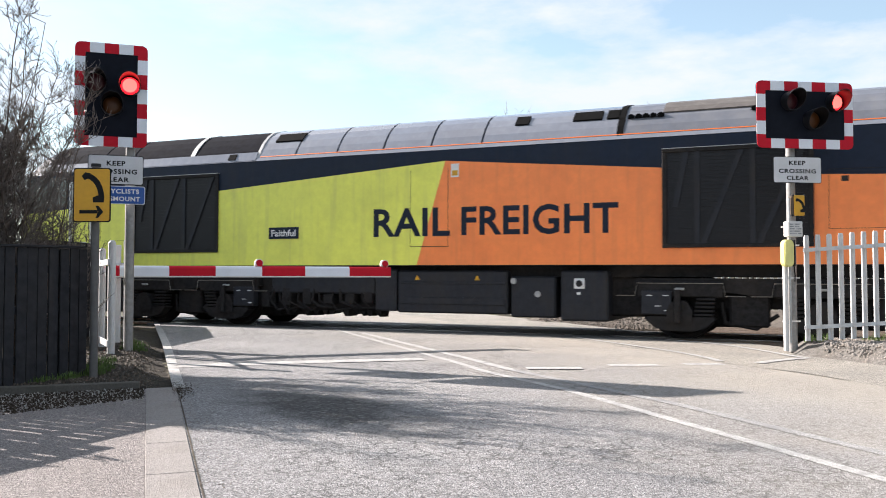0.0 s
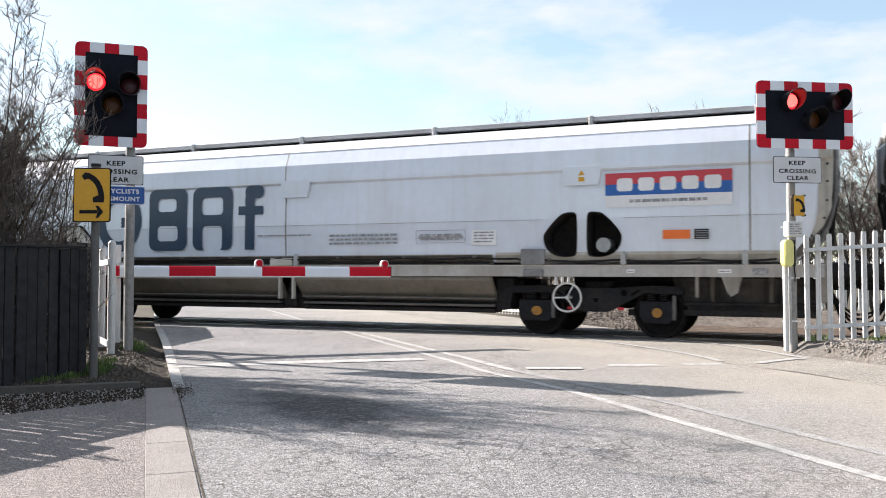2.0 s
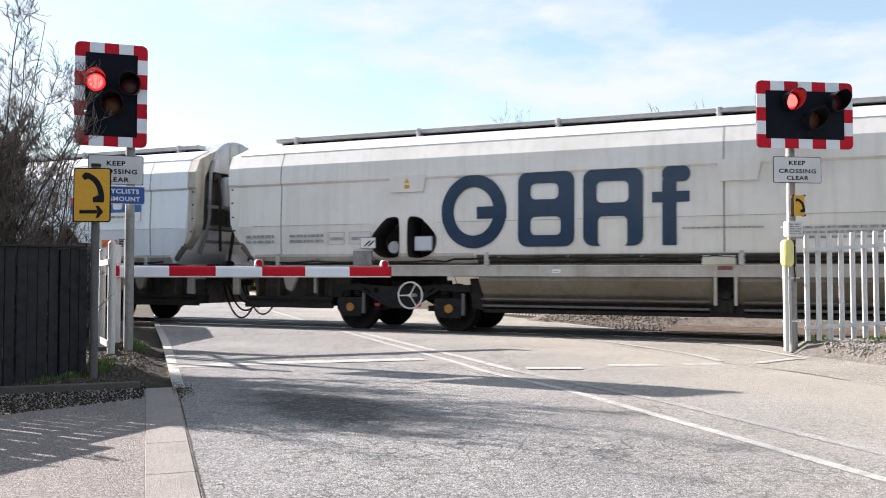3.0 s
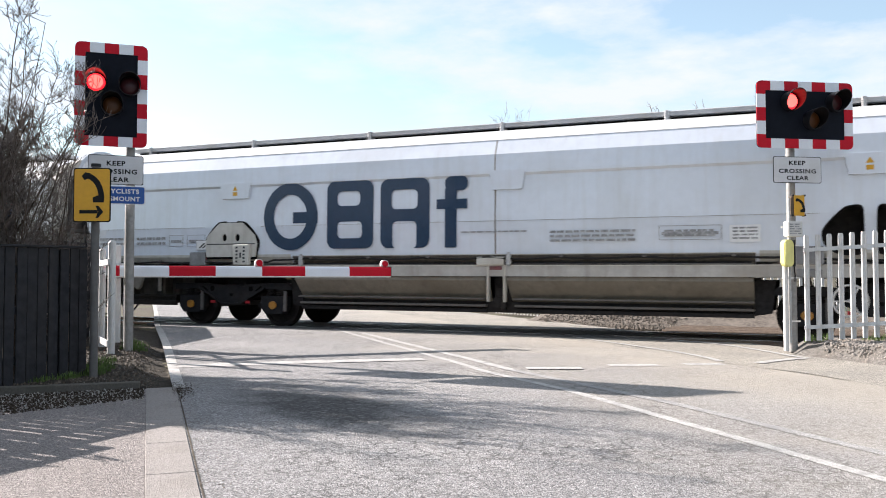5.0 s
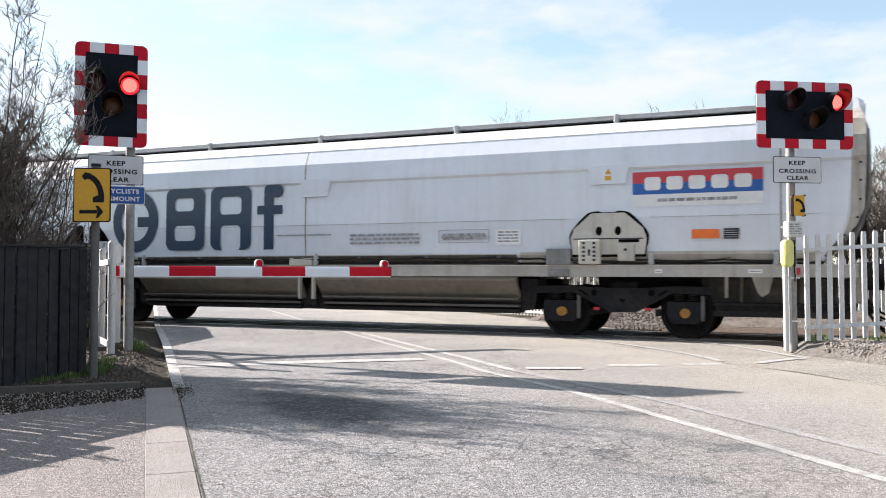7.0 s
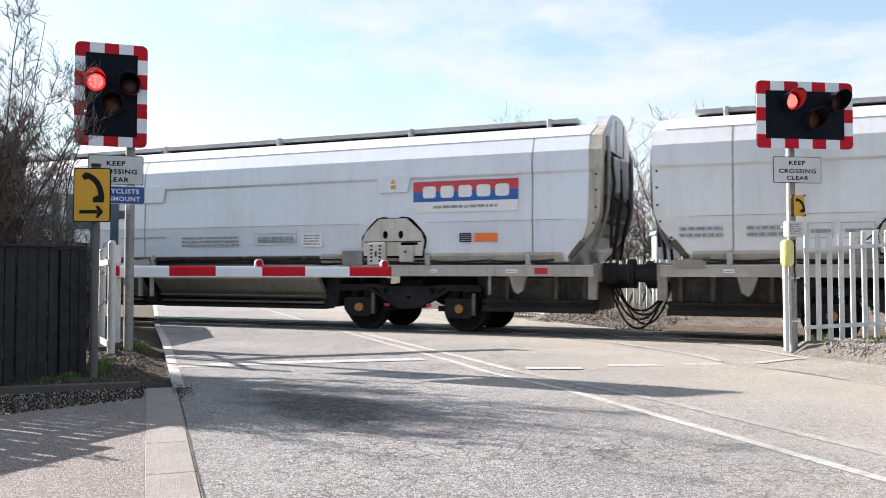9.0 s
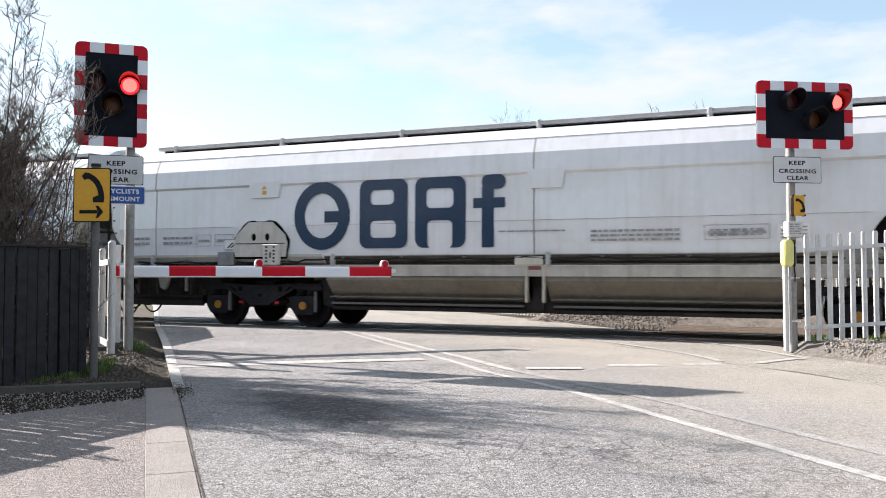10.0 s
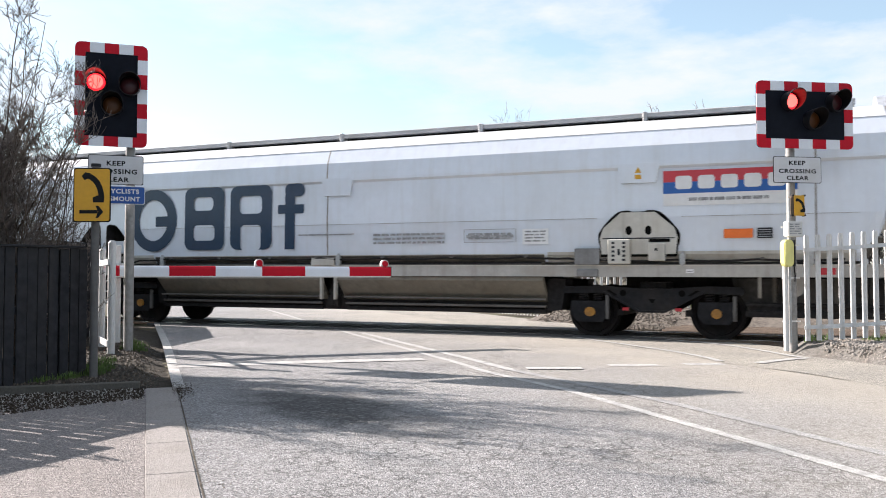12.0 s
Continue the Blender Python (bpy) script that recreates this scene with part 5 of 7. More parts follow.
            bm_prism(c, [((-5.35 if a < 0 else 5.42) + p, q) for p, q in eye], "y", -1.7, -1.2)
            holes.append(c)
        part("lower_skirt", cut(finish(bm, "lower_skirt", M_SKIRT), holes), M_SKIRT, w, "dust-stained lower side strip")
    # dark colour stands for the shade in the pipe trough
    bm = bmesh.new()
    bm_prism(bm, [(-1.318, 1.19), (-1.318, 1.24), (-1.392, 1.345), (-1.396, 1.372), (-1.384, 1.372), (-1.30, 1.24), (-1.30, 1.19)], "x", -3.95, 3.95)
    part("pipe_recess", bm, M_DUSTSHADE, w, "recess strip behind the pipes, coloured dark for its shade")
    bm = bmesh.new()
    bm_box(bm, -3.95, 3.95, -1.412, -1.386, 1.366, 1.380)
    part("drip_ledge", bm, M_SKIRT, w, "dusty ledge over the pipes")
    flat(w, "marking_plate", -6.22, -5.90, 1.50, 1.70, -1.412, M_STENCIL, "small dark-framed marking plate")
    flat(w, "marking_face", -6.21, -5.91, 1.51, 1.69, -1.4155, M_DECALWHITE)
    for q in (0.0, 0.08):
        bm = bmesh.new()
        bm_prism(bm, [(-6.15 + q, 1.54), (-6.11 + q, 1.54), (-5.99 + q, 1.64), (-6.03 + q, 1.64)], "y", -1.4225, -1.4185)
        part("marking_bar", bm, M_INK, w)
    for x in (-8.0, -3.75, 0.38, 6.1, 7.95):
        bm = bmesh.new()
        bm_box(bm, x - 0.045, x + 0.045, -1.45, -1.36, 1.19, 1.37, 0.012)
        bm_tube(bm, (x, -1.42, 1.17), (x, -1.42, 1.41), 0.025, 8)
        part("clamp", bm, M_GALV, w, "grey steel clamp")
    # panel plates
    for x0, x1, z0 in ((-5.64, -4.90, 2.50), (0.02, 0.68, 2.48), (5.08, 5.76, 2.50)):
        bm = bmesh.new()
        bm_prism(bm, [(x0, 2.81), (x0 + 0.06, z0), (x1 - 0.06, z0), (x1, 2.81)], "y", -1.435, -1.39)
        part("hinge_panel", bm, paint, w, "shallow pressed panel")
    for x in (-5.27, 5.42):
        bm = bmesh.new()
        bm_prism(bm, [(x - 0.055, 2.66), (x + 0.055, 2.66), (x, 2.75)], "y", -1.438, -1.433)
        bm_box(bm, x - 0.05, x + 0.05, -1.438, -1.433, 2.56, 2.63)
        part("warning_label", bm, M_SIGNYEL, w, "small yellow warning triangle")
    for x0, x1 in ((-8.75, -8.35),):
        flat(w, "sill_plate", x0 - 0.1, x1, 1.14, 1.27, -1.43, M_SILL)
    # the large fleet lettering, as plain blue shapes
    Yd = -1.412
    cx, cz = -4.00, 2.12
    bm = bmesh.new()
    n = 40
    rings = []
    for i in range(n):
        a = 2 * math.pi * i / n
        c, s = math.cos(a), math.sin(a)
        rings.append([(cx + 0.60 * c, Yd, cz + 0.64 * s), (cx + 0.60 * c, Yd - 0.003, cz + 0.64 * s), (cx + 0.37 * c, Yd - 0.003, cz + 0.42 * s), (cx + 0.37 * c, Yd, cz + 0.42 * s)])
    bm_loft(bm, rings + [rings[0]], caps=False)
    bmesh.ops.remove_doubles(bm, verts=bm.verts[:], dist=1e-5)
    bm_box(bm, cx + 0.06, cx + 0.60, Yd - 0.004, Yd, cz - 0.13, cz + 0.08)
    part("blue_shape", bm, M_DECAL, w, "large dark blue ring-shaped mark")
    for x0, holes in ((-3.19, ((0.22, 0.70, 0.17, 0.44), (0.22, 0.74, -0.43, -0.12))), (-2.07, ((0.22, 0.74, 0.08, 0.43), (0.24, 0.72, -0.63, -0.14)))):
        bm = bmesh.new()
        bm_prism(bm, rounded(x0, x0 + 0.97, cz - 0.62, cz + 0.63, 0.16), "y", Yd - 0.003, Yd)
        me = finish(bm, "blue_shape", M_DECAL)
        cs = []
        for a, b, c, d in holes:
            q = bmesh.new()
            bm_prism(q, rounded(x0 + a, x0 + b, cz + c, cz + d, 0.09), "y", Yd - 0.05, Yd + 0.05)
            cs.append(q)
        part("blue_shape", cut(me, cs), M_DECAL, w, "large dark blue block with openings")
    bm = bmesh.new()
    bm_box(bm, -0.80, -0.58, Yd - 0.003, Yd, cz - 0.62, cz + 0.42)
    bm_box(bm, -0.96, -0.38, Yd - 0.004, Yd, cz + 0.06, cz + 0.23)
    bm_prism(bm, rounded(-0.80, -0.37, cz + 0.38, cz + 0.63, 0.11), "y", Yd - 0.0035, Yd)
    part("blue_shape", bm, M_DECAL, w, "large dark blue post with a crossbar")
    # lessor's panel: red over blue over white, lettering as plain bars
    flat(w, "panel_red", 5.81, 7.77, 2.49, 2.67, Yd + 0.0, M_DECALRED, "red band of a lettered panel")
    flat(w, "panel_blue", 5.81, 7.77, 2.31, 2.49, Yd, M_DECALBLUE, "blue band of a lettered panel")
    flat(w, "panel_white", 5.81, 7.77, 2.12, 2.31, Yd, M_DECALWHITE, "white band of a lettered panel")
    for k in range(5):
        x = 6.0 + k * 0.34
        bm = bmesh.new()
        bm_prism(bm, rounded(x, x + 0.25, 2.375, 2.585, 0.05), "y", Yd - 0.007, Yd - 0.003)
        part("panel_bar", bm, M_DECALWHITE, w, "white block")
    bars(w, 6.2, 7.4, 2.165, 2.265, 1, Yd - 0.003, M_STENCIL, seed)
    # small print
    bars(w, -0.5, 0.7, 1.74, 1.79, 1, Yd, seed=seed + 1)
    bars(w, 1.1, 2.35, 1.56, 1.78, 3, Yd, seed=seed + 2)
    bars(w, 2.75, 3.45, 1.62, 1.76, 2, Yd, seed=seed + 3)
    bars(w, -8.75, -8.1, 1.60, 1.80, 2, Yd, seed=seed + 4)
    bars(w, -7.75, -7.0, 1.60, 1.80, 2, Yd, seed=seed + 5)
    for x0, x1 in ((-6.9, -6.55), (-6.45, -6.0), (2.68, 3.52)):
        bm = bmesh.new()
        for a, b, c, d in ((x0, x1, 1.80, 1.808), (x0, x1, 1.58, 1.588), (x0, x0 + 0.008, 1.58, 1.80), (x1 - 0.008, x1, 1.58, 1.80), (x0 + 0.04, x1 - 0.04, 1.66, 1.71)):
            bm_box(bm, a, b, Yd - 0.003, Yd, c, d)
        part("stencil_frame", bm, M_STENCIL, w, "grey stencilled frame")
    flat(w, "data_plate", 3.62, 4.02, 1.54, 1.80, Yd, M_DECALWHITE, "white data plate")
    bars(w, 3.66, 3.98, 1.57, 1.78, 4, Yd - 0.003, seed=seed + 6)
    ox, dx = (6.98, 6.70) if swapped else (6.72, 7.20)
    flat(w, "orange_label", ox, ox + 0.42, 1.60, 1.74, Yd, M_ORANGEDECAL, "orange label")
    flat(w, "dark_label", dx, dx + 0.22, 1.59, 1.75, Yd, M_TANK, "dark grey label")
    for r in range(4):
        flat(w, "label_line", dx + 0.02, dx + 0.20, 1.612 + 0.034 * r, 1.620 + 0.034 * r, Yd - 0.003, M_WAGONROOF)
    flat(w, "tail_marker", 8.05, 8.28, 1.04, 1.14, -1.392, M_STENCIL if open_right else M_REDDECAL, "small marker plate on the sill")
    # openings near the ends
    for x, is_open in ((-5.35, open_left), (5.42, open_right)):
        # dark lining and rim walls put the hollow's shade into the colour
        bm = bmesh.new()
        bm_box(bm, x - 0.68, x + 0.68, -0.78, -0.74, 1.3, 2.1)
        part("recess_lining", bm, M_SOOTSHADE, w, "inside of the opening, coloured dark for its shade")
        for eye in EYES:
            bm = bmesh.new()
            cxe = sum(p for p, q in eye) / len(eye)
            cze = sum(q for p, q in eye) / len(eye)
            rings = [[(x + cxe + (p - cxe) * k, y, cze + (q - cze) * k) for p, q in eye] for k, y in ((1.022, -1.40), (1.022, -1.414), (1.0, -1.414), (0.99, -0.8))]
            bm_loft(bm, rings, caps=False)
            part("opening_rim", bm, M_SOOTSHADE, w, "dark rim with its inner wall coloured for shade")
        bm = bmesh.new()
        if is_open:
            bm_tube(bm, (x + 0.33, -0.9, 1.52), (x + 0.33, -1.30, 1.52), 0.12, 16)
            if x < 0:
                bm.free()
                bm = bmesh.new()
                bm_box(bm, x + 0.14, x + 0.50, -1.25, -0.9, 1.45, 1.72, 0.02)
                part("gear_cover", bm, M_WAGON, w, "pale gear cover inside")
                bm = bmesh.new()
                bm_tube(bm, (x - 0.24, -0.9, 1.52), (x - 0.24, -1.30, 1.52), 0.11, 16)
            part("drive_end", bm, M_GALV, w, "pale grey shaft end inside", smooth=True)
            handwheel(w, x + 0.11 if x < 0 else x - 0.27, 0.655)
        else:
            bm_prism(bm, [(x - 0.58, 1.36), (x - 0.615, 1.62), (x - 0.56, 1.78), (x - 0.27, 2.03), (x + 0.27, 2.03), (x + 0.56, 1.78), (x + 0.615, 1.62), (x + 0.58, 1.36)], "y", -1.45, -1.42)
            me = finish(bm, "cover_plate", M_COVER)
            cs = []
            for dx in (-0.15, 0.16):
                q = bmesh.new()
                bm_prism(q, ellipse(x + dx, 1.74, 0.055, 0.075, 16), "y", -1.6, -1.3)
                cs.append(q)
            q = bmesh.new()
            bm_prism(q, [(x - 0.48, 1.36), (x - 0.42, 1.30), (x - 0.05, 1.30), (x - 0.02, 1.36)], "y", -1.6, -1.3)
            cs.append(q)
            part("cover_plate", cut(me, cs), M_COVER, w, "dusty beige cover plate with two holes")
            # near-black plate standing for the shaded gap behind the cover
            bm = bmesh.new()
            bm_prism(bm, [(x - 0.60, 1.32), (x - 0.628, 1.62), (x - 0.572, 1.79), (x - 0.275, 2.042), (x + 0.275, 2.042), (x + 0.572, 1.79), (x + 0.628, 1.62), (x + 0.60, 1.32)], "y", -1.424, -1.41)
            part("cover_shadow_gap", bm, M_DARK, w, "dark plate standing for the shaded gap behind the cover")
            kx = x + 0.30 if x < 0 else x - 0.29
            bm = bmesh.new()
            bm_box(bm, kx - 0.18, kx + 0.18, -1.54, -1.44, 1.20, 1.60, 0.015)
            part("control_box", bm, M_COVER, w, "beige control box with rows of small marks")
            bm = bmesh.new()
            for r in range(5):
                for q in (-0.09, 0.08):
                    bm_box(bm, kx + q - 0.025, kx + q + 0.025, -1.543, -1.54, 1.25 + 0.068 * r, 1.285 + 0.068 * r)
            bm_box(bm, kx - 0.02, kx + 0.02, -1.543, -1.54, 1.34, 1.44)
            part("control_marking", bm, M_TANK, w, "small dark marks")["kind"] = "stuff"
            bm = bmesh.new()
            bm_box(bm, x - 0.57, x + 0.57, -1.455, -1.445, 1.605, 1.622)
            part("cover_lip", bm, M_TANK, w, "dark lip across the cover")
            if x > 0:
                bm = bmesh.new()
                bm_box(bm, x + 0.17, x + 0.43, -1.53, -1.44, 1.25, 1.53, 0.012)
                part("latch_box", bm, M_SKIRT, w, "small beige latch box")
                bm = bmesh.new()
                bm_box(bm, x + 0.27, x + 0.32, -1.535, -1.53, 1.41, 1.45)
                part("latch", bm, M_TANK, w)
                flat(w, "cover_slot", x + 0.17, x + 0.5, 1.55, 1.60, -1.452, M_DARK, "flat dark mark for the shaded slot in the cover")
        bm = bmesh.new()
        bm_box(bm, x - 1.0, x - 0.62, -1.45, -1.39, 1.19, 1.46, 0.01)
        bm_box(bm, x - 0.97, x - 0.65, -1.44, -1.38, 1.0, 1.12, 0.01)
        part("junction_box", bm, M_ENDRAIL, w, "grey junction box")
        bogie(w, x + (-0.23 if x < 0 else 0.16), is_open)
    sets = [wheelset(w, x, 0.42) for x in (-6.58, -4.58, 4.58, 6.58)]
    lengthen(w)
    return w, sets


# ---- locomotive ----
LOCO_HALF = [(-1.25, 1.19), (-1.32, 1.19), (-1.32, 3.22), (-1.26, 3.30), (-1.02, 3.62), (-0.70, 3.86), (-0.35, 3.95), (0.0, 3.97)]


def locomotive():
    L = thing("diesel_locomotive", pose(0, TRACK_Y, 0), "dark blue, lime and orange six-axle diesel locomotive with dusty roof", "locomotive")
    Y = -1.323
    prof = ring_profile(LOCO_HALF)
    bm = bmesh.new()
    bm_loft(bm, [[(x, y, z) for y, z in prof] for x in (-9.30, 9.30)])
    part("body", bm, M_NAVY, L, "dark blue body")
    # cab ends, by level: height, half width, where the corner starts, reach of the front, its half width
    LEVELS = ((1.19, 1.32, 9.90, 10.42, 0.46), (2.36, 1.32, 9.93, 10.56, 0.44), (2.42, 1.32, 9.92, 10.54, 0.44), (3.08, 1.32, 9.80, 10.18, 0.42), (3.20, 1.32, 9.76, 10.10, 0.42),
              (3.30, 1.26, 9.70, 10.02, 0.42), (3.62, 1.02, 9.55, 9.82, 0.38), (3.86, 0.70, 9.40, 9.58, 0.3), (3.95, 0.35, 9.34, 9.42, 0.22), (3.97, 0.05, 9.32, 9.34, 0.03))

    def cab_shell(s, lo, hi, grow, back):
        q = bmesh.new()
        rings = []
        for z, w, xc, xf, wf in LEVELS:
            if lo <= z <= hi:
                g = grow
                rings.append([(s * back, -w - g, z), (s * xc, -w - g, z), (s * (xf + g), -wf - g * 0.5, z), (s * (xf + g), wf + g * 0.5, z), (s * xc, w + g, z), (s * back, w + g, z)])
        bm_loft(q, rings)
        return q
    # painted side panels
    def panel(name, pts, mat, label, off=0.0):
        q = bmesh.new()
        bm_prism(q, pts, "y", Y - 0.003 - off, Y - off + 0.001)
        return part(name, q, mat, L, label)
    panel("lime_side", [(-9.88, 1.195), (-0.17, 1.195), (0.38, 3.04), (-4.47, 2.69), (-9.88, 2.35)], M_LIME, "lime green painted side")
    panel("orange_side", [(-0.17, 1.195), (9.88, 1.195), (9.88, 2.40), (6.35, 2.54), (4.14, 2.74), (0.38, 3.04)], M_ORANGE, "orange painted side")
    for s in (-1, 1):
        part("cab_end", cab_shell(s, 1.0, 5.0, 0.0, 9.29), M_NAVY, L, "dark blue cab front")
        part("nose_panel", cab_shell(s, 1.0, 2.40, 0.005, 9.905), M_NOSE, L, "yellow warning nose with grime")
        bm = bmesh.new()
        bm_prism(bm, [(s * 10.40, 1.72), (s * 10.56, 1.72), (s * 10.60, 2.32), (s * 10.40, 2.32)], "y", -0.42, 0.42)
        part("nose_door", bm, M_NOSE, L, "grimy yellow gangway panel")

        def slant(t, z, side, out):
            """A point on the slanted half of the front: t from the body corner to the middle."""
            lo = max((q for q in LEVELS if q[0] <= z), key=lambda q: q[0])
            hi = min((q for q in LEVELS if q[0] >= z), key=lambda q: q[0])
            k = 0.0 if hi[0] == lo[0] else (z - lo[0]) / (hi[0] - lo[0])
            _, w, xc, xf, wf = [u + (v - u) * k for u, v in zip(lo, hi)]
            return (s * (xc + (xf - xc) * t + out * 0.82), side * (w + (wf - w) * t + out * 0.57), z)

        def slanted_plate(name, t0, t1, z0, z1, side, out, mat, label):
            q = bmesh.new()
            near = [q.verts.new(slant(t, z, side, out)) for t, z in ((t0, z0), (t1, z0), (t1, z1), (t0, z1))]
            back = [q.verts.new(slant(t, z, side, -0.01)) for t, z in ((t0, z0), (t1, z0), (t1, z1), (t0, z1))]
            q.faces.new(near)
            q.faces.new(back[::-1])
            for i in range(4):
                q.faces.new((near[i], back[i], back[(i + 1) % 4], near[(i + 1) % 4]))
            bmesh.ops.recalc_face_normals(q, faces=q.faces[:])
            return part(name, q, mat, L, label)
        for side in (-1, 1):
            slanted_plate("windscreen", 0.10, 0.96, 2.50, 3.06, side, 0.008, M_SCREEN, "reflective windscreen")
            slanted_plate("lamp_cluster", 0.46, 0.98, 1.40, 1.68, side, 0.02, M_HOOD, "black headlamp cluster")
            slanted_plate("headlamp", 0.60, 0.80, 1.45, 1.63, side, 0.028, M_SILVER, "unlit headlamp")
            bm = bmesh.new()
            bm_path(bm, [slant(0.5, 3.08, side, 0.02), slant(0.55, 2.75, side, 0.025), slant(0.8, 2.55, side, 0.02)], 0.008, 5)
            part("wiper", bm, M_HOOD, L)
        bm = bmesh.new()
        bm_tube(bm, (s * 9.42, -0.2, 3.80), (s * 9.80, -0.2, 3.81), 0.05, 10, 0.04)
        bm_tube(bm, (s * 9.80, -0.2, 3.81), (s * 9.95, -0.2, 3.81), 0.04, 12, 0.10)
        part("horn", bm, M_SOOTSHADE, L, "black air horn", smooth=True)
        bm = bmesh.new()
        bm_tube(bm, (s * 9.42, 0.15, 3.80), (s * 9.8, 0.15, 3.81), 0.05, 10, 0.09)
        part("horn", bm, M_SOOTSHADE, L, "black air horn", smooth=True)
        # cab side: door, rails, window
        def sx(a, b):
            return (min(s * a, s * b), max(s * a, s * b))
        for k, (a, b) in enumerate(((7.84, 7.88), (8.44, 8.48))):
            bm = bmesh.new()
            x = s * (a + b) / 2
            bm_tube(bm, (x, Y - 0.045, 1.52), (x, Y - 0.045, 3.0), 0.024, 12)
            bm_box(bm, x - 0.03, x + 0.03, Y - 0.02, Y + 0.01, 1.50, 3.02, 0.008)
            part("handrail", bm, M_SILVER, L, "bright vertical handrail", smooth=True)
        bm = bmesh.new()
        a, b = sx(7.96, 8.38)
        for q in ((a - 0.012, a, 1.5, 3.14), (b, b + 0.012, 1.5, 3.14), (a, b, 1.49, 1.5)):
            bm_box(bm, q[0], q[1], Y - 0.006, Y, q[2], q[3])
        part("door_gap", bm, M_DARK, L, "dark door gap")
        bm = bmesh.new()
        bm_prism(bm, rounded(a + 0.07, b - 0.05, 2.50, 3.08, 0.07), "y", Y - 0.008, Y + 0.0)
        part("door_window", bm, M_GLASS, L, "small cab door window")
        for z in (1.62, 2.32):
            bm = bmesh.new()
            bm_box(bm, a + 0.18, b - 0.06, Y - 0.02, Y, z, z + 0.09, 0.01)
            part("door_catch", bm, M_SILVER, L, "recessed door catch")
        a, b = sx(8.60, 9.78)
        bm = bmesh.new()
        top_in = 0.12
        if s > 0:
            pts = [(a, 2.50), (b + 0.04, 2.46), (b - top_in, 3.13), (a, 3.13)]
        else:
            pts = [(a - 0.04, 2.46), (b, 2.50), (b, 3.13), (a + top_in, 3.13)]
        bm_prism(bm, pts, "y", Y - 0.006, Y)
        part("cab_window", bm, M_GLASS, L, "dark cab side window")
        bm = bmesh.new()
        bm_box(bm, *sx(9.15, 9.18), Y - 0.012, Y, 2.5, 3.13)
        part("window_bar", bm, M_NAVY, L)
        bm = bmesh.new()
        bm_box(bm, *sx(9.32, 9.52), Y - 0.012, Y - 0.002, 2.08, 2.18, 0.005)
        part("vent", bm, M_SOOTSHADE, L, "small dark vent")
        for x in (9.56, 9.66):
            bm = bmesh.new()
            bm_box(bm, *sx(x, x + 0.04), Y - 0.01, Y - 0.002, 1.50, 1.74)
            part("slot_vent", bm, M_SOOTSHADE, L, "narrow dark vent")
        bars(L, *sx(8.92, 9.42), 1.46, 1.68, 1, Y - 0.003, M_NAVY, 11, "number_print")
        bars(L, *sx(9.2, 9.42), 1.84, 1.92, 1, Y - 0.003, M_STENCIL, 12, "small_print")
        for x in (6.72, 7.36):
            bm = bmesh.new()
            bm_box(bm, *sx(x, x + 0.1), Y - 0.012, Y, 2.42, 2.50, 0.004)
            part("recessed_latch", bm, M_SOOTSHADE, L)
        bm = bmesh.new()
        a, b = sx(6.55, 7.62)
        for q in ((a, b, 1.72, 1.726), (a, a + 0.006, 1.72, 2.6), (b - 0.006, b, 1.72, 2.6), (a, b, 2.6, 2.606)):
            bm_box(bm, q[0], q[1], Y - 0.0045, Y, q[2], q[3])
        part("hatch_outline", bm, M_SOOTSHADE, L)
        # big side grille
        a, b = sx(4.14, 6.35) if s > 0 else (-6.74, -4.53)
        bm = bmesh.new()
        for q in ((a, b, 1.46, 1.52), (a, b, 2.97, 3.03), (a, a + 0.07, 1.52, 2.97), (b - 0.07, b, 1.52, 2.97)):
            bm_box(bm, q[0], q[1], Y - 0.045, Y, q[2], q[3], 0.008)
        part("grille_frame", bm, M_UNDER, L, "dark grille frame")
        bm = bmesh.new()
        bm_box(bm, a + 0.06, b - 0.06, Y - 0.008, Y, 1.5, 2.98)
        part("grille_backing", bm, M_HOOD, L, "dark grille backing")
        for i in range(26):
            z = 1.54 + i * 0.056
            bm = bmesh.new()
            bm_box(bm, a + 0.07, b - 0.07, Y - 0.016, Y - 0.008, z, z + 0.014)
            part("slat", bm, M_HOOD, L)
        for x0, x1, lo in ((0.49, 0.49, 1.52), (1.31, 1.31, 1.52), (0.16, 0.33, 2.1), (0.58, 1.15, 1.52), (1.40, 2.03, 1.52)):
            bm = bmesh.new()
            bm_prism(bm, [(a + x0, lo), (a + x0 + 0.085, lo), (a + x1 + 0.085, 2.97), (a + x1, 2.97)], "y", Y - 0.034, Y - 0.020)
            part("grille_brace", bm, M_TANK, L, "dark grille brace")
        bm = bmesh.new()
        bm_box(bm, a - 0.005, b + 0.005, Y - 0.05, Y, 3.03, 3.042)
        part("grille_lip", bm, M_GALV, L, "pale metal lip")
        # steps under the cab door
        bm = bmesh.new()
        for x in (7.98, 8.36):
            bm_box(bm, *sx(x, x + 0.04), -1.32, -1.25, 0.12, 1.15)
        part("step_frame", bm, M_UNDER, L)
        for z in (0.16, 0.43, 0.71, 0.99):
            bm = bmesh.new()
            bm_box(bm, *sx(7.98, 8.40), -1.34, -1.1, z - 0.012, z + 0.012)
            part("step", bm, M_SILVER, L, "worn metal step")
        # buffers, coupling, valance
        bm = bmesh.new()
        bm_prism(bm, [(s * 9.3, 1.19), (s * 10.35, 1.19), (s * 10.35, 0.80), (s * 9.55, 0.80)], "y", -1.28, 1.28)
        bm_box(bm, *sx(9.7, 10.3), -1.1, 1.1, 0.36, 0.80, 0.03)
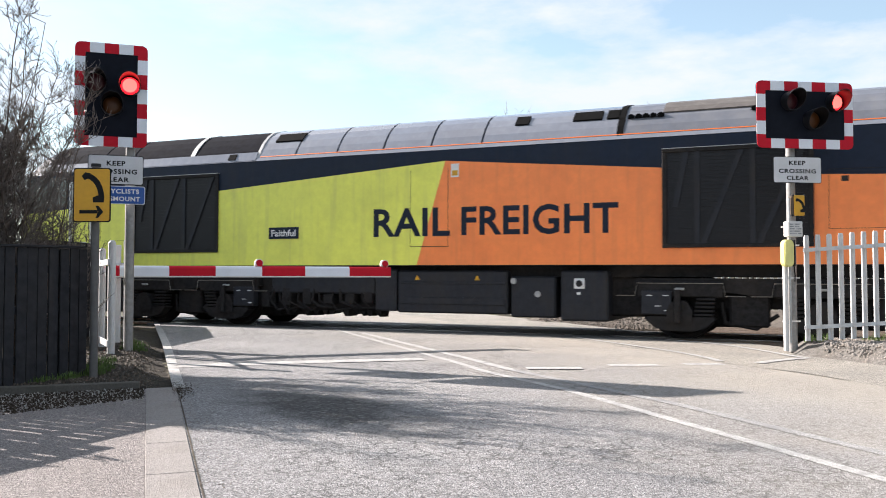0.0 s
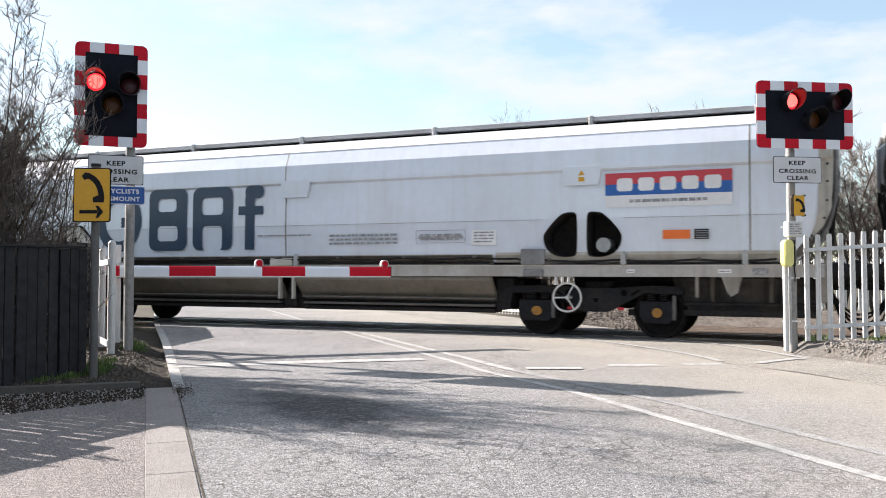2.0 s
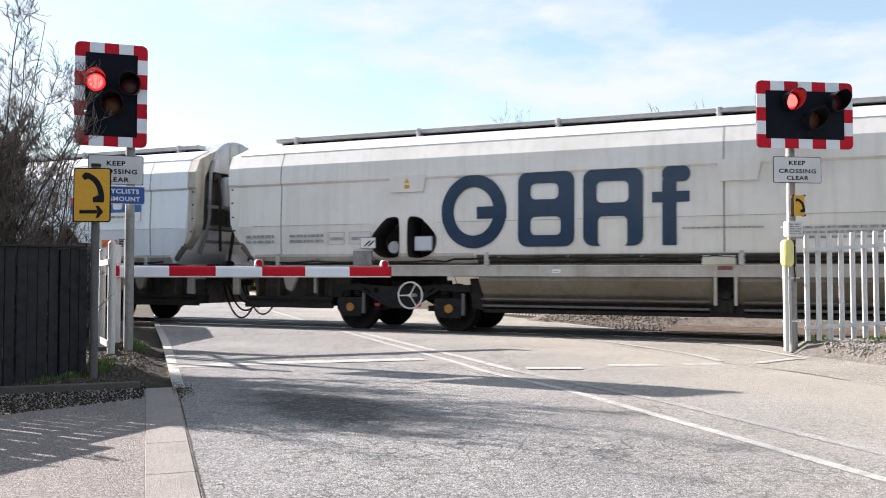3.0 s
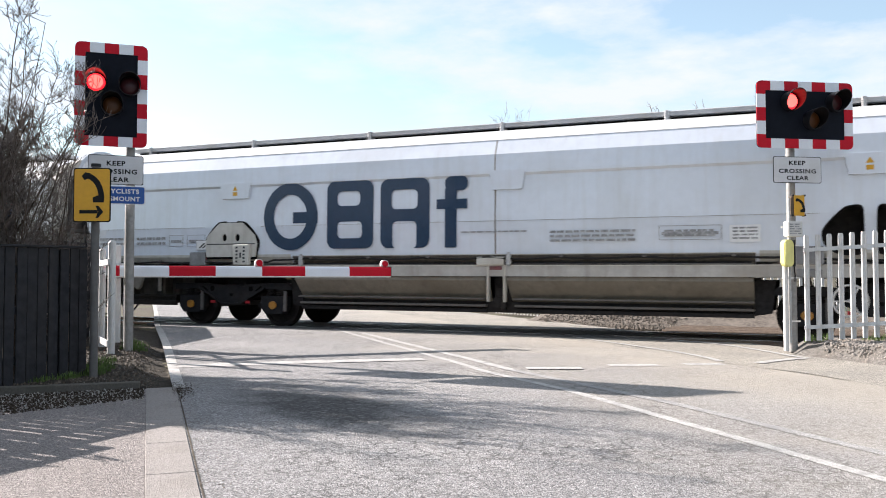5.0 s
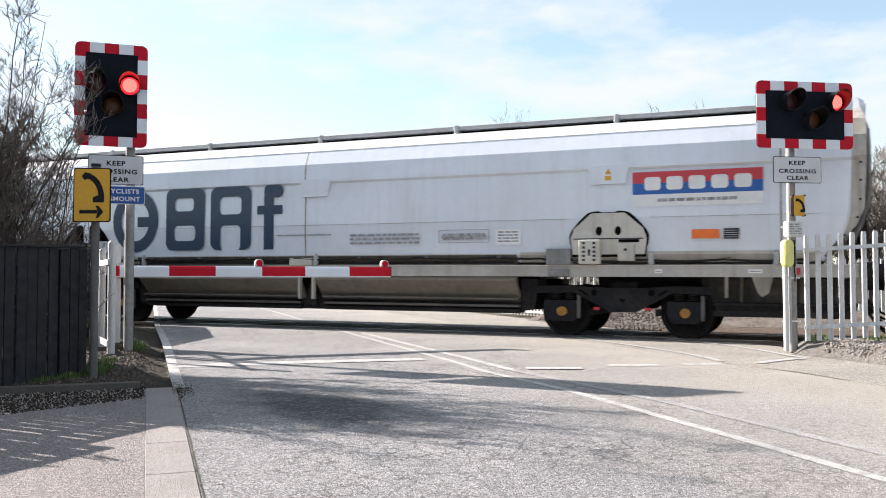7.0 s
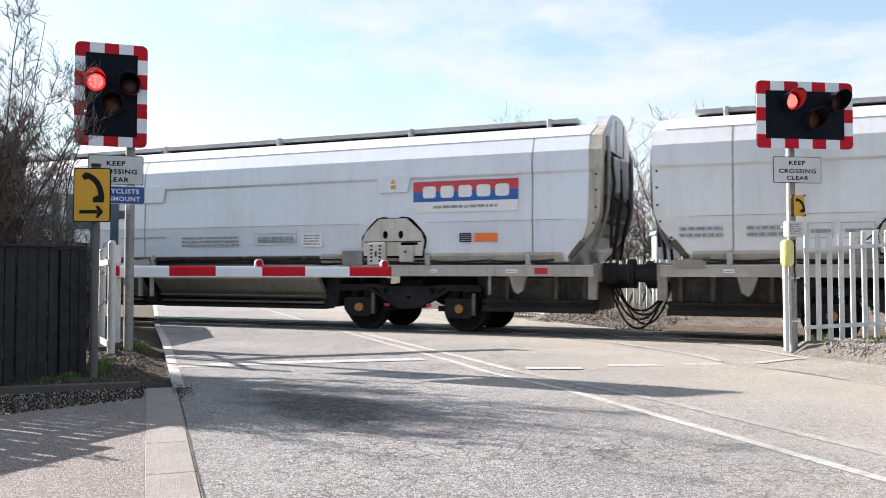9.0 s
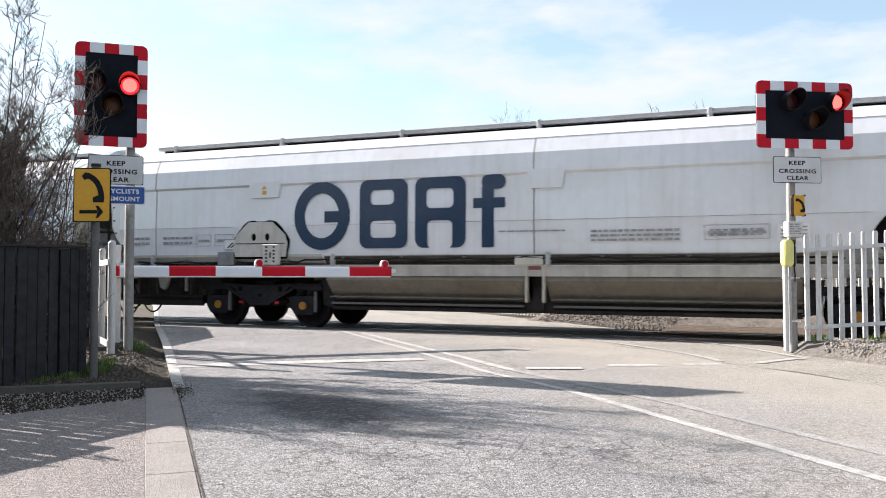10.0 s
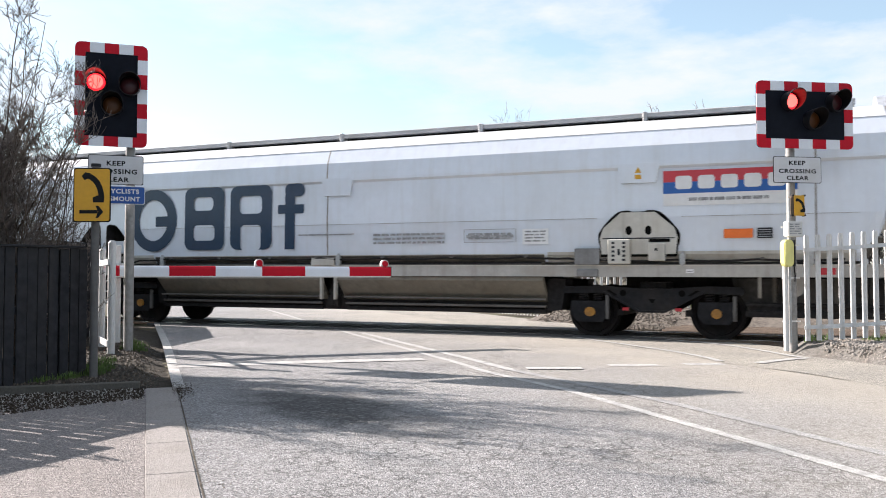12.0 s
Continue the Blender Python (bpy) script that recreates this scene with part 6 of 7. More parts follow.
        part("buffer_beam", bm, M_UNDER, L, "black buffer beam")
        for y in (-0.87, 0.87):
            bm = bmesh.new()
            bm_tube(bm, (s * 10.3, y, 1.06), (s * 10.5, y, 1.06), 0.15, 18)
            bm_tube(bm, (s * 10.5, y, 1.06), (s * 10.62, y, 1.06), 0.10, 18)
            bm_tube(bm, (s * 10.62, y, 1.06), (s * 10.67, y, 1.06), 0.25, 22)
            part("buffer", bm, M_UNDER, L, "black buffer", smooth=True)
        for y in (-0.5, -0.3, 0.3, 0.45):
            bm = bmesh.new()
            bm_path(bm, [(s * (10.32 + 0.36 * i / 6), y, 0.95 - 0.5 * math.sin(math.pi * 0.55 * i / 6)) for i in range(7)], 0.025, 6)
            part("coupling_hose", bm, M_CABLE, L, "black brake hose")
        bm = bmesh.new()
        bm_prism(bm, [(s * 9.90, 0.42), (s * 10.16, 0.42), (s * 10.20, 0.30), (s * 10.28, 0.18), (s * 10.42, 0.08), (s * 9.98, 0.08), (s * 9.93, 0.2)], "y", -1.12, 1.12)
        part("snow_plough", bm, M_UNDER, L, "black snow plough")
        bm = bmesh.new()
        for q in (-0.8, 0.8):
            bm_box(bm, *sx(9.85, 10.1), q - 0.06, q + 0.06, 0.44, 0.82, 0.01)
        part("plough_bracket", bm, M_UNDER, L)
    # waistline stripe and roof
    for s in (-1, 1):
        bm = bmesh.new()
        bm_prism(bm, [(-1.312 * s, 3.235), (-1.262 * s, 3.302), (-1.266 * s, 3.310), (-1.320 * s, 3.24)], "x", -9.35, 9.35)
        part("roof_edge", bm, M_ROOF, L)
        bm = bmesh.new()
        bm_prism(bm, [(-1.266 * s, 3.318), (-1.258 * s, 3.334), (-1.246 * s, 3.330), (-1.254 * s, 3.314)], "x", -3.6, 9.35)
        part("orange_stripe", bm, M_ORANGEDECAL, L, "thin orange stripe")
    cuts = [-9.35, -7.75, -6.9, -5.3, -3.65, -2.79, -1.87, -0.89, 0.07, 1.04, 3.45, 7.79, 8.56, 9.35]
    for a, b in zip(cuts, cuts[1:]):
        bm = bmesh.new()
        half = [(-1.268, 3.305), (-1.16, 3.476), (-1.03, 3.632), (-0.88, 3.768), (-0.71, 3.872), (-0.54, 3.930), (-0.355, 3.963), (-0.18, 3.979), (0.0, 3.984)]
        full = ring_profile(half)
        inner = [(y * 0.985, z - 0.03) for y, z in full]
        rings = [[(x, y, z) for y, z in full + inner[::-1]] for x in (a + 0.02, b - 0.02)]
        bm_loft(bm, rings)
        part("roof_panel", bm, M_ROOFDARK if a > 3 else M_ROOFBLACK if a < -3.7 else M_ROOF, L, "dusty grey roof panel")
    for x, wdt in ((-3.08, 0.62), (2.86, 0.5), (3.29, 0.2), (1.7, 0.25)):
        bm = bmesh.new()
        bm_prism(bm, [(-1.03, 3.615), (-1.045, 3.65), (-0.865, 3.815), (-0.845, 3.775)], "x", x - wdt / 2, x + wdt / 2)
        part("roof_grille", bm, M_DARK, L, "dark roof grille")
    bm = bmesh.new()
    crest = [(-0.99, 3.70), (-0.88, 3.790), (-0.71, 3.890), (-0.355, 3.980), (0.0, 4.0), (0.355, 3.980), (0.71, 3.890), (0.88, 3.790), (0.99, 3.70)]
    bm_loft(bm, [[(x, y, z) for y, z in crest + [(y * 0.98, z - 0.04) for y, z in crest[::-1]]] for x in (4.11, 6.78)])
    part("exhaust_plate", bm, M_ROOFDIRT, L, "brown exhaust-stained roof strip")
    for x in [3.60 + 0.12 * i for i in range(5)] + [5.52 + 0.12 * i for i in range(5)]:
        bm = bmesh.new()
        bm_prism(bm, [(x - 0.055, 3.615), (x + 0.055, 3.615), (x + 0.05, 3.665), (x, 3.69), (x - 0.05, 3.665)], "y", -1.075, -0.98)
        part("exhaust_port", bm, M_DARK, L, "sooty exhaust port")
    hoop = [(-1.30, 3.25), (-1.18, 3.47), (-1.05, 3.64), (-0.88, 3.79), (-0.72, 3.89), (-0.36, 3.98), (0.0, 4.005), (0.36, 3.98), (0.72, 3.89), (0.88, 3.79), (1.05, 3.64), (1.18, 3.47), (1.30, 3.25), (1.26, 3.24), (0, 3.93), (-1.26, 3.24)]
    for x, half, mat_rib in ((3.45, 0.055, M_DARK), (7.79, 0.05, M_DARK), (7.64, 0.02, M_UNDER), (-5.3, 0.05, M_GALV), (-3.66, 0.03, M_GALV)):
        bm = bmesh.new()
        bm_prism(bm, hoop, "x", x - half, x + half)
        part("roof_rib", bm, mat_rib, L, "pale roof strap" if mat_rib == M_GALV else "dark rubber roof rib")
    bm = bmesh.new()
    bm_prism(bm, [(-1.300, 3.252), (-1.200, 3.425), (-1.212, 3.432), (-1.314, 3.256)], "x", -9.3, -3.68)
    part("cantrail", bm, M_ROOF, L, "pale grey strip below the black roof")
    bm = bmesh.new()
    bm_prism(bm, [(-1.295, 3.29), (-1.225, 3.405), (-1.236, 3.412), (-1.312, 3.294)], "x", -4.34, -4.16)
    part("roof_vent", bm, M_DARK, L, "small black roof vent")
    # lettering and plates
    for word, x0, x1 in (("RAIL", -1.04, 0.475), ("FREIGHT", 0.69, 3.44)):
        part("lettering", fit_letters(writing(word, 0.7, M_NAVY, 0.001, spacing=1.04, bold=0.022), x0, x1, 1.71, 2.22, Y - 0.0045), M_NAVY, L, "dark blue lettering reading " + word)
    flat(L, "nameplate", -3.32, -2.65, 1.705, 1.925, Y - 0.004, M_NAVY, "cast nameplate", 0.015)
    part("nameplate_lettering", fit_letters(writing("Faithful", 0.2, M_DECALWHITE, 0.001, bold=0.02), -3.26, -2.71, 1.75, 1.88, Y - 0.0215), M_DECALWHITE, L, "raised white letters")
    for x, up in ((0.49, 0.0), (7.65, 0.19), (-7.8, 0.19)):
        flat(L, "warning_label", x, x + 0.15, 2.74 + up, 2.98 + up, Y - 0.004, M_DECALWHITE, "small white warning label")
        flat(L, "warning_mark", x + 0.02, x + 0.13, 2.77 + up, 2.86 + up, Y - 0.0075, M_SIGNYEL, "yellow warning mark")
    bm = bmesh.new()
    bm_box(bm, -0.29, 0.43, Y - 0.006, Y, 1.52, 1.53)
    bm_box(bm, -0.3, -0.294, Y - 0.0055, Y, 1.52, 2.9)
    bm_box(bm, 0.43, 0.436, Y - 0.0055, Y, 1.52, 2.9)
    part("door_seam", bm, M_SOOTSHADE, L)
    # underframe tanks and boxes
    rnd = random.Random(31)
    for i in range(16):
        x = -3.5 + 0.15 * i + rnd.uniform(-0.04, 0.04)
        bm = bmesh.new()
        if i % 3 == 0:
            bm_box(bm, x - 0.1, x + 0.1, -1.12, -0.8, rnd.uniform(0.36, 0.5), rnd.uniform(0.62, 0.78), 0.02)
            part("valve_block", bm, M_UNDER, L, "grimy valve block")
        else:
            bm_path(bm, [(x, -1.1, 0.75), (x + rnd.uniform(-0.1, 0.1), -1.13, 0.52), (x + rnd.uniform(0.05, 0.3), -1.1, rnd.uniform(0.30, 0.45)), (x + 0.35, -1.05, 0.40)], rnd.uniform(0.012, 0.03), 6)
            part("air_pipe", bm, M_UNDER, L, "grimy air pipe")
    for x0, x1, z0, z1, y in ((-3.4, -1.1, 0.66, 1.12, 1.12), (-1.05, -0.62, 0.36, 1.12, 1.24), (-0.6, 1.5, 0.34, 1.10, 1.22), (1.56, 2.35, 0.30, 1.0, 1.2), (2.45, 3.25, 0.26, 1.1, 1.24)):
        bm = bmesh.new()
        bm_box(bm, x0, x1, -y, y, z0, z1, 0.03)
        part("underframe_box", bm, M_TANK, L, "blue-black underframe tank")
    for x0, x1, z0, z1, y in ((-3.55, -1.05, 0.34, 0.72, 0.86), (3.2, 4.0, 0.34, 1.1, 0.9), (-3.9, -3.4, 0.42, 1.0, 1.0)):
        bm = bmesh.new()
        bm_box(bm, x0, x1, -y, y, z0, z1, 0.04)
        part("equipment_case", bm, M_UNDER, L, "grimy black equipment case")
    for k in range(14):
        x = -3.4 + 0.17 * k
        bm = bmesh.new()
        bm_prism(bm, [(x - rnd.uniform(0.05, 0.11), 0.36), (x + rnd.uniform(0.05, 0.11), 0.36), (x + rnd.uniform(0.0, 0.06), rnd.uniform(0.22, 0.31)), (x - rnd.uniform(0.0, 0.06), rnd.uniform(0.22, 0.31))], "y", -0.84 + rnd.uniform(-0.1, 0.1), -0.5)
        part("drain_fitting", bm, M_UNDER, L)
    bm = bmesh.new()
    bm_box(bm, -0.55, 1.45, -1.235, -1.22, 0.5, 0.62, 0.005)
    bm_box(bm, -0.55, 1.45, -1.235, -1.22, 0.86, 0.90, 0.005)
    part("tank_rib", bm, M_TANK, L)
    for x, z in ((2.05, 0.70), (1.62, 0.92)):
        bm = bmesh.new()
        bm_tube(bm, (x, -1.2, z), (x, -1.24, z), 0.052, 14)
        part("filler_cap", bm, M_GALV, L, "pale filler cap")
    flat(L, "gauge_plate", 2.68, 2.86, 0.80, 0.97, -1.241, M_DECALWHITE, "white plate round a gauge")
    bm = bmesh.new()
    bm_tube(bm, (2.77, -1.25, 0.885), (2.77, -1.262, 0.885), 0.055, 16)
    part("gauge", bm, M_HOOD, L, "small dark gauge")
    flat(L, "small_plate", 2.73, 2.79, 0.70, 0.74, -1.241, M_DECALWHITE)
    for x in (-0.2, 0.95):
        bm = bmesh.new()
        bm_prism(bm, [(x - 0.05, 0.93), (x + 0.05, 0.93), (x, 1.02)], "y", -1.228, -1.22)
        part("warning_label", bm, M_SIGNYEL, L, "small yellow triangle")
    bm = bmesh.new()
    bm_box(bm, -9.3, 9.3, -1.0, 1.0, 1.0, 1.19)
    part("floor_frame", bm, M_UNDER, L)
    sets = []
    for c in (-6.45, 6.45):
        for s in (-1, 1):
            bm = bmesh.new()
            y0, y1 = (-1.16, -1.02) if s < 0 else (1.02, 1.16)
            bm_prism(bm, [(c - 2.75, 0.98), (c + 2.75, 0.98), (c + 2.8, 0.80), (c + 2.45, 0.74), (c + 1.5, 0.78), (c + 0.9, 0.70), (c - 0.9, 0.70), (c - 1.5, 0.78), (c - 2.45, 0.74), (c - 2.8, 0.80)], "y", y0, y1)
            part("bogie_frame", bm, M_UNDER, L, "grimy bogie frame")
            yo = min(y0, y1) - 0.10 if s < 0 else max(y0, y1) + 0.10
            lo, hi = (yo, y1) if s < 0 else (y0, yo)
            for dx in (-2.065, 0.0, 2.065):
                x = c + dx
                bm = bmesh.new()
                bm_prism(bm, [(x - 0.55, 0.34), (x - 0.38, 0.19), (x - 0.2, 0.145), (x + 0.2, 0.145), (x + 0.38, 0.19), (x + 0.55, 0.34), (x + 0.50, 0.37), (x - 0.50, 0.37)], "y", lo, hi)
                part("axle_cradle", bm, M_UNDER, L, "grimy axle cradle")
                bm = bmesh.new()
                bm_prism(bm, [(x - 0.19, 0.28), (x + 0.19, 0.28), (x + 0.20, 0.46), (x + 0.14, 0.58), (x + 0.06, 0.63), (x - 0.06, 0.63), (x - 0.14, 0.58), (x - 0.20, 0.46)], "y", min(lo, lo + 0.0) - (0.04 if s < 0 else 0.0), hi + (0.04 if s > 0 else 0.0))
                part("axlebox", bm, M_UNDER, L, "grimy axlebox")
                for k in (-1, 1):
                    for r in range(5):
                        bm = bmesh.new()
                        z = 0.385 + r * 0.062
                        xa, xb = x + k * (0.21 + 0.012 * r), x + k * (0.50 + 0.010 * r)
                        bm_box(bm, min(xa, xb), max(xa, xb), lo + 0.01, hi - 0.01, z, z + 0.038, 0.008)
                        part("spring_leaf", bm, M_UNDER, L)
                bm = bmesh.new()
                bm_box(bm, x - 0.075, x + 0.075, lo - 0.012, hi + 0.012, 0.79, 0.83, 0.01)
                part("damper_cap", bm, M_GALV if s < 0 else M_UNDER, L, "pale worn cap")
                if dx and s < 0:
                    bm = bmesh.new()
                    bm_tube(bm, (x - 0.02, lo - 0.07, 0.28), (x - 0.02, lo - 0.07, 0.80), 0.05, 12)
                    part("damper", bm, M_UNDER, L, "upright damper", smooth=True)
                bm = bmesh.new()
                bm_box(bm, x - 0.66, x + 0.66, lo + 0.02, hi, 0.68, 0.93, 0.02)
                part("frame_cover", bm, M_UNDER, L, "raised bogie frame cover")
        bm = bmesh.new()
        bm_box(bm, c - 2.4, c + 2.4, -0.9, 0.9, 0.5, 0.95)
        part("bogie_deck", bm, M_UNDER, L)
        for x in (c - 1.4, c + 0.62, c + 2.68):
            bm = bmesh.new()
            bm_box(bm, x - 0.46, x + 0.30, -0.62, 0.62, 0.19, 0.6, 0.06)
            part("traction_motor", bm, M_UNDER, L, "black traction motor")
        for x in (c - 1.03, c + 1.03):
            bm = bmesh.new()
            bm_box(bm, x - 0.30, x + 0.30, -1.08, -0.86, 0.22, 0.72, 0.03)
            bm_path(bm, [(x - 0.42, -1.0, 0.60), (x - 0.36, -1.02, 0.28), (x + 0.1, -1.02, 0.2), (x + 0.42, -1.0, 0.42)], 0.035, 8)
            part("brake_rigging", bm, M_UNDER, L, "black brake rigging")
        for x in (c - 2.065, c, c + 2.065):
            bm = bmesh.new()
            bm_path(bm, [(x - 1.0, -1.285, 0.70), (x - 0.70, -1.285, 0.70), (x - 0.66, -1.285, 0.90), (x + 0.66, -1.285, 0.90), (x + 0.70, -1.285, 0.70), (x + 1.0, -1.285, 0.70)], 0.006, 6)
            part("sand_pipe", bm, M_SILL, L, "thin dusty pipe")
        for q in (c - 2.62, c + 2.3):
            bm = bmesh.new()
            bm_box(bm, q - 0.04, q + 0.44, -1.28, -1.10, 0.40, 0.78, 0.015)
            part("sandbox", bm, M_TANK, L, "sandbox")
            for px, pz in ((0.04, 0.70), (0.30, 0.70), (0.18, 0.53), (0.32, 0.46)):
                flat(L, "sandbox_mark", q + px, q + px + 0.09, pz, pz + 0.012, -1.281, M_DECALWHITE, "pale stencil mark")
        sets += [wheelset(L, c + dx, 0.54) for dx in (-2.065, 0.0, 2.065)]
    return L, sets


# ---- place everything ----
build_ground()
build_markings()
build_kerb()
build_track()

SIGNAL_L, GLOW_L = signal(turned(-7.756, 8.197, 0.051, N_DEG) @ pose(0, -0.12, 0), -0.668, 0.172, 2.53, 3.81, 5, 7, 0.118, 0.125, ((-0.427, 3.316), (-0.035, 3.296)), (-0.236, 3.042), 0.112, -0.02, -0.1,
                           "flashing signal with tall black board and red-white border")
SIGNAL_R, GLOW_R = signal(turned(-0.161, 12.158, 0.103, 31.7) @ pose(0, -0.12, 0), -0.555, 0.815, 2.555, 3.443, 7, 5, 0.125, 0.125, ((-0.087, 3.176), (0.553, 3.18)), (0.223, 2.936), 0.112, -0.02, -0.12,
                           "flashing signal with wide black board and red-white border")

# verges: low banks of earth and gravel, smoothly joined to the ground
def verge(name, x0, x1, y0, y1, step, lift_at, mat, label):
    bm = bmesh.new()
    nx, ny = int((x1 - x0) / step), int((y1 - y0) / step)
    grid = [[None] * (nx + 1) for _ in range(ny + 1)]
    for j in range(ny + 1):
        for i in range(nx + 1):
            x, y = x0 + i * step, y0 + j * step
            grid[j][i] = bm.verts.new((x, y, land(x, y) + lift_at(x, y) + 0.012 * noise.noise(Vector((x * 3, y * 3, 1)))))
    fs = []
    for j in range(ny):
        for i in range(nx):
            fs.append(bm.faces.new((grid[j][i], grid[j][i + 1], grid[j + 1][i + 1], grid[j + 1][i])))
    bmesh.ops.recalc_face_normals(bm, faces=fs)
    if sum(f.normal.z for f in fs) < 0:
        bmesh.ops.reverse_faces(bm, faces=fs)
    return solid(name, bm, mat, label, "verge", kind="structure", smooth=True)


def ramp(a, b, v):
    t = max(0.0, min(1.0, (v - a) / (b - a)))
    return t * t * (3 - 2 * t)


def road_w(x, y):
    return (Vector((x, y)) - ROAD_P).dot(ROAD_N)


def road_s(x, y):
    return (Vector((x, y)) - ROAD_P).dot(ROAD_A)


def left_lift(x, y):
    return -0.06 + 0.13 * ramp(0.0, -0.5, road_w(x, y)) * ramp(3.86, 4.02, road_s(x, y)) * ramp(13.0, 11.4, y)


def right_lift(x, y):
    return -0.06 + 0.22 * ramp(7.55, 7.95, road_w(x, y)) * ramp(-0.35, 0.0, x) * ramp(13.4, 12.8, y) + 0.16 * ramp(0.6, 2.2, x) * ramp(13.4, 12.3, y) * ramp(9.0, 10.5, y)


verge("verge", -11.0, -4.6, 5.4, 13.4, 0.2, left_lift, M_SOIL, "dark earth verge with leaf litter")
verge("verge", -1.2, 7.0, 8.0, 13.4, 0.2, right_lift, M_BALLAST, "gravel verge by the fence")

def far_lift(x, y):
    return -0.06 + 0.36 * ramp(18.2, 19.6, y) * ramp(21.0, 20.2, y) * ramp(-6.4, -5.2, x)


verge("verge", -6.6, 8.0, 18.0, 21.2, 0.2, far_lift, M_STONESHADE, "dark stony bank before the far fence")

# concrete edging at the end of the footway
bm = bmesh.new()
bm_box(bm, 0, 1.44, -0.03, 0.03, -0.1, 0.075, 0.01)
solid("concrete_edging", bm, M_EDGING, "concrete edging at the footway end, dark with soil and shade", "edging", pose(-6.66, 5.075, -0.062, 0, 0, math.degrees(math.atan2(0.674, 0.738))), kind="structure")

# signs on the posts
LP, RP = turned(-7.756, 8.197, 0.051, N_DEG), turned(-0.161, 12.158, 0.103, 31.7)
sign("road_sign", LP @ pose(-0.505, -0.13, 2.062), 0.64, 0.362, M_SIGNWHITE,
     (("KEEP", 0.213, 0.430, 0.232, 0.292), ("CROSSING", 0.075, 0.565, 0.132, 0.192), ("CLEAR", 0.165, 0.475, 0.032, 0.092)), M_INK, "white rectangular sign reading keep crossing clear")
sign("road_sign", LP @ pose(-0.505, -0.13, 1.822), 0.663, 0.224, M_SIGNBLUE,
     (("CYCLISTS", 0.205, 0.592, 0.130, 0.188), ("DISMOUNT", 0.165, 0.605, 0.036, 0.094)), M_DECALWHITE, "blue rectangular sign telling cyclists to dismount", border=M_DECALWHITE)
sign("road_sign", RP @ pose(-0.338, -0.13, 2.096), 0.682, 0.348, M_SIGNWHITE,
     (("KEEP", 0.221, 0.455, 0.237, 0.294), ("CROSSING", 0.076, 0.604, 0.129, 0.186), ("CLEAR", 0.186, 0.498, 0.040, 0.095)), M_INK, "white rectangular sign reading keep crossing clear")


def band(bm, pts, width, y0, y1):
    """A flat stroke along (x, z) points."""
    left, right = [], []
    for i, p in enumerate(pts):
        a, b = Vector(pts[max(0, i - 1)]), Vector(pts[min(len(pts) - 1, i + 1)])
        d = (b - a).normalized()
        o = Vector((-d.y, d.x)) * width / 2
        left.append(tuple(Vector(p) + o))
        right.append(tuple(Vector(p) - o))
    bm_prism(bm, left + right[::-1], "y", y0, y1)


def handset(parent, x, z, k, y):
    """A telephone handset drawn as one curved stroke with two thick ends."""
    bm = bmesh.new()
    arc = [(x + k * (-0.30 + 0.62 * math.sin(radians(a)) ** 0.9), z + k * (0.42 - 0.86 * (1 - math.cos(radians(a))))) for a in (4, 18, 32, 46, 60, 74, 88)]
    band(bm, arc, k * 0.20, y - 0.002, y)
    bm_prism(bm, [(x + k * p, z + k * q) for p, q in ((-0.40, 0.40), (-0.28, 0.54), (-0.08, 0.50), (-0.06, 0.36), (-0.30, 0.26))], "y", y - 0.0025, y)
    bm_prism(bm, [(x + k * p, z + k * q) for p, q in ((0.42, -0.36), (0.40, -0.54), (0.02, -0.54), (0.0, -0.36), (0.2, -0.28))], "y", y - 0.0025, y)
    return part("handset_symbol", bm, M_INK, parent, "black telephone symbol")


TEL = thing("telephone_sign", turned(-6.23, 6.079, -0.004, 23.2), "yellow telephone direction sign on a grey post", "sign")
bm = bmesh.new()
bm_tube(bm, (0.011, 0.04, -0.1), (0.011, 0.04, 2.02), 0.038, 18)
part("post", bm, M_GREYPOLE, TEL, "weathered grey post", smooth=True)
bm = bmesh.new()
bm_tube(bm, (0.011, 0.04, 2.02), (0.011, 0.04, 2.05), 0.046, 18)
part("post_cap", bm, M_HOOD, TEL)
bm = bmesh.new()
bm_prism(bm, rounded(-0.165, 0.19, 1.485, 2.0, 0.025), "y", -0.05, -0.044)
part("border", bm, M_INK, TEL, "black border")
bm = bmesh.new()
bm_prism(bm, rounded(-0.154, 0.179, 1.496, 1.989, 0.02), "y", -0.053, -0.049)
part("face", bm, M_SIGNYEL, TEL, "amber yellow face")
handset(TEL, 0.020, 1.815, 0.265, -0.0535)
bm = bmesh.new()
bm_box(bm, -0.103, 0.07, -0.056, -0.053, 1.567, 1.60)
bm_prism(bm, [(0.05, 1.525), (0.075, 1.525), (0.122, 1.583), (0.075, 1.641), (0.05, 1.641), (0.075, 1.583)], "y", -0.0565, -0.053)
part("arrow", bm, M_INK, TEL, "black arrow")
for z in (1.58, 1.9):
    bm = bmesh.new()
    bm_box(bm, -0.06, 0.08, -0.044, 0.09, z - 0.018, z + 0.018, 0.005)
    part("bracket", bm, M_GALV, TEL)

# boxes and pipes on the other post
PB = thing("phone_point", RP @ pose(0, -0.13, 0), "emergency telephone boxes and pipes strapped to a steel post", "telephone")
bm = bmesh.new()
bm_box(bm, -0.068, 0.080, -0.035, 0.01, 1.665, 1.932, 0.008)
part("phone_plate", bm, M_SIGNYEL, PB, "amber telephone plate")
handset(PB, 0.012, 1.80, 0.17, -0.036)
bm = bmesh.new()
bm_box(bm, -0.10, -0.062, -0.02, 0.06, 1.68, 1.92, 0.004)
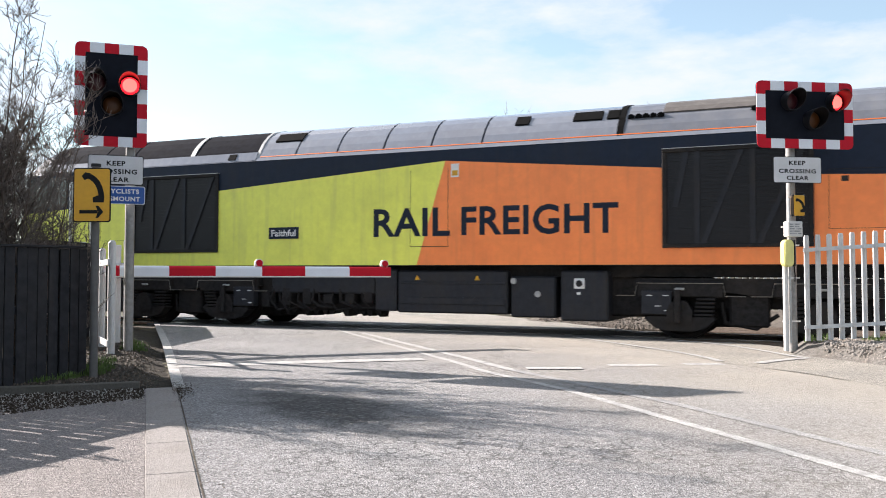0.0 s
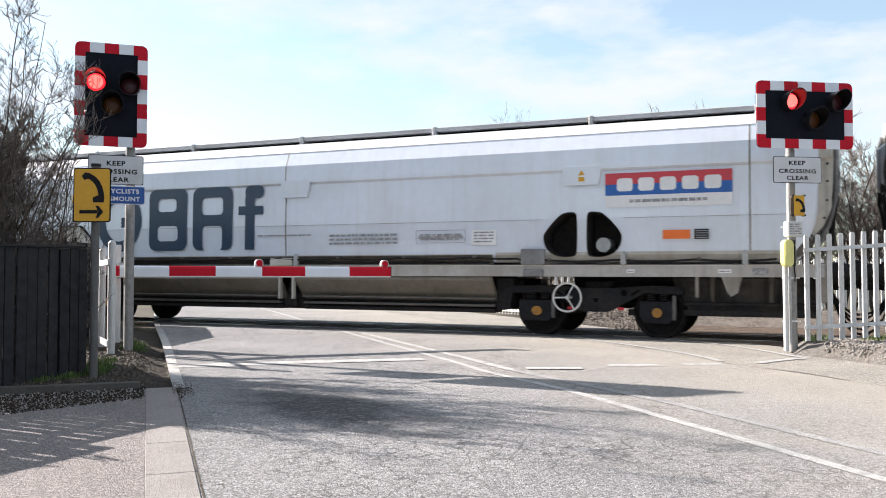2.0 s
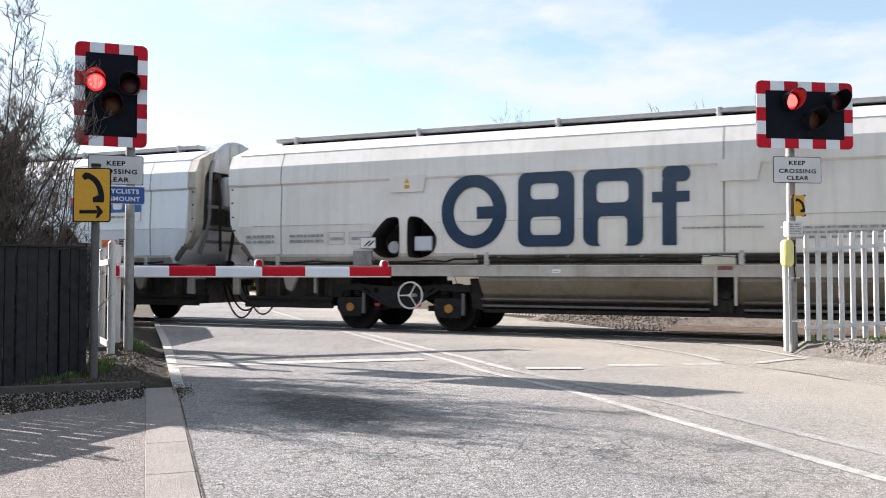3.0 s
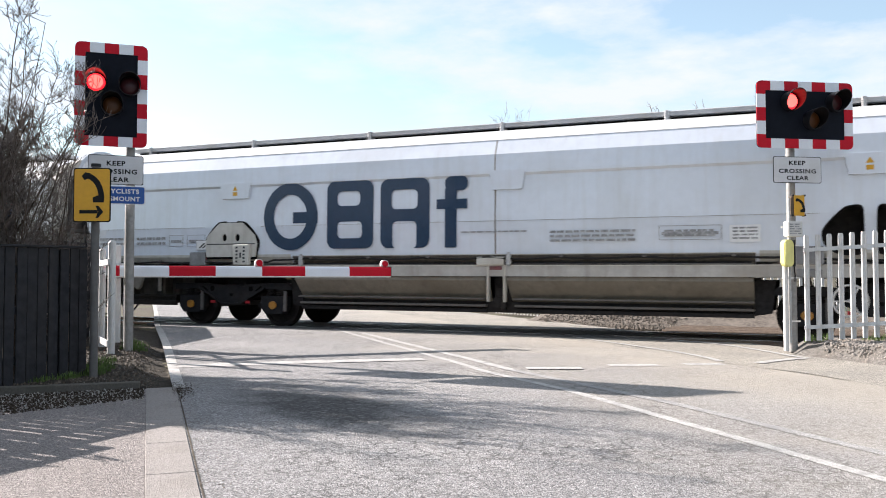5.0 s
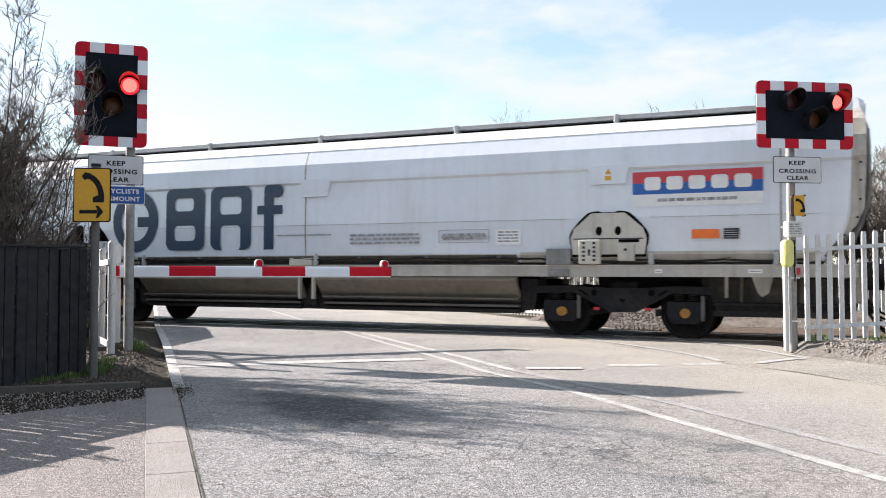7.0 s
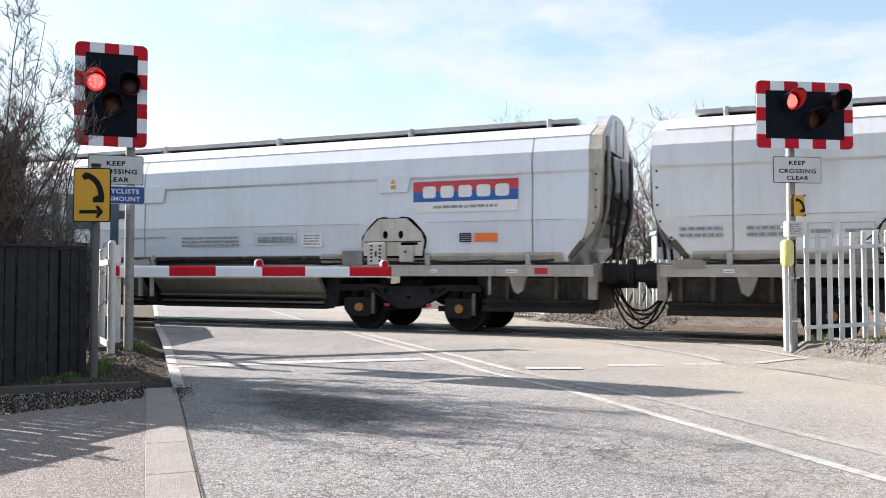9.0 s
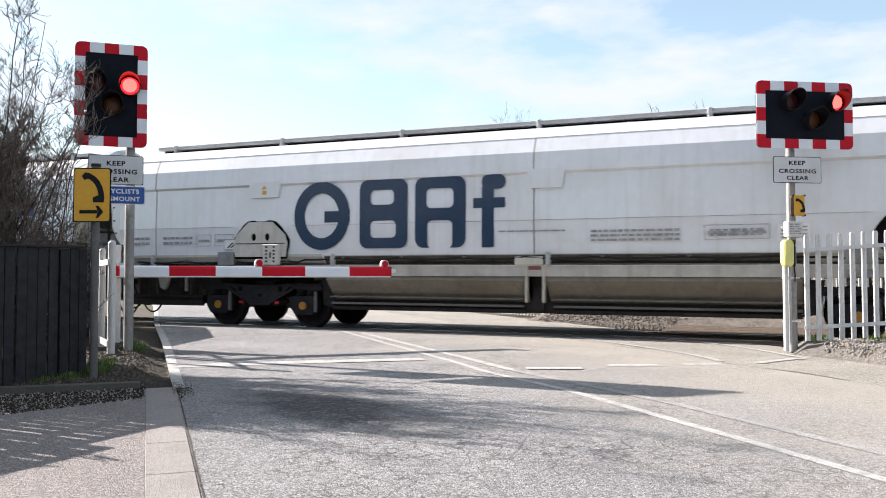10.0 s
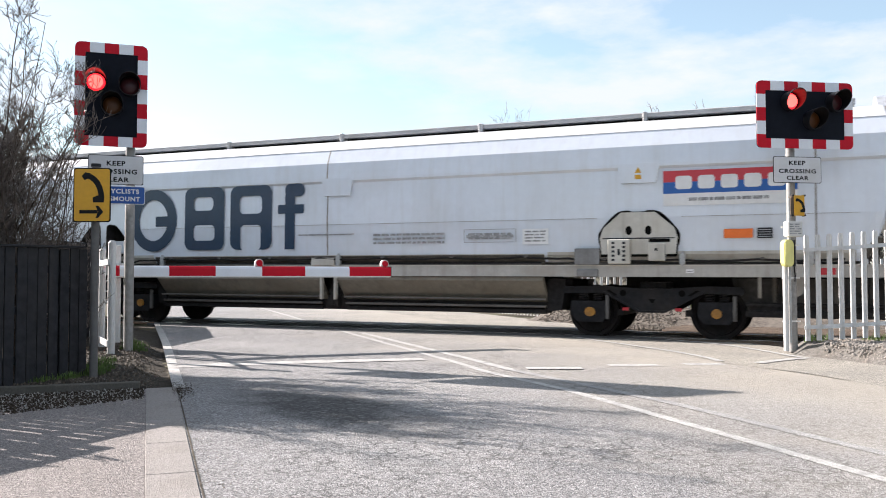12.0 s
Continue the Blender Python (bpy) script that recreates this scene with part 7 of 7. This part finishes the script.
part("plate_edge", bm, M_TIMBER, PB, "rusty bracket edge")
for x, z in ((-0.08, 1.93), (0.085, 1.93), (-0.08, 1.67), (0.085, 1.67)):
    bm = bmesh.new()
    bm_tube(bm, (x, -0.03, z), (x, 0.03, z), 0.014, 8)
    part("bolt", bm, M_HOOD, PB)
bm = bmesh.new()
bm_box(bm, -0.211, -0.007, -0.12, 0.0, 1.384, 1.583, 0.008)
part("notice_box", bm, M_WHITEPAINT, PB, "small white box")
bars(PB, -0.19, -0.03, 1.41, 1.56, 5, -0.121, M_STENCIL, 44)
bm = bmesh.new()
bm_prism(bm, rounded(-0.265, -0.130, 0.992, 1.348, 0.06), "y", -0.12, 0.0)
bmesh.ops.bevel(bm, geom=bm.edges[:], offset=0.012, segments=2, affect="EDGES")
part("phone_case", bm, M_PALEYEL, PB, "pale yellow telephone case", smooth=True)
bm = bmesh.new()
bm_box(bm, -0.118, -0.10, -0.10, 0.0, 1.0, 1.34, 0.004)
part("case_hinge", bm, M_HOOD, PB)
bm = bmesh.new()
bm_path(bm, [(-0.10, -0.06, 1.0), (-0.09, -0.05, 0.93), (-0.065, -0.02, 0.88), (-0.06, 0.0, 0.80)], 0.009, 6)
part("flex", bm, M_CABLE, PB)
bm = bmesh.new()
bm_tube(bm, (-0.18, 0.02, -0.1), (-0.18, 0.02, 1.0), 0.034, 14)
part("conduit", bm, M_WHITEPAINT, PB, "white conduit", smooth=True)
bm = bmesh.new()
bm_tube(bm, (-0.125, 0.0, 0.0), (-0.125, 0.0, 1.9), 0.014, 10)
part("thin_conduit", bm, M_GALV, PB, smooth=True)
for z in (0.28, 0.85, 1.28, 1.52):
    bm = bmesh.new()
    bm_ring(bm, (-0.02, 0.13, z), 0.06, 0.006, "z", 20, 4)
    bm_box(bm, -0.2, 0.05, 0.06, 0.075, z - 0.01, z + 0.01)
    part("strap", bm, M_SILVER, PB, "steel strap")

# lowered barrier boom
BOOM = thing("barrier_boom", pose(-8.163, 8.363, 1.05, 0, 0, math.degrees(math.atan2(2.731, 2.561))), "lowered red and white barrier boom across the lane", "barrier")
EDGES = [-0.02, 0.045, 0.653, 1.249, 1.871, 2.472, 3.116, 3.744]
for i, (a, b) in enumerate(zip(EDGES, EDGES[1:])):
    bm = bmesh.new()
    bm_prism(bm, [(-0.045, -0.060), (-0.045, 0.034), (-0.034, 0.062), (-0.014, 0.075), (0.014, 0.075), (0.034, 0.062), (0.045, 0.034), (0.045, -0.060)], "x", a, b)
    part("stripe", bm, M_REDREF if i % 2 == 0 else M_WHITEREF, BOOM, "red reflective length" if i % 2 == 0 else "white reflective length")
bm = bmesh.new()
bm_box(bm, -0.02, 3.744, -0.048, 0.048, -0.078, -0.060, 0.003)
part("bottom_rail", bm, M_WHITEPAINT, BOOM, "white bottom rail")
bm = bmesh.new()
bm_box(bm, 3.744, 3.752, -0.046, 0.046, -0.075, 0.075)
part("end_cap", bm, M_HOOD, BOOM)
for x in (1.835, 3.66):
    bm = bmesh.new()
    bm_tube(bm, (x, -0.035, 0.118), (x, 0.03, 0.118), 0.045, 16)
    bm_box(bm, x - 0.05, x + 0.05, -0.02, 0.02, 0.07, 0.09)
    lamp = part("boom_lamp", bm, M_REDREF, BOOM, "small red boom lamp", smooth=True)
    bm = bmesh.new()
    bm_tube(bm, (x, -0.02, 0.118), (x, 0.05, 0.118), 0.058, 18)
    bm_box(bm, x - 0.062, x + 0.02, -0.03, 0.045, 0.078, 0.12, 0.01)
    part("lamp_shell", bm, M_WHITEPAINT, lamp, "white lamp shell", smooth=True)

# barrier pedestal and white posts behind the post
PED = thing("barrier_pedestal", pose(-8.62, 8.95, 0.02, 0, 0, 45), "white barrier pedestal with two uprights", "barrier")
for x, hgt in ((-0.06, 1.40), (0.06, 1.47)):
    bm = bmesh.new()
    bm_box(bm, x - 0.045, x + 0.045, -0.05, 0.05, -0.1, hgt, 0.012)
    part("upright", bm, M_WHITEPAINT, PED, "white steel upright")
bm = bmesh.new()
bm_box(bm, -0.12, 0.12, -0.12, -0.05, 0.95, 1.15, 0.01)
bm_tube(bm, (-0.05, -0.2, 1.05), (-0.05, 0.0, 1.05), 0.05, 14)
part("pivot", bm, M_GALV, PED, "steel pivot")

STEEL = thing("steel_fence", pose(-7.605, 7.728, 0.03, 0, 0, math.degrees(math.atan2(0.62, -0.77))), "white steel post and rail fence", "fence")
for x, hgt, wd in ((0.0, 1.38, 0.045), (0.98, 1.32, 0.042), (1.45, 1.22, 0.02)):
    bm = bmesh.new()
    rings = [[(x + wd * math.cos(2 * math.pi * i / 12), wd * math.sin(2 * math.pi * i / 12), z) for i in range(12)] for z in (-0.1, hgt - 0.03)]
    rings.append([(x + 0.6 * wd * math.cos(2 * math.pi * i / 12), 0.6 * wd * math.sin(2 * math.pi * i / 12), hgt) for i in range(12)])
    bm_loft(bm, rings)
    part("post", bm, M_WHITEPAINT, STEEL, "white steel post")
for z in (0.16, 1.12):
    bm = bmesh.new()
    bm_box(bm, -0.1, 2.3, 0.04, 0.06, z - 0.035, z + 0.035)
    part("rail", bm, M_WHITEPAINT, STEEL, "punched steel rail")

timber_fence((-7.0, 0.0, -0.10), (-6.62, 4.15, -0.05), 1.40, "taller dark-stained close-boarded timber fence beside the footway", seed=4)
timber_fence((-6.62, 4.17, -0.05), (-6.435, 6.16, -0.03), 1.27, "dark-stained close-boarded timber fence beside the footway")
# mostly hidden fence, added and bent to cast the shade on verge and road
timber_fence((-10.97, 9.5, 0.04), (-11.6, 11.2, 0.05), 1.52, "dark-stained timber fence added to shade the verge beyond the barrier", seed=14)
timber_fence((-11.61, 11.21, 0.05), (-13.4, 13.25, 0.06), 1.52, "dark-stained timber fence added to shade the verge by the railway", seed=15)
timber_fence((-10.2, 8.0, 0.06), (-9.05, 8.95, 0.05), 1.18, "dark-stained timber fence behind the barrier", seed=9)

# white palisade by the right-hand post
palisade("palisade_fence", (0.0, 12.08, 0.13), (3.6, 13.15, 0.36), 1.38, 0.143, "white-painted steel palisade fence on the gravel verge")
palisade("palisade_fence", (-7.9, 22.2, 0.02), (-5.8, 20.75, 0.0), 0.75, 0.14, "low white pale fence beyond the track")
palisade("palisade_fence", (-5.8, 20.75, 0.0), (4.6, 22.6, -0.05), 1.45, 0.16, "white-painted palisade fence beyond the track")

# relay cabinet beyond the fence
CAB = thing("equipment_cabinet", pose(-3.66, 24.5, 0.0, 0, 0, 25), "grey steel equipment cabinet behind the far fence", "cabinet")
bm = bmesh.new()
bm_box(bm, -0.33, 0.33, -0.25, 0.25, -0.1, 2.2, 0.02)
part("body", bm, M_GALV, CAB, "grey steel body")
bm = bmesh.new()
bm_prism(bm, [(-0.38, 2.2), (0.38, 2.2), (0.34, 2.3), (-0.34, 2.3)], "y", -0.3, 0.3)
part("roof", bm, M_GALV, CAB)
bm = bmesh.new()
bm_box(bm, -0.28, 0.28, -0.262, -0.25, 0.2, 2.1, 0.005)
part("door", bm, M_GALV, CAB)
bm = bmesh.new()
bm_tube(bm, (0.2, -0.262, 1.5), (0.2, -0.3, 1.5), 0.03, 10)
part("handle", bm, M_HOOD, CAB)

# shrubs and trees
for k, (x, y, hgt, stems, reach) in enumerate(((-7.40, 5.95, 3.6, 13, 0.60), (-7.25, 6.05, 2.9, 12, 0.50), (-7.55, 6.85, 2.5, 5, 0.55), (-7.65, 5.85, 3.9, 13, 0.7), (-7.95, 5.7, 4.0, 13, 0.8),
                                                (-7.35, 6.75, 2.0, 5, 0.5), (-7.85, 6.4, 3.6, 6, 0.6), (-7.85, 6.0, 3.3, 10, 0.6))):
    hawthorn((x, y, land(x, y)), hgt, 40 + k, stems, reach, "bare leafless hawthorn with thorny twigs behind the timber fence", bushy=1.4, fat=1.05)
# mostly out of view; twigs thickened to deepen shade on road and footway
for k, (x, y, hgt, stems, reach) in enumerate(((-7.6, 5.62, 2.6, 14, 0.5), (-7.42, 5.5, 2.35, 13, 0.42), (-7.8, 5.5, 2.8, 13, 0.5), (-7.05, 3.65, 1.75, 9, 0.4), (-7.1, 3.1, 1.6, 9, 0.4), (-7.3, 4.6, 1.5, 6, 0.4))):
    hawthorn((x, y, land(x, y)), hgt, 60 + k, stems, reach, "low dense bare hawthorn behind the timber fence, thickened for shade", bushy=1.2, fat=2.2)
# thick-twigged thickets added out of view to shade the road
for k, (x, y, hgt, stems) in enumerate(((-8.45, 6.05, 3.1, 16), (-8.85, 6.25, 3.4, 16), (-9.3, 6.55, 3.5, 9))):
    hawthorn((x, y, land(x, y)), hgt, 70 + k, stems, 0.42, "dense bare hawthorn thicket added out of view to shade the road", bushy=1.0, fat=5.5)
for k, (x, y, hgt, reach) in enumerate(((-9.9, 26.4, 7.6, 1.9), (-8.6, 28.5, 5.2, 1.8), (-7.2, 27.5, 4.6, 1.8), (-5.4, 26.6, 4.6, 1.8), (-4.1, 28.6, 6.9, 1.9), (-3.0, 26.8, 7.2, 1.9), (-1.8, 28.0, 7.3, 2.0), (-0.5, 27.4, 6.9, 2.0), (0.8, 28.3, 5.3, 2.0), (2.2, 27.8, 5.3, 2.0), (3.6, 28.6, 5.6, 2.0), (5.0, 29.5, 6.0, 2.2))):
    hawthorn((x, y, 0.0), hgt * 0.88, 80 + k, 7, reach, "bare leafless thorn tree beyond the railway fence", "bare_tree", "tree", fat=3.8 if hgt < 6.5 else 2.2 if x > -3.5 else 1.4, bushy=1.5 if hgt > 6.5 and x > -3.5 else 1.0)

# loose stuff
scatter("ballast_stones", 4200, lambda r: (r.uniform(-5.6, -2.5) + 0.25 * (r.random() - 0.5), r.uniform(16.9, 20.6)), (0.012, 0.038), M_STONESHADE, "loose brown-grey ballast stones beyond the track, darkened for hedge shade", "stones", 2, lambda x, y: max(-0.03, far_lift(x, y)))
scatter("verge_gravel", 8000, lambda r: (r.uniform(0.2, 4.2), r.uniform(10.6, 13.2)), (0.008, 0.028), M_STONE, "loose gravel on the verge", "gravel", 3, lambda x, y: right_lift(x, y) - 0.002)
scatter("track_ballast", 5000, lambda r: (r.uniform(-1.6, 6.0), TRACK_Y + r.choice((-1, 1)) * r.uniform(1.2, 2.4)), (0.02, 0.045), M_STONE, "track ballast beside the rails", "stones", 4, -0.17)


def on_left_verge(r):
    while True:
        x, y = r.uniform(-8.6, -5.4), r.uniform(5.2, 9.4)
        if road_w(x, y) < -0.02 and road_s(x, y) > 3.93:
            return x, y


scatter("leaf_litter", 6500, on_left_verge, (0.008, 0.024), M_LEAFDRY, "dry leaves and twigs on the verge", "litter", 6, left_lift)
# dark leaves spread wide, partly to deepen the footway shade
scatter("leaf_litter", 6500, lambda r: (lambda q: road_xy(3.86 - (0.55 + 0.9 * q) * r.random() ** 1.5, -0.28 - 1.9 * q))(r.random()), (0.008, 0.021), M_LEAFLITTER, "dry leaves blown over the footway end", "litter", 16, 0.006)
# pale scraps, also standing for sun flecks and leaf glints
scatter("pale_litter", 1000, lambda r: road_xy(3.86 - 0.9 * r.random() ** 1.5, -0.28 - 1.9 * r.random()), (0.006, 0.014), M_SCRAP, "pale scraps and painted sun flecks on the footway end", "litter", 17, 0.016)
scatter("spilt_soil", 750, lambda r: road_xy(3.75 + r.gauss(0, 0.28), abs(r.gauss(0, 0.09)) - 0.04), (0.003, 0.010), M_LEAFLITTER, "soil and leaves spilt over the road edge", "litter", 18, 0.004)
scatter("pale_litter", 500, on_left_verge, (0.006, 0.02), M_STONE, "pale pebbles and scraps on the verge", "litter", 7, left_lift)
scatter("road_grit", 500, lambda r: road_xy(r.uniform(-2.0, 5.0), abs(r.gauss(0, 0.15))), (0.002, 0.006), M_STONE, "grit along the kerb", "grit", 8, 0.002)
grass_patch("grass", [(-6.52, 5.7, 0.14), (-6.42, 5.95, 0.14), (-6.38, 6.25, 0.12), (-6.5, 6.4, 0.15), (-6.65, 6.6, 0.16), (-7.95, 8.5, 0.16), (-6.85, 6.8, 0.15), (-7.1, 7.1, 0.15), (-8.4, 9.0, 0.2), (-7.8, 8.25, 0.12)], 2200, 0.085, 5, "short fresh grass tufts on the verge", left_lift)
grass_patch("grass", [(0.1, 12.3, 0.15), (0.9, 12.5, 0.25), (1.7, 12.8, 0.3), (2.4, 12.9, 0.3)], 700, 0.12, 6, "grass at the foot of the palisade", right_lift)
grass_patch("grass", [(-5 + i * 0.8, 20.5 + 0.05 * i, 0.5) for i in range(11)], 2600, 0.24, 7, "rough grass along the far fence", lambda x, y: far_lift(x, y) + 0.02)


# scrub beyond the railway; unseen woodland added to darken reflections and horizon light
def far_scrub(name, spots, count, sizes, height, seed, label, mat):
    """Ragged masses of small clumps along a line of places."""
    rnd = random.Random(seed)
    forms = [stone_mesh(seed * 11 + i, 1.0) for i in range(5)]
    vs, fs = [], []
    for _ in range(count):
        i = rnd.randrange(len(spots) - 1)
        a, b = spots[i], spots[i + 1]
        t = rnd.random()
        x, y = a[0] + (b[0] - a[0]) * t + rnd.gauss(0, 0.9), a[1] + (b[1] - a[1]) * t + rnd.gauss(0, 0.9)
        top = height * (0.65 + 0.5 * noise.noise(Vector((x * 0.13, y * 0.13, seed))) + 0.2 * rnd.random())
        z = top * rnd.random() ** 0.8
        r = rnd.uniform(*sizes)
        turn = Euler((rnd.uniform(0, 6), rnd.uniform(0, 6), rnd.uniform(0, 6))).to_matrix()
        o = len(vs)
        f = rnd.choice(forms)
        vs += [tuple(turn @ (v * r) + Vector((x, y, z))) for v in f[0]]
        fs += [[k + o for k in q] for q in f[1]]
    me = bpy.data.meshes.new(name)
    me.from_pydata(vs, [], fs)
    me.materials.append(mat)
    return tagged(new(name, me), label, "woodland", kind="stuff")


far_scrub("far_scrub", [(-60, 62), (-42, 58), (-30, 50), (-24, 38)], 3000, (0.25, 0.7), 3.2, 21, "olive-brown winter scrub beyond the railway", M_HEDGE)
far_scrub("far_woodland", [(50, -40), (20, -52), (-10, -55), (-40, -48), (-62, -20), (-66, 10)], 7500, (0.3, 0.9), 7.5, 22, "brown woodland added out of view for reflections", M_HEDGE)
far_scrub("far_woodland", [(50, -40), (62, -10), (66, 20), (58, 48)], 4500, (0.3, 0.9), 7.0, 23, "brown woodland added out of view for reflections", M_HEDGE)
# ---- the train ----
FIRST_WAGON = 14.01
LOCO, LOCO_SETS = locomotive()
TRAIN = [(LOCO, LOCO_SETS, FIRST_WAGON - 9.585 - 10.67, 0.54)]
for k, (a, b) in enumerate(((False, True), (True, False), (False, True), (True, False), (True, False), (False, True), (True, False), (False, True))):
    wagon, sets = hopper_wagon(a, b, "pale grey bogie hopper wagon with large blue side marks", 100 + k, k == 4, {1: M_WAGONWARM, 5: M_WAGONPALE}.get(k, M_WAGON))
    TRAIN.append((wagon, sets, FIRST_WAGON + 19.63 * k, 0.42))


# ---- what moves ----
TRAIN_ROWS = [(0.0, 0.0), (0.5, -5.58), (1.0, -11.58), (1.5, -17.22), (2.0, -23.28), (2.5, -28.91), (3.0, -34.935), (5.0, -58.30), (5.5, -63.945), (6.0, -70.0), (6.5, -75.62),
              (7.0, -81.73), (9.0, -105.245), (9.5, -110.35), (10.0, -116.5), (10.5, -122.655), (11.0, -128.29), (11.5, -134.435), (12.0, -140.14)]


def train_at(t):
    for (t0, x0), (t1, x1) in zip(TRAIN_ROWS, TRAIN_ROWS[1:]):
        if t <= t1:
            return x0 + (x1 - x0) * (t - t0) / (t1 - t0)
    return TRAIN_ROWS[-1][1]


def motions():
    tilt = math.degrees(math.atan(-GRADE))
    for k, (ob, sets, start, r) in enumerate(TRAIN):
        rows = []
        for t, d in TRAIN_ROWS:
            x = start + d
            rows.append((t, pose(x, TRACK_Y, GRADE * (x + 5.5), 0, tilt, 0)))
        walk(ob, rows)
        for ws in sets:
            x, y, z = ws.matrix_basis.translation
            # wheels turn with the way that the train has gone
            walk(ws, [(f / 30, pose(x, y, z, 0, math.degrees(train_at(f / 30) / r) % 360, 0)) for f in range(0, 361)])
    flips = [0.37, 0.77, 1.17, 1.57, 1.97, 2.27, 2.67, 3.07, 3.45, 3.84, 4.22, 4.60, 4.97, 5.37, 5.77, 6.17, 6.57, 6.87, 7.26, 7.64, 8.03, 8.42, 8.87, 9.17, 9.67, 9.97, 10.37, 10.77,
             11.17, 11.46, 11.97]
    for glow, spots in ((GLOW_L, ((-0.427, 3.316), (-0.035, 3.296))), (GLOW_R, ((-0.087, 3.176), (0.553, 3.18)))):
        rows, side = [], 1
        rows.append((0.0, pose(spots[1][0], 0, spots[1][1])))
        for t in flips:
            rows.append((t - 1 / 30, pose(spots[side][0], 0, spots[side][1])))
            side = 1 - side
            rows.append((t, pose(spots[side][0], 0, spots[side][1])))
        rows.append((12.0, pose(spots[side][0], 0, spots[side][1])))
        walk(glow, rows)


motions()
